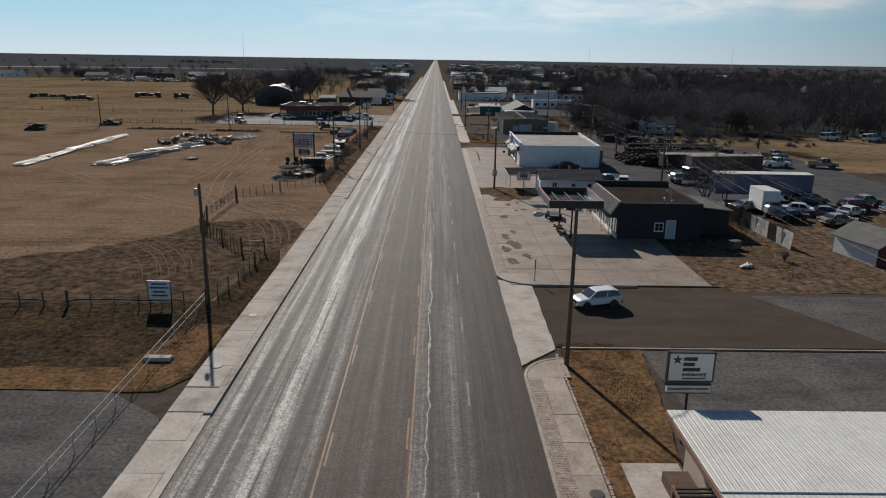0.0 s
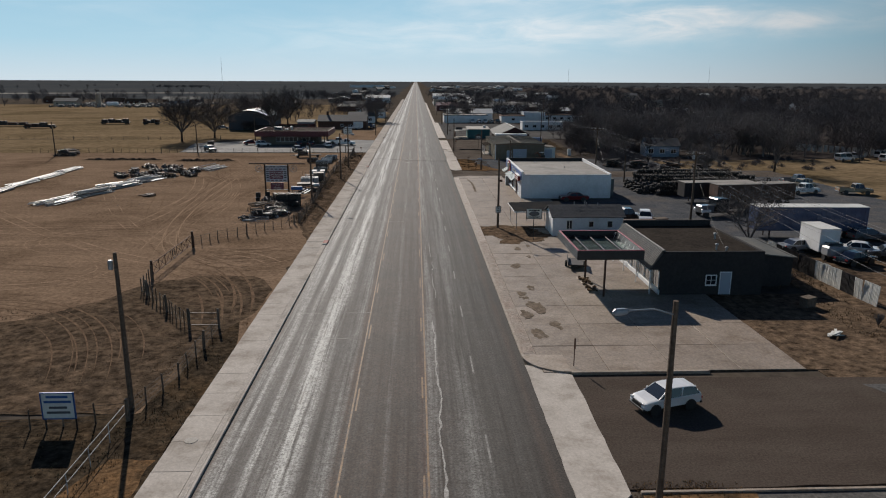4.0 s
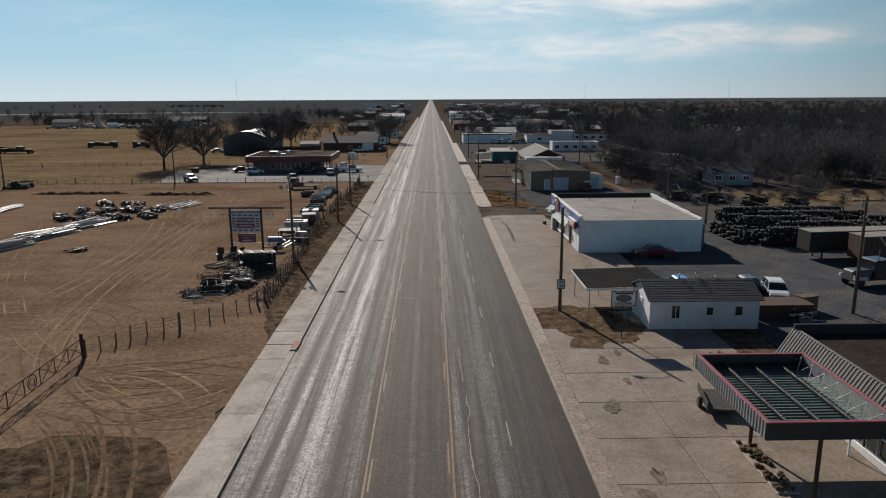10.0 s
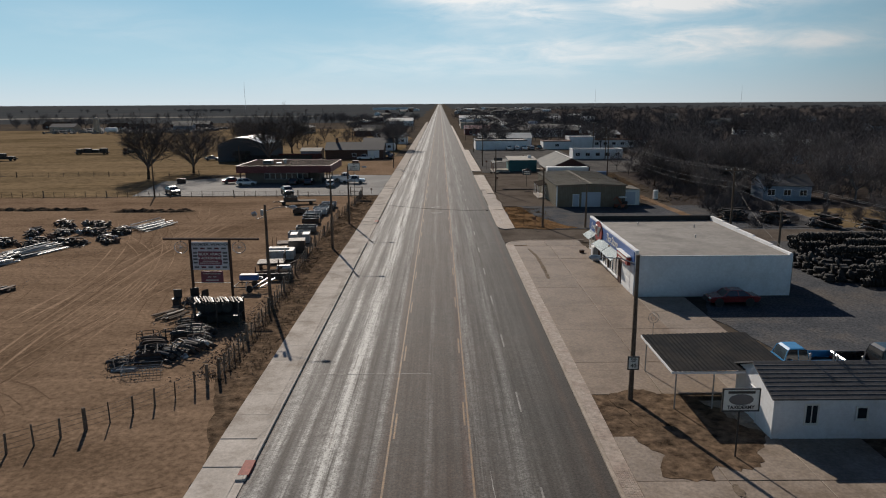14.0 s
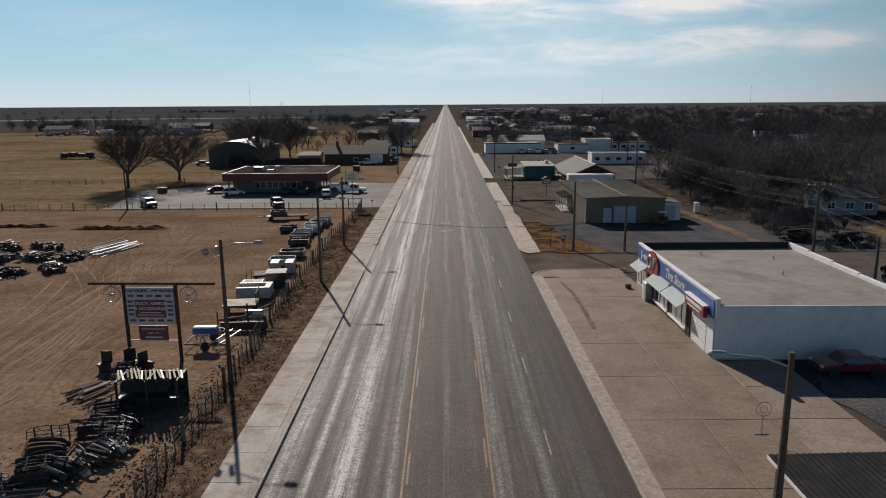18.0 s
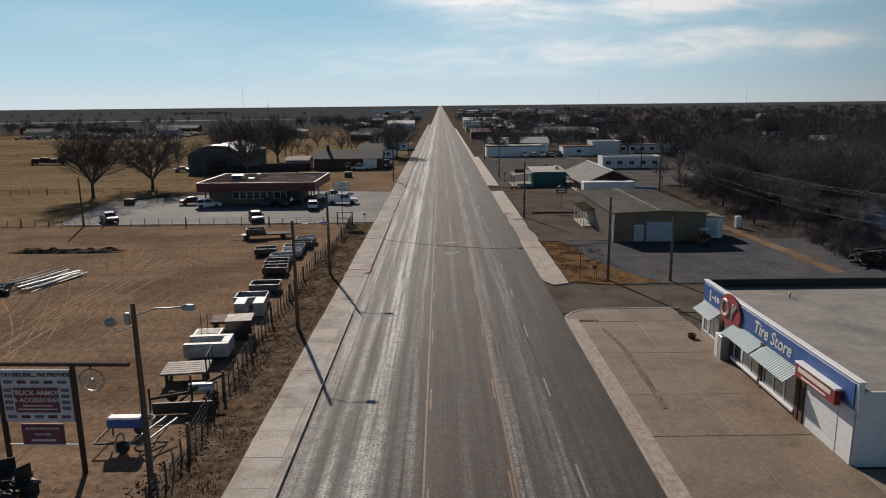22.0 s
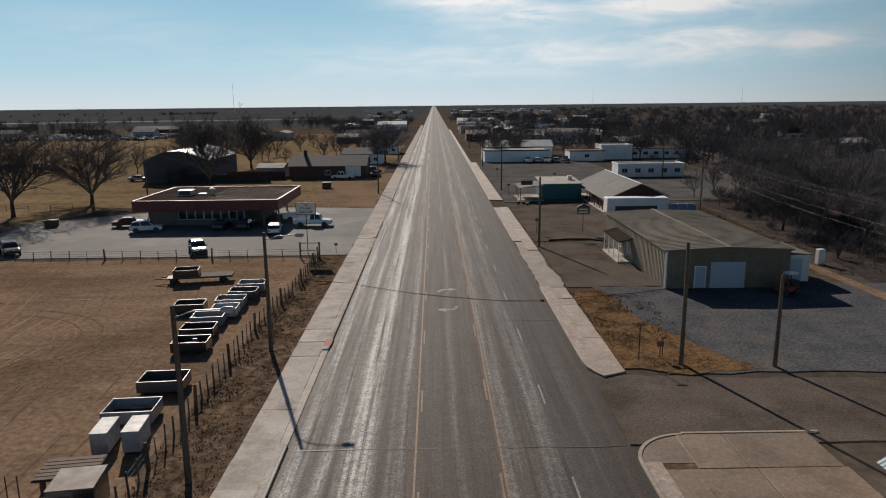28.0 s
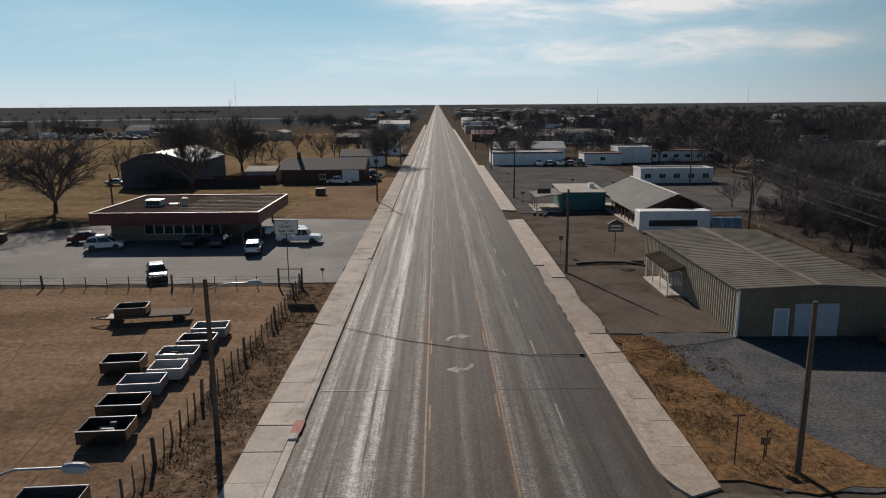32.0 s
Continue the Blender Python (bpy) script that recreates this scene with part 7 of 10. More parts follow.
def vehicle(kind, colour, label, x, y, rz, group="", size=1.0):
    """A parked car; local +x is its front."""
    t = thing({"pickup": "pickup_truck", "suv": "suv", "sedan": "car", "van": "van"}[kind], label, {"pickup": "pickup", "suv": "car", "sedan": "car", "van": "van"}[kind], x, y, 0, rz, group)
    if size != 1.0:
        t.matrix_basis = pose(x, y, 0, 0, 0, rz) @ Matrix.Scale(size, 4)
    L = {"pickup": 5.7, "suv": 4.55, "sedan": 4.7, "van": 5.2}[kind]
    w = {"pickup": 0.98, "suv": 0.92, "sedan": 0.9, "van": 0.98}[kind]
    h = L / 2
    side = lambda px, pz: w * (1.0 - 0.05 * max(0, abs(px) - h + 0.55) / 0.55) - (0.05 if pz < 0.4 else 0.0)  # noqa: E731
    if kind == "pickup":
        low = [(-h, 0.5), (-h + 0.1, 0.42), (h - 0.15, 0.38), (h, 0.5), (h, 0.85), (h - 0.15, 1.02), (h - 1.35, 1.12), (-0.35, 1.14), (-0.42, 0.62), (-h, 0.62)]
        cab = [(h - 1.45, 1.1), (-0.35, 1.1), (-0.25, 1.72), (0.0, 1.82), (0.95, 1.82), (1.15, 1.75)]
        roof = [(-0.22, 1.73), (0.0, 1.83), (0.98, 1.83), (1.12, 1.76), (0.95, 1.88), (0.0, 1.89)]
        bed = (-h, -0.42)
    elif kind == "suv":
        low = [(-h, 0.6), (-h + 0.1, 0.38), (h - 0.25, 0.32), (h - 0.03, 0.45), (h, 0.62), (h - 0.08, 0.8), (h - 0.35, 0.93), (h - 0.8, 1.0), (h - 1.2, 1.05), (-h + 0.2, 1.1), (-h + 0.02, 0.95)]
        cab = [(h - 1.1, 1.03), (-h + 0.12, 1.06), (-h + 0.34, 1.36), (-h + 0.55, 1.52), (-h + 0.9, 1.58), (-0.1, 1.62), (0.4, 1.55), (0.66, 1.43)]
        roof = [(-h + 0.5, 1.5), (-h + 0.9, 1.585), (-0.1, 1.625), (0.44, 1.555), (0.3, 1.61), (-0.1, 1.665), (-h + 0.9, 1.63), (-h + 0.4, 1.53)]
        bed = None
    elif kind == "sedan":
        low = [(-h, 0.55), (-h + 0.12, 0.34), (h - 0.2, 0.32), (h, 0.45), (h - 0.05, 0.7), (h - 0.3, 0.82), (h - 1.2, 0.92), (-h + 0.9, 0.96), (-h + 0.1, 0.93)]
        cab = [(h - 1.3, 0.9), (-h + 0.75, 0.94), (-h + 1.35, 1.35), (-h + 1.6, 1.4), (0.3, 1.41), (0.6, 1.33)]
        roof = [(-h + 1.3, 1.34), (-h + 1.6, 1.41), (0.3, 1.42), (0.58, 1.35), (0.3, 1.46), (-h + 1.6, 1.45)]
        bed = None
    else:
        low = [(-h, 0.5), (-h + 0.1, 0.38), (h - 0.15, 0.36), (h, 0.5), (h - 0.05, 0.9), (h - 0.7, 1.15), (-h, 1.2)]
        cab = [(h - 0.75, 1.12), (-h + 0.02, 1.18), (-h + 0.1, 1.95), (h - 1.7, 1.97), (h - 1.5, 1.9)]
        roof = [(-h + 0.08, 1.95), (-h + 0.2, 2.02), (h - 1.8, 2.03), (h - 1.5, 1.93), (h - 1.8, 2.08), (-h + 0.2, 2.07)]
        bed = None
    zb, zt = cab[0][1], max(p[1] for p in cab)
    tum = lambda px, pz: (w - 0.06) - (w * 0.2) * max(0, (pz - zb)) / (zt - zb)  # noqa: E731
    body = part("body", shell(low, side), colour, t)
    for sx, mat, nm in ((h - 0.1, LAMP_CLEAR, "headlight"), (-h + 0.03, LAMP_RED, "tail_light")):
        for sy in (-1, 1):
            part(nm, bx(sx - 0.07, sx + 0.07, sy * (w - 0.2) - 0.15, sy * (w - 0.2) + 0.15, 0.68, 0.86, 0.03), mat, body)
    part("grille", bx(h - 0.06, h + 0.02, -0.5, 0.5, 0.5, 0.8, 0.02), BLACK, body)
    part("bumper", bx(h - 0.12, h + 0.06, -w * 0.95, w * 0.95, 0.36, 0.5, 0.03), CHROME if kind == "pickup" else BLACK, body)
    part("bumper", bx(-h - 0.06, -h + 0.12, -w * 0.95, w * 0.95, 0.36, 0.52, 0.03), CHROME if kind == "pickup" else BLACK, body)
    part("glazing", shell(cab, tum, 0.02), GLASS, t, "dark tinted glass")
    part("roof", shell(roof, lambda px, pz: tum(px, pz) + 0.015, 0.03), colour, t)
    for s in (-1, 1):
        for px0, pz0, px1, pz1 in ((cab[0][0] - 0.02, zb, roof[3][0], roof[3][1]), (cab[1][0] + 0.02, zb, cab[2][0] + 0.05, cab[2][1]), ((cab[0][0] + cab[1][0]) / 2 - 0.1, zb, (roof[1][0] + roof[2][0]) / 2 - 0.05, zt)):
            part("pillar", Build().tube([(px0, s * (tum(px0, pz0) + 0.0), pz0), (px1, s * (tum(px1, pz1) + 0.0), pz1)], 0.045, 5), colour, t)
        part("mirror", bx(cab[0][0] - 0.45, cab[0][0] - 0.3, s * (w + 0.09) - 0.09, s * (w + 0.09) + 0.09, zb - 0.02, zb + 0.16, 0.03), colour, t)
    if bed:
        x0, x1 = bed
        bd = part("bed", bx(x0, x1, -w, -w + 0.08, 0.6, 1.14, 0.02), colour, t)
        part("bed_side", bx(x0, x1, w - 0.08, w, 0.6, 1.14, 0.02), colour, bd)
        part("tailgate", bx(x0 - 0.01, x0 + 0.07, -w + 0.08, w - 0.08, 0.6, 1.14, 0.02), colour, bd)
        part("bed_floor", bx(x0, x1, -w + 0.08, w - 0.08, 0.6, 0.66), DARK_IRON, bd)
    ax = {"pickup": (-1.75, 1.85), "suv": (-1.35, 1.38), "sedan": (-1.4, 1.42), "van": (-1.6, 1.65)}[kind]
    for px in ax:
        for s in (-1, 1):
            wl = part("wheel", RIM_MESH, None, t, loc=(px, s * (w - 0.1), 0.34))
            part("tyre", TYRE_MESH, None, wl)
            part("wheel_arch", Build().lathe([(0.42, -0.02), (0.42, 0.02)], (px, s * (w + 0.004), 0.36), "y", 14), BLACK, t)
    return t


vehicle("suv", CAR_WHITE, "white compact suv standing at the side street", 16.85, 48.1, 196, "", 0.9)
cafe_group = "cars parked at the cafe"
vehicle("suv", CAR_BLACK, "black suv parked behind the cafe fence", -30.8, 201.6, -65, cafe_group)
vehicle("suv", CAR_WHITE, "white suv parked in the shade of the cafe", -43.4, 217.0, 15, cafe_group)
vehicle("sedan", CAR_RED, "dark red-brown car parked by the cafe end wall", -48.0, 221.8, 20, cafe_group)
vehicle("suv", CAR_WHITE, "white suv parked under the cafe canopy", -24.0, 214.3, 100, cafe_group)
vehicle("pickup", CAR_WHITE, "white crew-cab pickup parked beside the cafe", -19.6, 220.3, 0, cafe_group)
vehicle("pickup", CAR_WHITE, "white pickup under the cafe canopy", -22.6, 226.0, 20, cafe_group)
vehicle("sedan", CAR_BLACK, "black car in the shade before the cafe door", -33.0, 219.0, 90, cafe_group)
vehicle("sedan", CAR_BLACK, "black car in the shade before the cafe door", -29.5, 219.0, 90, cafe_group)
vehicle("pickup", CAR_WHITE, "white pickup in the yard of the brick house", -23.5, 286.4, 180, "vehicles at the brick house")
vehicle("sedan", CAR_BLACK, "dark car by the brick house", -15.8, 292.5, 90, "vehicles at the brick house")
vehicle("pickup", CAR_GREY, "dark pickup by the brick house", -17.8, 300, 10, "vehicles at the brick house")
vehicle("sedan", CAR_SILVER, "silver car beside the arched building", -74, 288, 10)
vehicle("suv", CAR_BLACK, "dark suv standing at the lot fence", -54.6, 202.3, -50)
vehicle("suv", CAR_WHITE, "white suv parked behind the white house", 33.8, 104.2, -105, "vehicles in the gravel yard")
vehicle("pickup", CAR_BLUE, "light blue pickup behind the white house", 25.5, 105.2, 180, "vehicles in the gravel yard")
vehicle("pickup", CAR_BLACK, "black pickup with an empty bed behind the white house", 31.0, 105.0, 0, "vehicles in the gravel yard")
vehicle("sedan", CAR_RED, "dark red car in the shade of the tyre shop wall", 27.6, 121.5, 180, "vehicles in the gravel yard")
for i, (c, lab) in enumerate(((CAR_WHITE, "white"), (CAR_WHITE, "white"), (CAR_WHITE, "white"), (CAR_SILVER, "silver"), (CAR_BLACK, "black"))):
    vehicle("suv" if i % 2 else "pickup", c, f"{lab} vehicle parked before the white store", 27.3 + i * 2.9, 328, 90, "vehicles before the white store")
salvage = "cars in the salvage yard"
for x, y, rz, k, c, lab in ((49.5, 81, 20, "sedan", CAR_BLACK, "black"), (52.5, 85.5, 150, "sedan", CAR_WHITE, "white"), (55, 83.5, 160, "sedan", CAR_GREY, "grey"), (54.5, 79, 10, "sedan", CAR_TAN, "tan"), (59, 84, 30, "sedan", CAR_WHITE, "white"),
                            (62, 88, 10, "suv", CAR_RED, "red"), (63, 80, 70, "sedan", CAR_SILVER, "silver"), (67, 86, 0, "sedan", CAR_GREY, "grey"), (58, 92, 0, "suv", CAR_GREY, "grey"), (46.5, 87, 10, "sedan", CAR_SILVER, "silver"), (61, 75, 40, "sedan", CAR_WHITE, "white"), (66, 92, 15, "sedan", CAR_TAN, "tan")):
    vehicle(k, c, f"old {lab} car standing in the salvage yard", x, y, rz, salvage)
for x, y, rz, c, lab in ((70, 128.5, 10, CAR_WHITE, "white"), (72.5, 134, 15, CAR_TAN, "tan"), (79, 128, -10, CAR_TAN, "tan"), (75, 140, 0, CAR_GREY, "grey")):
    vehicle("pickup", c, f"{lab} pickup at the back of the gravel yard", x, y, rz, "pickups at the back of the yard")
for x, y, c in ((108, 178, CAR_WHITE), (113, 182, CAR_SILVER), (118, 176, CAR_WHITE), (122, 184, CAR_WHITE)):
    vehicle("pickup" if c is CAR_SILVER else "van", c, "pale vehicle behind the grey sheet fence", x, y, 20, "vehicles behind the sheet fence")


def semi_trailers():
    t = thing("semi_truck", "dark bonneted tractor truck with a white grille", "truck", 45.5, 108.4, 0, 190)
    part("bonnet", bx(0.4, 2.6, -0.75, 0.75, 0.6, 1.7, 0.12), CAR_GREY, t)
    part("cab", bx(-1.6, 0.4, -1.1, 1.1, 0.7, 2.7, 0.12), CAR_BLACK, t)
    part("windscreen", bx(0.38, 0.42, -0.95, 0.95, 1.75, 2.45), GLASS, t)
    part("grille", bx(2.58, 2.66, -0.6, 0.6, 0.7, 1.6, 0.03), CHROME, t)
    for s in (-1, 1):
        part("fender", bx(1.2, 2.7, s * 0.95 - 0.25, s * 0.95 + 0.25, 0.75, 1.1, 0.1), WHITE_PAINT, t)
        part("exhaust_stack", Build().tube([(-1.7, s * 0.95, 0.8), (-1.7, s * 0.95, 3.3)], 0.07, 8), CHROME, t)
        part("headlight", bx(2.5, 2.7, s * 0.9 - 0.12, s * 0.9 + 0.12, 0.95, 1.2, 0.03), LAMP_CLEAR, t)
    part("chassis", bx(-5, 0.5, -0.45, 0.45, 0.5, 0.8), DARK_IRON, t)
    for px in (1.9, -3.2, -4.5):
        for s in (-1, 1):
            wl = part("wheel", RIM_MESH, None, t, loc=(px, s * 0.95, 0.48))
            wl.scale = (1.4, 1.4, 1.4)
            part("tyre", TYRE_MESH, None, wl)

    def trailer(name, label, x, y, rz, l, h, wall, roof, cat="trailer"):
        q = thing(name, label, cat, x, y, 0, rz)
        bd = part("box", bx(0, l, 0, 2.5, 1.0, h, 0.05), wall, q)
        part("top", bx(-0.03, l + 0.03, -0.03, 2.53, h, h + 0.06), roof, bd)
        for i in range(int(l / 0.6)):
            part("rib", bx(0.25 + i * 0.6, 0.3 + i * 0.6, -0.03, 0.0, 1.05, h - 0.05), wall, bd)
        for px in (l - 1.2, l - 2.5):
            for s in (0.2, 2.3):
                wl = part("wheel", RIM_MESH, None, q, loc=(px, s, 0.48))
                wl.scale = (1.4, 1.4, 1.4)
                part("tyre", TYRE_MESH, None, wl)
        for s in (0.4, 2.1):
            part("landing_leg", bx(1.8, 1.95, s - 0.07, s + 0.07, -0.05, 1.0), DARK_IRON, q)
        return q

    trailer("van_trailer", "old dark box trailer in the gravel yard", 48.5, 114.5, 8, 13.5, 3.6, RUST, GREY_ROOF)
    trailer("van_trailer", "dark blue box trailer with a pale roof", 44.5, 93.5, -2, 14, 4.0, paint("trailer_blue", (0.03, 0.05, 0.12), 0.5), CORR_WHITE)
    trailer("van_trailer", "grey box trailer along the yard", 45, 119, 5, 12, 3.3, DARK_WALL, GREY_ROOF)
    b = thing("box_truck", "white box truck body among the salvage cars", "truck", 46.8, 83.5)
    bd = part("box", bx(0, 2.3, 0, 4.2, 0.7, 3.3, 0.05), WHITE_PAINT, b)
    part("top", bx(-0.03, 2.33, -0.03, 4.23, 3.3, 3.36), CORR_WHITE, bd)
    part("cab", bx(0.1, 2.2, -1.7, -0.1, 0.5, 1.7, 0.2), CAR_SILVER, b)
    part("windscreen", bx(0.3, 2.0, -1.3, -0.3, 1.65, 2.0, 0.1), GLASS, b)
    for px in (0.15, 2.15):
        for py in (-0.9, 3.2):
            wl = part("wheel", RIM_MESH, None, b, loc=(px, py, 0.36), rz=90)
            part("tyre", TYRE_MESH, None, wl)


semi_trailers()


# ---- loose truck beds and machines in the dirt lot ----
def truck_bed(x, y, rz, colour, label, l=2.6, w=1.75, h=0.72, junk=0):
    t = thing("truck_bed", label, "truck bed", x, y, 0.0, rz, "loose truck beds along the fence")
    z0 = 0.18
    part("floor", bx(-l / 2, l / 2, -w / 2, w / 2, z0, z0 + 0.08), DARK_IRON, t)
    for s in (-1, 1):
        part("side", bx(-l / 2, l / 2, s * w / 2 - 0.05, s * w / 2 + 0.05, z0, z0 + h, 0.02), colour, t)
        part("rail", bx(-l / 2, l / 2, s * w / 2 - 0.04, s * w / 2 + 0.04, z0 + h, z0 + h + 0.03, 0.01), BED_PALE if colour is not CAR_BLACK else BED_BLUE, t)
        part("wheel_well", bx(-0.45, 0.45, s * (w / 2 - 0.15) - 0.1, s * (w / 2 - 0.15) + 0.1, z0 + 0.08, z0 + 0.3, 0.06), colour, t)
    part("bulkhead", bx(l / 2 - 0.06, l / 2, -w / 2 + 0.05, w / 2 - 0.05, z0, z0 + h, 0.015), colour, t)
    tg = part("tailgate", bx(-l / 2, -l / 2 + 0.07, -w / 2 + 0.05, w / 2 - 0.05, z0, z0 + h, 0.02), colour, t)
    part("handle", bx(-l / 2 - 0.02, -l / 2, -0.14, 0.14, z0 + h - 0.2, z0 + h - 0.12), BLACK, tg)
    for px in (-l / 2 + 0.3, l / 2 - 0.3):
        part("skid", bx(px - 0.08, px + 0.08, -w / 2 + 0.1, w / 2 - 0.1, -0.03, z0), POST_WOOD, t)
    for i in range(junk):
        a, c = random.uniform(-l / 2 + 0.4, l / 2 - 0.4), random.uniform(-w / 2 + 0.3, w / 2 - 0.3)
        part("scrap", bx(a - random.uniform(0.1, 0.5), a + 0.25, c - 0.1, c + random.uniform(0.05, 0.2), z0 + 0.07, z0 + random.uniform(0.3, 0.6), 0.03), random.choice([STEEL, RUST, CAR_GREY]), t)
    return t


truck_bed(-19.5, 166.2, 4, CAR_BLACK, "black pickup bed filled with scrap on the dirt", junk=6)
truck_bed(-20.0, 169.4, 4, CAR_BLACK, "black empty pickup bed on the dirt")
truck_bed(-20.2, 172.5, 5, BED_BLUE, "blue-grey empty pickup bed on the dirt")
truck_bed(-19.5, 174.9, 4, BED_PALE, "pale grey short pickup bed on the dirt", 2.2)
truck_bed(-19.8, 177.6, 4, BED_BLUE, "blue-grey pickup bed with scrap inside", junk=4)
truck_bed(-19.4, 180.4, 4, BED_DARK, "dark grey empty pickup bed on the dirt")
truck_bed(-19.3, 183.2, 4, BED_BLUE, "silver-blue pickup bed on the dirt")
truck_bed(-23.0, 176.2, 6, CAR_BLACK, "black pickup bed standing apart on the dirt")
truck_bed(-18.8, 159.0, 4, BED_DARK, "dark grey empty pickup bed with a pale rail", 2.9, 1.9)
truck_bed(-19.0, 154.6, 4, BED_BLUE, "blue-grey pickup bed on the dirt", 2.9, 2.0)


def lot_machines():
    g = "loose truck bodies along the fence"
    t = thing("tool_box_pair", "pair of white steel tool cabinets on the dirt", "tool box", -18.2, 151.3, 0, 6, g)
    for px in (-0.8, 0.8):
        c = part("cabinet", bx(px - 0.45, px + 0.45, -1.0, 1.0, 0.1, 1.25, 0.04), DUSTY_WHITE, t)
        part("lid", bx(px - 0.47, px + 0.47, -1.02, 1.02, 1.25, 1.3, 0.02), DUSTY_WHITE, c)
        part("base", bx(px - 0.4, px + 0.4, -0.9, 0.9, -0.02, 0.1), DARK_IRON, c)
    for x, y, l, w, mat, lab, rack in ((-19.0, 147.6, 2.8, 2.2, RUST, "rusty flat steel truck bed", 0), (-18.6, 136.6, 3.0, 2.4, DUSTY_STEEL, "worn steel flatbed with a headache rack", 1)):
        f = thing("flatbed", lab, "truck bed", x, y, 0, 8, g)
        part("deck", bx(-l / 2, l / 2, -w / 2, w / 2, 0.75, 0.85, 0.02), mat, f)
        for i in range(6):
            part("deck_plank", bx(-l / 2 + 0.05, l / 2 - 0.05, -w / 2 + 0.05 + i * (w - 0.1) / 6, -w / 2 + (i + 0.93) * (w - 0.1) / 6, 0.851, 0.875), DUSTY_STEEL if rack else RUST, f)
        for s in (-1, 1):
            part("rail", bx(-l / 2, l / 2, s * 0.45 - 0.05, s * 0.45 + 0.05, 0.5, 0.75), DARK_IRON, f)
            part("stand", bx(-l / 2 + 0.2, -l / 2 + 0.4, s * 0.6 - 0.1, s * 0.6 + 0.1, -0.03, 0.5), POST_WOOD, f)
            part("stand", bx(l / 2 - 0.4, l / 2 - 0.2, s * 0.6 - 0.1, s * 0.6 + 0.1, -0.03, 0.5), POST_WOOD, f)
        if rack:
            part("headache_rack", Build().tube([(l / 2, -1.1, 0.85), (l / 2, -1.1, 1.9), (l / 2, 1.1, 1.9), (l / 2, 1.1, 0.85)], 0.05, 6).tube([(l / 2, 0, 0.85), (l / 2, 0, 1.9)], 0.04, 6), RUST, f)
    s = thing("utility_truck_bed", "white steel service truck body with open centre", "truck bed", -18.5, 141.0, 0, 5, g)
    for sy in (-1, 1):
        part("side_box", bx(-1.6, 1.6, sy * 0.9 - 0.22, sy * 0.9 + 0.22, 0.25, 1.3, 0.03), DUSTY_WHITE, s)
    part("floor", bx(-1.6, 1.6, -0.7, 0.7, 0.3, 0.45), DUSTY_WHITE, s)
    part("front_box", bx(1.0, 1.6, -0.68, 0.68, 0.45, 1.3, 0.03), DUSTY_WHITE, s)
    part("skid", bx(-1.4, 1.4, -0.5, 0.5, -0.03, 0.25), DARK_IRON, s)
    s = thing("utility_truck_bed", "small white utility bed beside a dark box", "truck bed", -19.4, 144.0, 0, 5, g)
    part("bed", bx(-1.2, 0.9, -0.8, 0.8, 0.3, 0.9, 0.03), DUSTY_WHITE, s)
    part("inset", bx(-1.0, 0.7, -0.6, 0.6, 0.9, 0.93), DUSTY_STEEL, s)
    part("skid", bx(-1.0, 0.8, -0.5, 0.5, -0.03, 0.3), DARK_IRON, s)
    for px in (-0.9, -0.4):
        part("stake", Build().tube([(px, 0.9, 0), (px, 0.9, 2.0)], 0.03, 5), RUST, s)
    s = thing("truck_box", "dark steel box truck body with a dusty top", "truck bed", -17.4, 145.2, 0, 8, g)
    part("box", bx(-1.0, 1.0, -1.0, 1.0, 0.05, 1.6, 0.03), CAR_BLACK, s)
    part("top", bx(-1.02, 1.02, -1.02, 1.02, 1.6, 1.66), DUSTY_STEEL, s)
    part("base", bx(-0.9, 0.9, -0.9, 0.9, -0.03, 0.05), DARK_IRON, s)
    # flat trailer with a bed on its front
    f = thing("flat_trailer", "low flat trailer carrying a dark pickup bed", "trailer", -25.4, 187.3, 0, 10)
    part("deck", bx(-2.9, 3.0, -1.0, 1.0, 0.62, 0.72, 0.02), POST_WOOD, f)
    part("frame", bx(-3.6, 3.0, -0.7, 0.7, 0.48, 0.62), DARK_IRON, f)
    part("drawbar", Build().tube([(-3.6, -0.6, 0.55), (-4.9, 0, 0.5)], 0.06, 6).tube([(-3.6, 0.6, 0.55), (-4.9, 0, 0.5)], 0.06, 6), DARK_IRON, f)
    for px in (-2.9, 2.0):
        for sy in (-1, 1):
            wl = part("wheel", RIM_MESH, None, f, loc=(px, sy * 0.95, 0.34))
            part("tyre", TYRE_MESH, None, wl)
    bd = part("carried_bed", bx(-2.9, -0.4, -0.9, 0.9, 0.73, 0.82), DARK_IRON, f)
    for sy in (-1, 1):
        part("bed_side", bx(-2.9, -0.4, sy * 0.9 - 0.05, sy * 0.9 + 0.05, 0.82, 1.45, 0.02), CAR_BLACK, bd)
    for px in (-2.9, -0.45):
        part("bed_end", bx(px, px + 0.06, -0.85, 0.85, 0.82, 1.45), CAR_BLACK, bd)
    # implements near the billboard
    s = thing("farm_implement", "rusty towed farm implement with a dark blade", "implement", -16.9, 131.2, 0, 5)
    part("blade", bx(-1.8, 1.8, -0.1, 0.1, 0.05, 0.75, 0.03), DARK_IRON, s)
    part("boom", Build().tube([(-2.2, 0.8, 0.7), (0, 1.0, 0.9), (1.9, 2.2, 1.5)], 0.1, 6).tube([(-0.5, 0, 0.5), (0.4, 2.4, 0.9)], 0.07, 6).tube([(1.0, 0, 0.5), (1.4, 2.4, 1.0)], 0.07, 6), RUST, s)
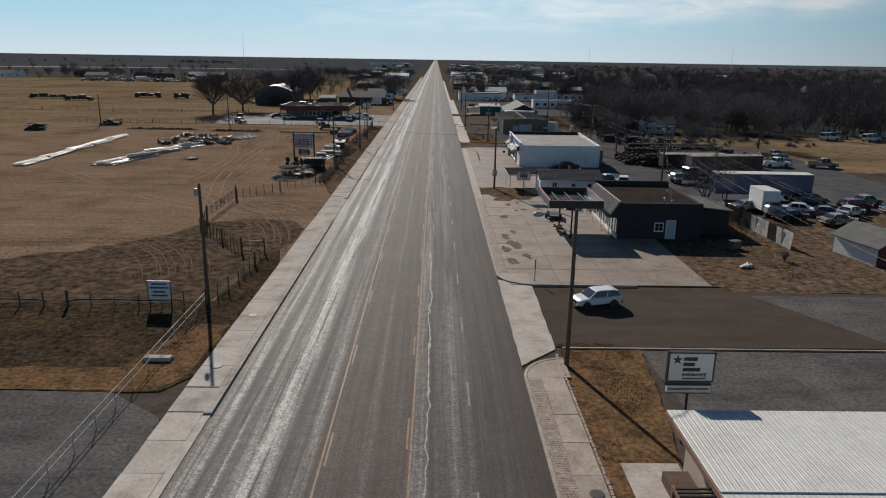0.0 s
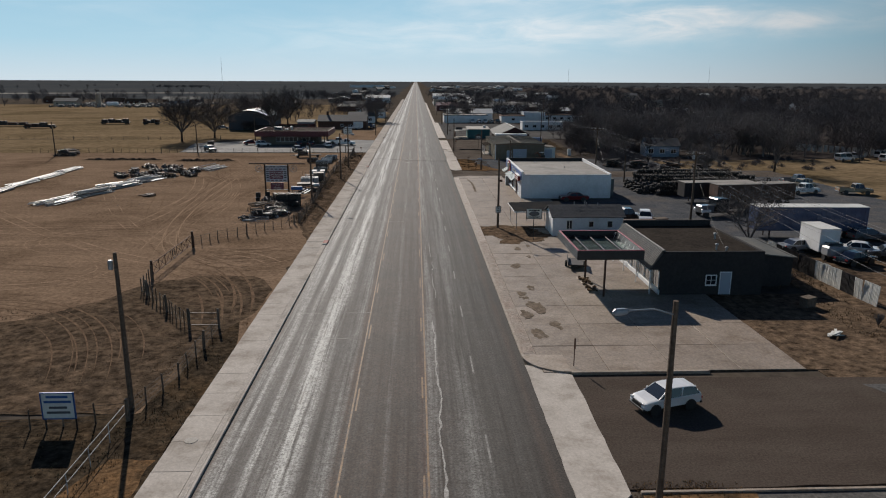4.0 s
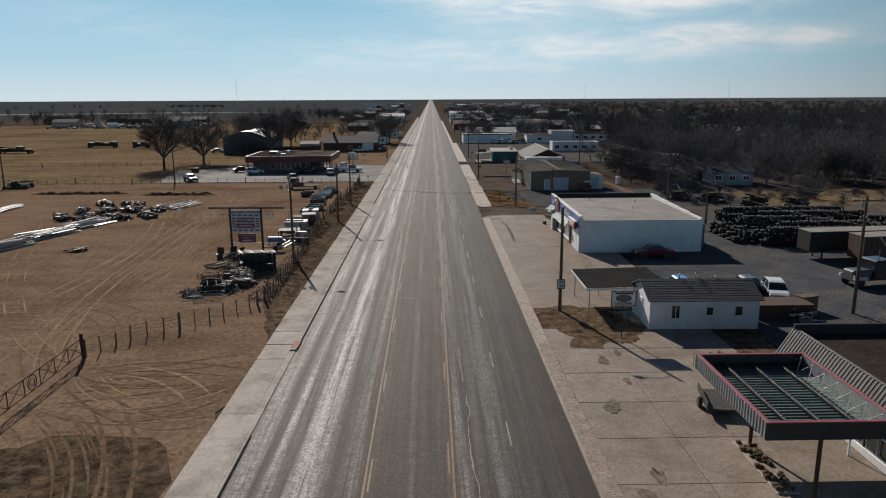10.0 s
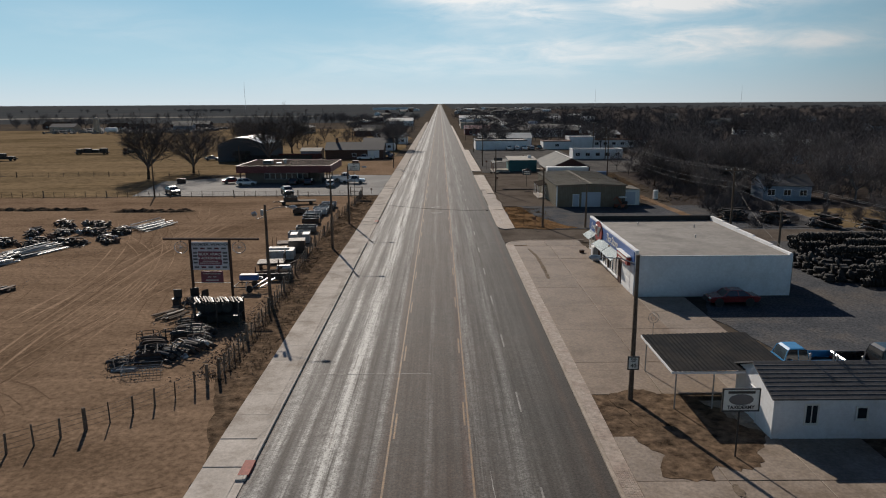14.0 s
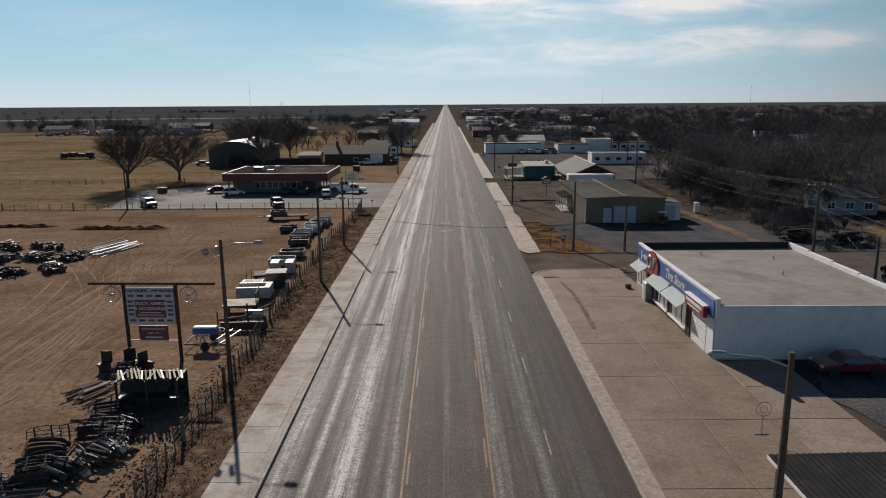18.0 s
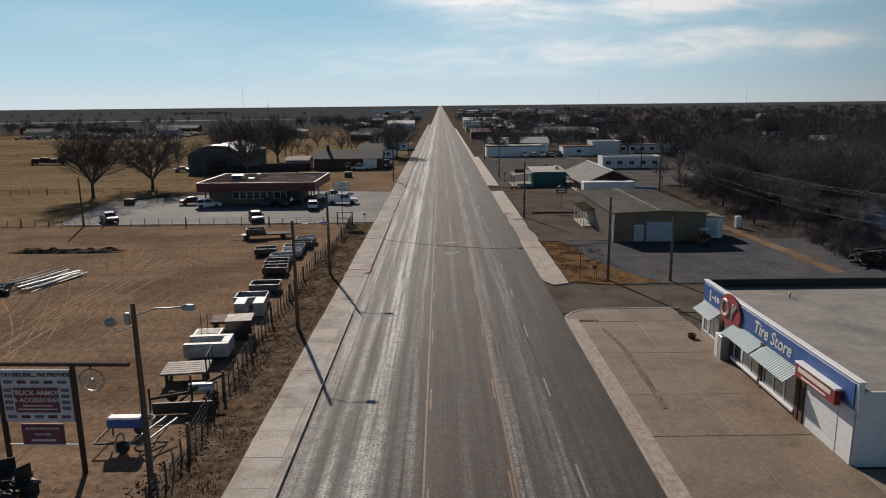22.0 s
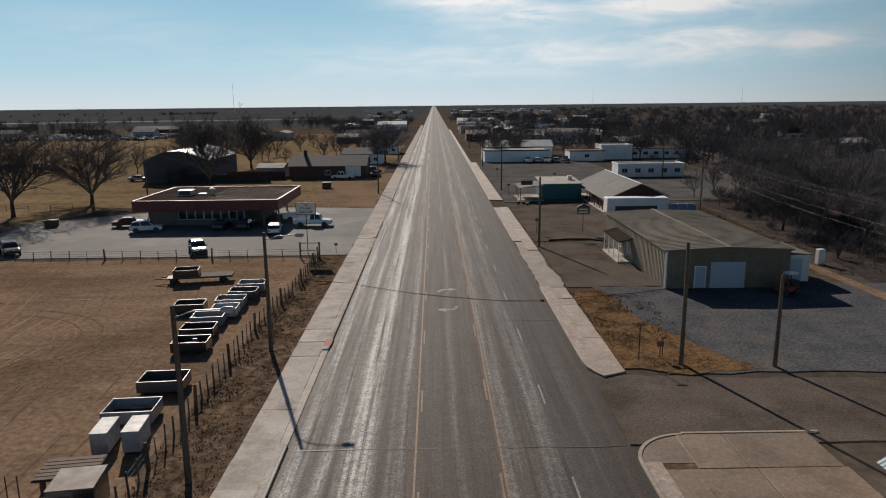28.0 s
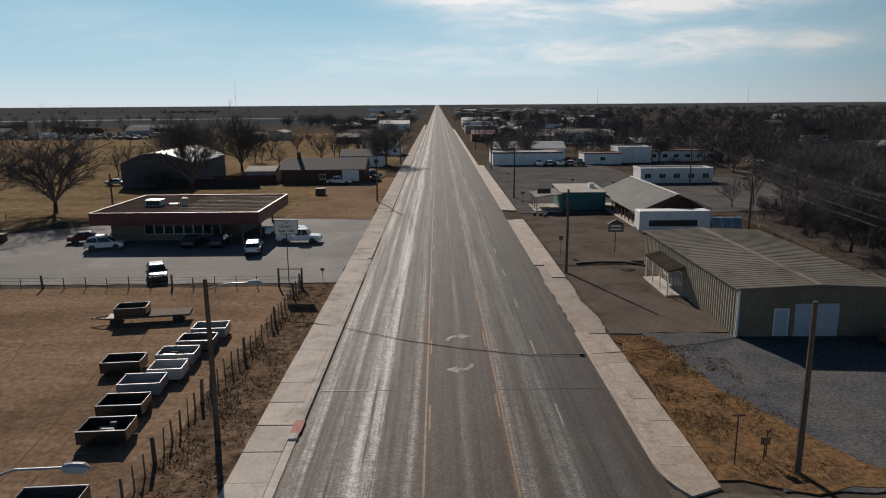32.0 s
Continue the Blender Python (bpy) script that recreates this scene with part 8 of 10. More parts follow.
    part("tank", Build().lathe([(0.1, -0.8), (0.35, -0.7), (0.35, 0.7), (0.1, 0.8)], (0.7, 1.6, 0.95), "x", 12), STEEL, s)
    part("post", Build().tube([(0.2, 1.2, 0), (0.2, 1.2, 2.0)], 0.08, 6).tube([(-2.2, 0.8, 0), (-2.2, 0.8, 1.4)], 0.07, 6), RUST, s)
    for px in (-1.2, 1.3):
        wl = part("wheel", RIM_MESH, None, s, loc=(px, 1.9, 0.34))
        part("tyre", TYRE_MESH, None, wl)
    s = thing("sprayer", "small trailer with a blue and white tank", "implement", -18.6, 127.5, 0, 0)
    part("tank", bx(-1.0, 0.9, -0.3, 0.3, 1.0, 1.5, 0.08), BLUE_PAINT, s)
    part("tank_top", bx(-0.95, 0.85, -0.28, 0.28, 1.5, 1.62, 0.05), WHITE_PAINT, s)
    part("frame", Build().tube([(-1.4, -1, 0.5), (1.8, -1, 0.5), (1.8, 1, 0.5), (-1.4, 1, 0.5), (-1.4, -1, 0.5)], 0.06, 6).tube([(-0.8, 0, 0.5), (-0.8, 0, 1.0)], 0.05, 6).tube([(0.7, 0, 0.5), (0.7, 0, 1.0)], 0.05, 6), DARK_IRON, s)
    part("rake", Build().tube([(0.5, -1.2, 0.5), (1.6, 1.4, 0.9)], 0.06, 6).tube([(1.2, -1.3, 0.5), (2.3, 1.2, 0.9)], 0.06, 6).ring(0.5, 0.05, (0, -1.0, 0.55), "x", 14).ring(0.5, 0.05, (0.5, 1.2, 0.9), "z", 14), STEEL, s)
    for sy in (-1, 1):
        wl = part("wheel", RIM_MESH, None, s, loc=(0.2, sy * 1.1, 0.34))
        part("tyre", TYRE_MESH, None, wl)


lot_machines()


def yard_trailer():
    t = thing("utility_trailer", "white enclosed box trailer beside the brick house", "trailer", -21.2, 289.5, 0, 0)
    bd = part("box", bx(-1.9, 1.9, -1.2, 1.2, 0.5, 3.0, 0.06), CAR_WHITE, t)
    part("side_door", bx(-0.9, 0.1, -1.24, -1.2, 0.6, 2.5, 0.01), SIGN_WHITE, bd)
    part("tongue", Build().tube([(1.9, 0, 0.5), (3.1, 0, 0.45)], 0.06, 6), DARK_IRON, t)
    part("jack", Build().tube([(2.9, 0, -0.05), (2.9, 0, 0.7)], 0.04, 6), DARK_IRON, t)
    for s in (-1, 1):
        wl = part("wheel", RIM_MESH, None, t, loc=(-0.2, s * 1.15, 0.34))
        part("tyre", TYRE_MESH, None, wl)


yard_trailer()


def drive_crate():
    t = thing("wooden_crate", "small brown wooden crate beside the cafe drive", "crate", -60.2, 222.5, 0, 12)
    part("box", bx(-0.9, 0.9, -0.6, 0.6, -0.02, 1.0, 0.04), RUST, t)
    part("lid", bx(-0.95, 0.95, -0.65, 0.65, 1.0, 1.08, 0.02), DARK_IRON, t)


drive_crate()

# ---- poles, wires, signs ----
def utility_pole(x, y, h, label, lamp=None, arm=False, box=False, meter=False):
    t = thing("utility_pole", label, "utility pole", x, y, 0, 0, "utility poles")
    part("pole", Build().tube([(0, 0, -0.3), (0.02, 0, h * 0.5), (0, 0.02, h)], [0.17, 0.14, 0.11], 9), WOOD_POLE, t)
    if lamp is not None:
        a = Vector((math.cos(radians(lamp)), math.sin(radians(lamp)), 0))
        am = part("lamp_arm", Build().tube([(0, 0, h - 0.6), a * 1.0 + Vector((0, 0, h - 0.25)), a * 2.3 + Vector((0, 0, h - 0.2))], 0.035, 6), STEEL, t)
        q = Build().lathe([(0.03, 0), (0.12, 0.08), (0.16, 0.3), (0.15, 0.6), (0.05, 0.72)], (0, 0, 0), "x", 10)
        q.move(Matrix.Translation(a * 2.2 + Vector((0, 0, h - 0.22))) @ Matrix.Rotation(radians(lamp), 4, "Z"))
        part("lamp_head", q, CAR_SILVER, am, "pale cobra-head street light")
    if arm:
        ca = part("cross_arm", bx(-1.2, 1.2, -0.06, 0.06, h - 0.45, h - 0.32), WOOD_POLE, t)
        for px in (-1.1, -0.45, 0.45, 1.1):
            part("insulator", Build().lathe([(0.03, 0), (0.06, 0.05), (0.05, 0.12), (0.02, 0.16)], (px, 0, h - 0.32), "z", 8), SIGN_WHITE, ca)
        part("brace", Build().tube([(-0.8, 0.05, h - 0.42), (0, 0.12, h - 1.1), (0.8, 0.05, h - 0.42)], 0.02, 5), STEEL, t)
    if box:
        part("transformer", Build().lathe([(0.13, 0), (0.15, 0.04), (0.15, 0.5), (0.08, 0.56)], (-0.3, 0, h - 1.0), "z", 12), STEEL, t)
    if meter:
        part("meter_box", bx(-0.14, 0.14, -0.24, -0.12, 1.4, 1.9, 0.02), STEEL, t)
    return t


utility_pole(12.25, 36.25, 10.7, "weathered wooden pole with a street light by the corner", lamp=195)
utility_pole(12.6, 100.5, 9.4, "wooden pole with a street light and speed sign", lamp=170)
utility_pole(16.0, 162.0, 8.7, "plain weathered wooden pole on the corner", )
utility_pole(22.3, 161.4, 6.5, "short plain wooden pole beside the cross street")
utility_pole(12.15, 202.8, 8.9, "slim dark wooden pole by the apron")
utility_pole(13.0, 261.7, 9.2, "slim wooden pole along the sidewalk", lamp=180)
utility_pole(13.0, 318, 9.2, "slim wooden pole along the sidewalk", lamp=180)
utility_pole(13.2, 400, 9.2, "slim wooden pole along the sidewalk", lamp=180)
utility_pole(-15.6, 48.9, 9.7, "wooden pole with a transformer box by the fence", box=True)
utility_pole(-15.5, 123.0, 9.3, "wooden pole with flood light, transformer and street light", lamp=0, box=True)
utility_pole(-13.3, 147.5, 9.0, "wooden pole with a street light over the verge", lamp=0)
utility_pole(-13.5, 166.0, 9.0, "wooden pole with a street light over the verge", lamp=0)
utility_pole(-12.6, 258.0, 9.2, "wooden pole with a street light by the sidewalk", lamp=0)
utility_pole(-12.6, 340.0, 9.2, "wooden pole with a street light by the sidewalk", lamp=0)
utility_pole(-56.9, 198.6, 7.5, "lone wooden pole in the dirt lot")
utility_pole(-90.0, 190.0, 8.5, "lone wooden pole at the edge of the pasture")
utility_pole(-49.0, 232.0, 8.0, "wooden pole behind the cafe")
REAR = [(31.0, 14.0), (38.2, 99.0), (37.1, 145.2), (39.6, 221.0), (53.0, 280.0), (60.0, 330.0)]
for x, y in REAR:
    utility_pole(x, y, 10.4, "tall power pole with a cross-arm behind the shops", arm=True, box=y == 99.0)
utility_pole(42.3, 143.0, 5.2, "short dark post beside the tyre rows")
FLOOD = thing("flood_light", "grey flood lamp fixed to the lot pole", "lamp", -15.5, 123.0)
part("bracket", Build().tube([(-0.1, 0, 8.2), (-0.7, -0.2, 8.0), (-1.0, -0.3, 8.4)], 0.03, 6), STEEL, FLOOD)
head = part("housing", bx(-0.22, 0.22, -0.14, 0.14, -0.2, 0.2, 0.05), STEEL, FLOOD)
head.matrix_basis = pose(-0.95, -0.3, 8.5, 35, -15, 0)


# pale colour paints the sun's glint along the wires
LINE_WIRE = surf("line_wire_glint", (0.32, 0.32, 0.33), (0.25, 0.25, 0.26), 1, 0.8, 5, 0.1, 0, spec=0.0)


def wire(a, b, sag, r=0.007):
    pts = [Vector(a).lerp(Vector(b), i / 14) - Vector((0, 0, sag * 4 * (i / 14) * (1 - i / 14))) for i in range(15)]
    return Build().tube(pts, r, 4, False)


def power_lines():
    t = thing("power_line", "sagging power wires along the rear poles", "power line", kind="")
    for (x0, y0), (x1, y1) in zip(REAR, REAR[1:]):
        for px in (-1.1, 0.45, 1.1):
            part("wire", wire((x0 + px, y0, 10.25), (x1 + px, y1, 10.25), 0.016 * (y1 - y0)), LINE_WIRE, t)
        part("wire", wire((x0, y0, 8.6), (x1, y1, 8.6), 0.019 * (y1 - y0), 0.01), LINE_WIRE, t)
        part("wire", wire((x0 + 0.1, y0, 7.9), (x1 + 0.1, y1, 7.9), 0.021 * (y1 - y0), 0.01), LINE_WIRE, t)
    t = thing("service_drop", "thin service wires to the shops", "power line")
    part("wire", wire((38.2, 99, 8.8), (31, 73, 4.1), 0.8), WIRE, t)
    part("wire", wire((38.2, 99, 8.8), (27, 97.7, 3.6), 0.5), WIRE, t)
    part("wire", wire((37.1, 145.2, 8.6), (34.2, 126, 4.3), 0.6), WIRE, t)
    part("wire", wire((39.6, 221, 8.6), (33.5, 205, 4.0), 0.6), WIRE, t)
    # black tube laid out as the shadow of an overhead wire
    c = thing("wire_shadow", "thin black line drawing a wire's shadow across the highway", "cable")
    part("cable", Build().tube([(-14, 186.5, 0.06), (-11.5, 185.6, 0.17), (-9.0, 184.6, 0.1), (-4, 181.6, 0.06), (0, 179.8, 0.07), (5, 178.2, 0.07), (9.2, 178.2, 0.1), (11.5, 178.4, 0.16), (18, 180.3, 0.05), (22, 181.9, 0.05)], 0.022, 5), WIRE, c)
    part("splice", bx(8.6, 8.95, 178.1, 178.25, 0.02, 0.16, 0.02), BLACK, c)


power_lines()


def signs():
    # insurance office sign
    t = thing("office_sign", "white insurance office sign on a dark post", "sign", 16.75, 26.85)
    t.matrix_basis = pose(16.75, 26.85, 0.52) @ Matrix.Scale(0.961, 4)
    part("post", Build().tube([(0, 0, -0.8), (0, 0, 4.9)], 0.08, 8), BLACK, t)
    bd = part("board", bx(-1.22, 1.22, -0.12, 0.12, 3.25, 4.9, 0.02), SIGN_WHITE, t)
    for a in ((-1.26, 1.26, 4.86, 4.94), (-1.26, 1.26, 3.2, 3.28), (-1.28, -1.2, 3.2, 4.94), (1.2, 1.28, 3.2, 4.94)):
        part("frame", bx(a[0], a[1], -0.14, 0.14, a[2], a[3]), BLACK, bd)
    for z, w in ((4.55, 0.75), (4.24, 0.62), (3.93, 0.95)):
        part("word_bar", bx(-0.45, -0.45 + w, -0.135, -0.12, z - 0.1, z + 0.1), BLACK, bd)
    star = [(math.cos(radians(90 + 36 * i)) * (0.3 if i % 2 == 0 else 0.12) - 0.78, math.sin(radians(90 + 36 * i)) * (0.3 if i % 2 == 0 else 0.12) + 4.5) for i in range(10)]
    part("star_mark", Build().extrude(star, "y", -0.135, -0.12), BLACK, bd)
    lettering("lettering", "INSURANCE", 0.24, BLACK, bd, (0.2, -0.135, 3.62), "-y", "", 0.004)
    part("word_bar", bx(-0.45, 0.85, -0.135, -0.12, 3.38, 3.44), BLACK, bd)
    b2 = part("name_strip", bx(-1.2, 1.2, -0.1, 0.1, 2.55, 2.98, 0.02), SIGN_WHITE, t)
    part("strip_frame", bx(-1.3, 1.2, -0.12, 0.12, 2.98, 3.12), BLACK, b2)
    part("strip_frame", bx(-1.24, 1.24, -0.11, 0.11, 2.5, 2.55), BLACK, b2)
    lettering("lettering", "COLLINGSWORTH COUNTY", 0.17, BLACK, b2, (0, -0.115, 2.77), "-y", "", 0.003)

    # lot billboard
    t = thing("billboard", "wooden-framed roadside billboard with wagon wheels", "billboard", -21.2, 124.5, 0, -2)
    t.matrix_basis = pose(-21.2, 124.5, 0, 0, 0, -2) @ Matrix.Diagonal((1, 1, 0.91, 1))
    for px in (-2.05, 1.75):
        part("post", Build().tube([(px, 0, -0.3), (px, 0, 6.3)], 0.14, 8), RUST, t)
    part("top_beam", Build().tube([(-4.6, 0, 6.4), (4.6, 0, 6.4)], 0.13, 8), RUST, t)
    # white board greyed to lavender: shade put into its colour
    bd = part("board", bx(-1.9, 1.6, -0.1, 0.05, 3.1, 6.1, 0.02), surf("shaded_billboard", (0.6, 0.58, 0.61), (0.52, 0.5, 0.53), 0.8, 0.8, 15, 0.12, 0.05, spec=0.1), t)
    lettering("lettering", "YOU DECIDE....WE PROVIDE", 0.29, BLACK, bd, (-0.15, -0.115, 5.83), "-y", "", 0.008)
    pn = part("panel", bx(-1.3, 0.95, -0.12, -0.1, 3.65, 5.1), FADED_RED, bd, "dark red advertising panel")
    lettering("lettering", "TRUCK ARMOR", 0.36, SIGN_WHITE, pn, (-0.17, -0.135, 4.8), "-y", "", 0.004)
    lettering("lettering", "& ACCESSORIES", 0.33, SIGN_WHITE, pn, (-0.17, -0.135, 4.38), "-y", "", 0.004)
    part("word_bar", bx(-0.9, 0.6, -0.13, -0.12, 4.02, 4.08), SIGN_WHITE, pn)
    part("word_bar", bx(-1.15, 0.8, -0.13, -0.12, 3.82, 3.88), SIGN_WHITE, pn)
    for i in range(5):
        for z in (5.42, 3.4):
            part("small_logo", bx(-1.75 + i * 0.68, -1.3 + i * 0.68, -0.112, -0.1, z - 0.09, z + 0.09), CAR_GREY if (i + int(z)) % 2 else DARK_RED, bd)
    for z in (4.95, 4.6, 4.25, 3.9):
        for px in (-1.8, 1.08):
            part("small_logo", bx(px, px + 0.42, -0.112, -0.1, z - 0.1, z + 0.1), CAR_GREY, bd)
    b2 = part("lower_board", bx(-1.2, 0.95, -0.08, 0.02, 1.75, 2.95, 0.02), FADED_RED, t, "dark red message board")
    for z, w, txt in ((2.68, 0.23, "EXPRESS IRRIGATION"), (2.34, 0.23, "PRAY FOR")):
        lettering("lettering", txt, 0.18, SIGN_WHITE, b2, (-0.12, -0.095, z), "-y")
    part("word_bar", bx(-0.75, 0.5, -0.09, -0.08, 1.93, 2.05), SIGN_WHITE, b2)
    part("rail", bx(-2.0, 1.7, -0.05, 0.0, 1.68, 1.74), SIGN_WHITE, t)
    for px in (-2.95, 2.65):
        wh = part("wagon_wheel", Build().ring(0.62, 0.035, (px, 0, 5.5), "y", 24, 5), STEEL, t, "old iron wagon wheel")
        part("hub", Build().lathe([(0.1, -0.08), (0.1, 0.08)], (px, 0, 5.5), "y", 8), STEEL, wh)
        for i in range(12):
            a = 2 * math.pi * i / 12
            part("spoke", Build().tube([(px, 0, 5.5), (px + 0.62 * math.cos(a), 0, 5.5 + 0.62 * math.sin(a))], 0.018, 4), STEEL, wh)
        part("hanger", bx(px - 0.03, px + 0.03, -0.03, 0.03, 6.12, 6.4), RUST, wh)

    def board(name, label, x, y, w, h, z, posts, mat=SIGN_WHITE, lines=(), frame=None, rz=0, post_mat=BLACK):
        s = thing(name, label, "sign", x, y, 0, rz)
        for px in posts:
            part("post", Build().tube([(px, 0.06, -0.2), (px, 0.06, z + h * 0.9)], 0.05, 7), post_mat, s)
        q = part("board", bx(-w / 2, w / 2, -0.06, 0.0, z, z + h, 0.015), mat, s)
        if frame:
            for a in ((-w / 2 - 0.04, w / 2 + 0.04, z + h, z + h + 0.06), (-w / 2 - 0.04, w / 2 + 0.04, z - 0.06, z), (-w / 2 - 0.06, -w / 2, z - 0.06, z + h + 0.06), (w / 2, w / 2 + 0.06, z - 0.06, z + h + 0.06)):
                part("frame", bx(a[0], a[1], -0.08, 0.02, a[2], a[3]), frame, q)
        for txt, size, zz, m in lines:
            if txt:
                lettering("lettering", txt, size, m, q, (0, -0.075, zz), "-y", "", 0.004)
            else:
                part("word_bar", bx(-size / 2, size / 2, -0.072, -0.06, zz - 0.07, zz + 0.07), m, q)
        return s, q

    s, q = board("taxidermy_sign", "white framed shop sign with an oval emblem", 16.2, 93.2, 1.85, 1.15, 2.75, (0,), SIGN_WHITE, (("", 1.4, 3.75, BLACK), ("TAXIDERMY", 0.26, 2.92, BLACK)), BLACK)
    ov = Build().lathe([(0.4, 0), (0.4, 0.02)], (0, 0, 0), "y", 20)
    ov.v = [(x * 1.6, y - 0.085, 3.35 + z * 0.75) for x, y, z in ov.v]
    part("emblem", ov, CAR_GREY, q)
    board("lot_sign", "small blue and white company sign by the fence", -18.5, 46.3, 1.75, 1.5, 0.75, (-0.85, 0.85), SIGN_WHITE, (("", 1.2, 2.05, BLUE_PAINT), ("", 1.5, 1.75, BLUE_PAINT), ("", 1.0, 1.4, CAR_GREY), ("", 1.3, 1.1, CAR_GREY)), BLUE_PAINT)
    board("cafe_sign", "white cafe sign on a tall dark post", -16.8, 200.2, 2.3, 1.35, 4.95, (0,), SIGN_WHITE, (("The", 0.3, 6.08, BLACK), ("Chattin'", 0.42, 5.7, BLACK), ("Spot Cafe", 0.4, 5.25, BLACK)), BLACK)
    s, q = board("store_sign", "house-shaped dark sign board on a post before the barn", 19.8, 212.5, 1.7, 0.9, 2.6, (0,), CAR_GREY, (("", 1.1, 3.25, SIGN_WHITE), ("", 1.3, 2.85, SIGN_WHITE)), BLACK)
    part("gable", Build().extrude([(-1.05, 3.5), (1.05, 3.5), (0, 4.05)], "y", -0.1, 0.03), BLACK, q)
    s, q = board("speed_sign", "white speed limit sign fixed to the pole", 12.6, 100.3, 0.6, 0.76, 2.2, (), SIGN_WHITE, (("SPEED", 0.13, 2.85, BLACK), ("LIMIT", 0.13, 2.71, BLACK), ("40", 0.36, 2.42, BLACK)), BLACK)
    part("bracket", bx(-0.1, 0.1, 0.0, 0.12, 2.3, 2.36), STEEL, s)
    part("bracket", bx(-0.1, 0.1, 0.0, 0.12, 2.8, 2.86), STEEL, s)

    def small_post(x, y, h, label, w=0.5, hh=0.2, rz=0):
        s = thing("post_sign", label, "sign", x, y, 0, rz)
        part("post", Build().tube([(0, 0, -0.2), (0, 0, h)], 0.035, 6), RUST, s)
        part("plate", bx(-w / 2, w / 2, -0.05, -0.03, h - hh, h), BROWN_TRIM, s)

    small_post(13.3, 162.9, 2.7, "thin rusty post with a narrow plate", 0.7, 0.12)
    small_post(14.9, 163.2, 1.3, "short post with a brown plate", 0.5, 0.4)
    small_post(15.2, 163.6, 1.5, "short leaning post with a plate", 0.25, 0.15)
    small_post(12.6, 54.3, 2.1, "thin dark street sign post on the corner", 0.12, 0.8)
    small_post(-13.4, 200.8, 1.2, "short post with a small plate", 0.4, 0.3)
    small_post(13.2, 212, 2.2, "short sign post along the sidewalk", 0.5, 0.5)
    for x, y in ((13.5, 252), (20.5, 262), (26, 272), (33, 266), (14.2, 285)):
        small_post(x, y, 2.4, "lamp-like sign post on the motel lot", 0.6, 0.35)
    d = thing("ring_sign", "thin wire ring emblem on a post", "sign", 17.6, 112.4)
    part("ring", Build().ring(0.42, 0.02, (0, 0, 1.6), "y", 20, 4).ring(0.2, 0.015, (0, 0, 1.6), "y", 14, 4), STEEL, d)
    part("post", Build().tube([(0, 0, -0.05), (0, 0, 1.2)], 0.025, 6).tube([(-0.4, 0, 0.08), (0.4, 0, 0.08)], 0.03, 5), STEEL, d)


signs()


# ---- fences and gates ----
def wire_fence(label, pts, step, h=1.25, thick=0.075, wires=4, lean=0.06, post_mat=None, big=6):
    t = thing("wire_fence", label, "fence")
    posts = []
    rng = random.Random(int(pts[0][1] * 10))
    k = 0
    for (x0, y0), (x1, y1) in zip(pts, pts[1:]):
        n = max(1, round(math.hypot(x1 - x0, y1 - y0) / step))
        for i in range(n):
            posts.append((x0 + (x1 - x0) * i / n, y0 + (y1 - y0) * i / n))
    posts.append(pts[-1])
    for x, y in posts:
        r = thick * (1.7 if k % big == 0 else rng.uniform(0.5, 1.0))
        hh = h * (1.12 if k % big == 0 else rng.uniform(0.85, 1.05))
        part("post", Build().tube([(x, y, -0.2), (x + rng.uniform(-lean, lean), y + rng.uniform(-lean, lean), hh)], [r, r * 0.85], 6), post_mat or POST_WOOD, t)
        k += 1
    for wz in range(wires):
        z = h * (wz + 0.7) / (wires + 0.2)
        part("wire", Build().tube([(x, y, z + rng.uniform(-0.02, 0.02)) for x, y in posts], 0.012, 3, False), WIRE, t)
    return t


wire_fence("barbed wire fence on dark wooden posts round the lot entrance", [(-60, 46.6), (-45, 46.5), (-20.3, 46.4), (-15.2, 47.3), (-14.2, 53.2), (-14.1, 58.5), (-14.07, 62.6)], 1.9)
wire_fence("barbed wire fence curving to the gate", [(-16.5, 62.7), (-18.3, 65.0), (-20.2, 67.6), (-22.6, 70.8), (-24.0, 72.7), (-24.5, 76.6)], 0.9, 1.35)
wire_fence("barbed wire fence behind the driveway", [(-24.7, 90.5), (-22.9, 94.2), (-19, 97.9), (-15.6, 102.6), (-14.6, 104.5)], 1.35)
wire_fence("leaning wire fence along the weedy verge", [(-14.6, 104.5), (-14.8, 122), (-15.4, 133), (-15.8, 150), (-16.0, 171), (-15.0, 185), (-15.0, 197.6)], 1.25, 1.3)
wire_fence("wire fence between the lot and the cafe", [(-15.2, 198), (-30, 197.9), (-60, 198.2), (-100, 198)], 2.1, 1.2)
wire_fence("wire fence along the far pasture", [(-62, 240), (-100, 238), (-180, 236)], 4, 1.2)


RAIL_PIPE = surf("weathered_pipe", (0.5, 0.5, 0.5), (0.38, 0.375, 0.37), 3, 0.7, 30, 0.2, 0.1, spec=0.2)


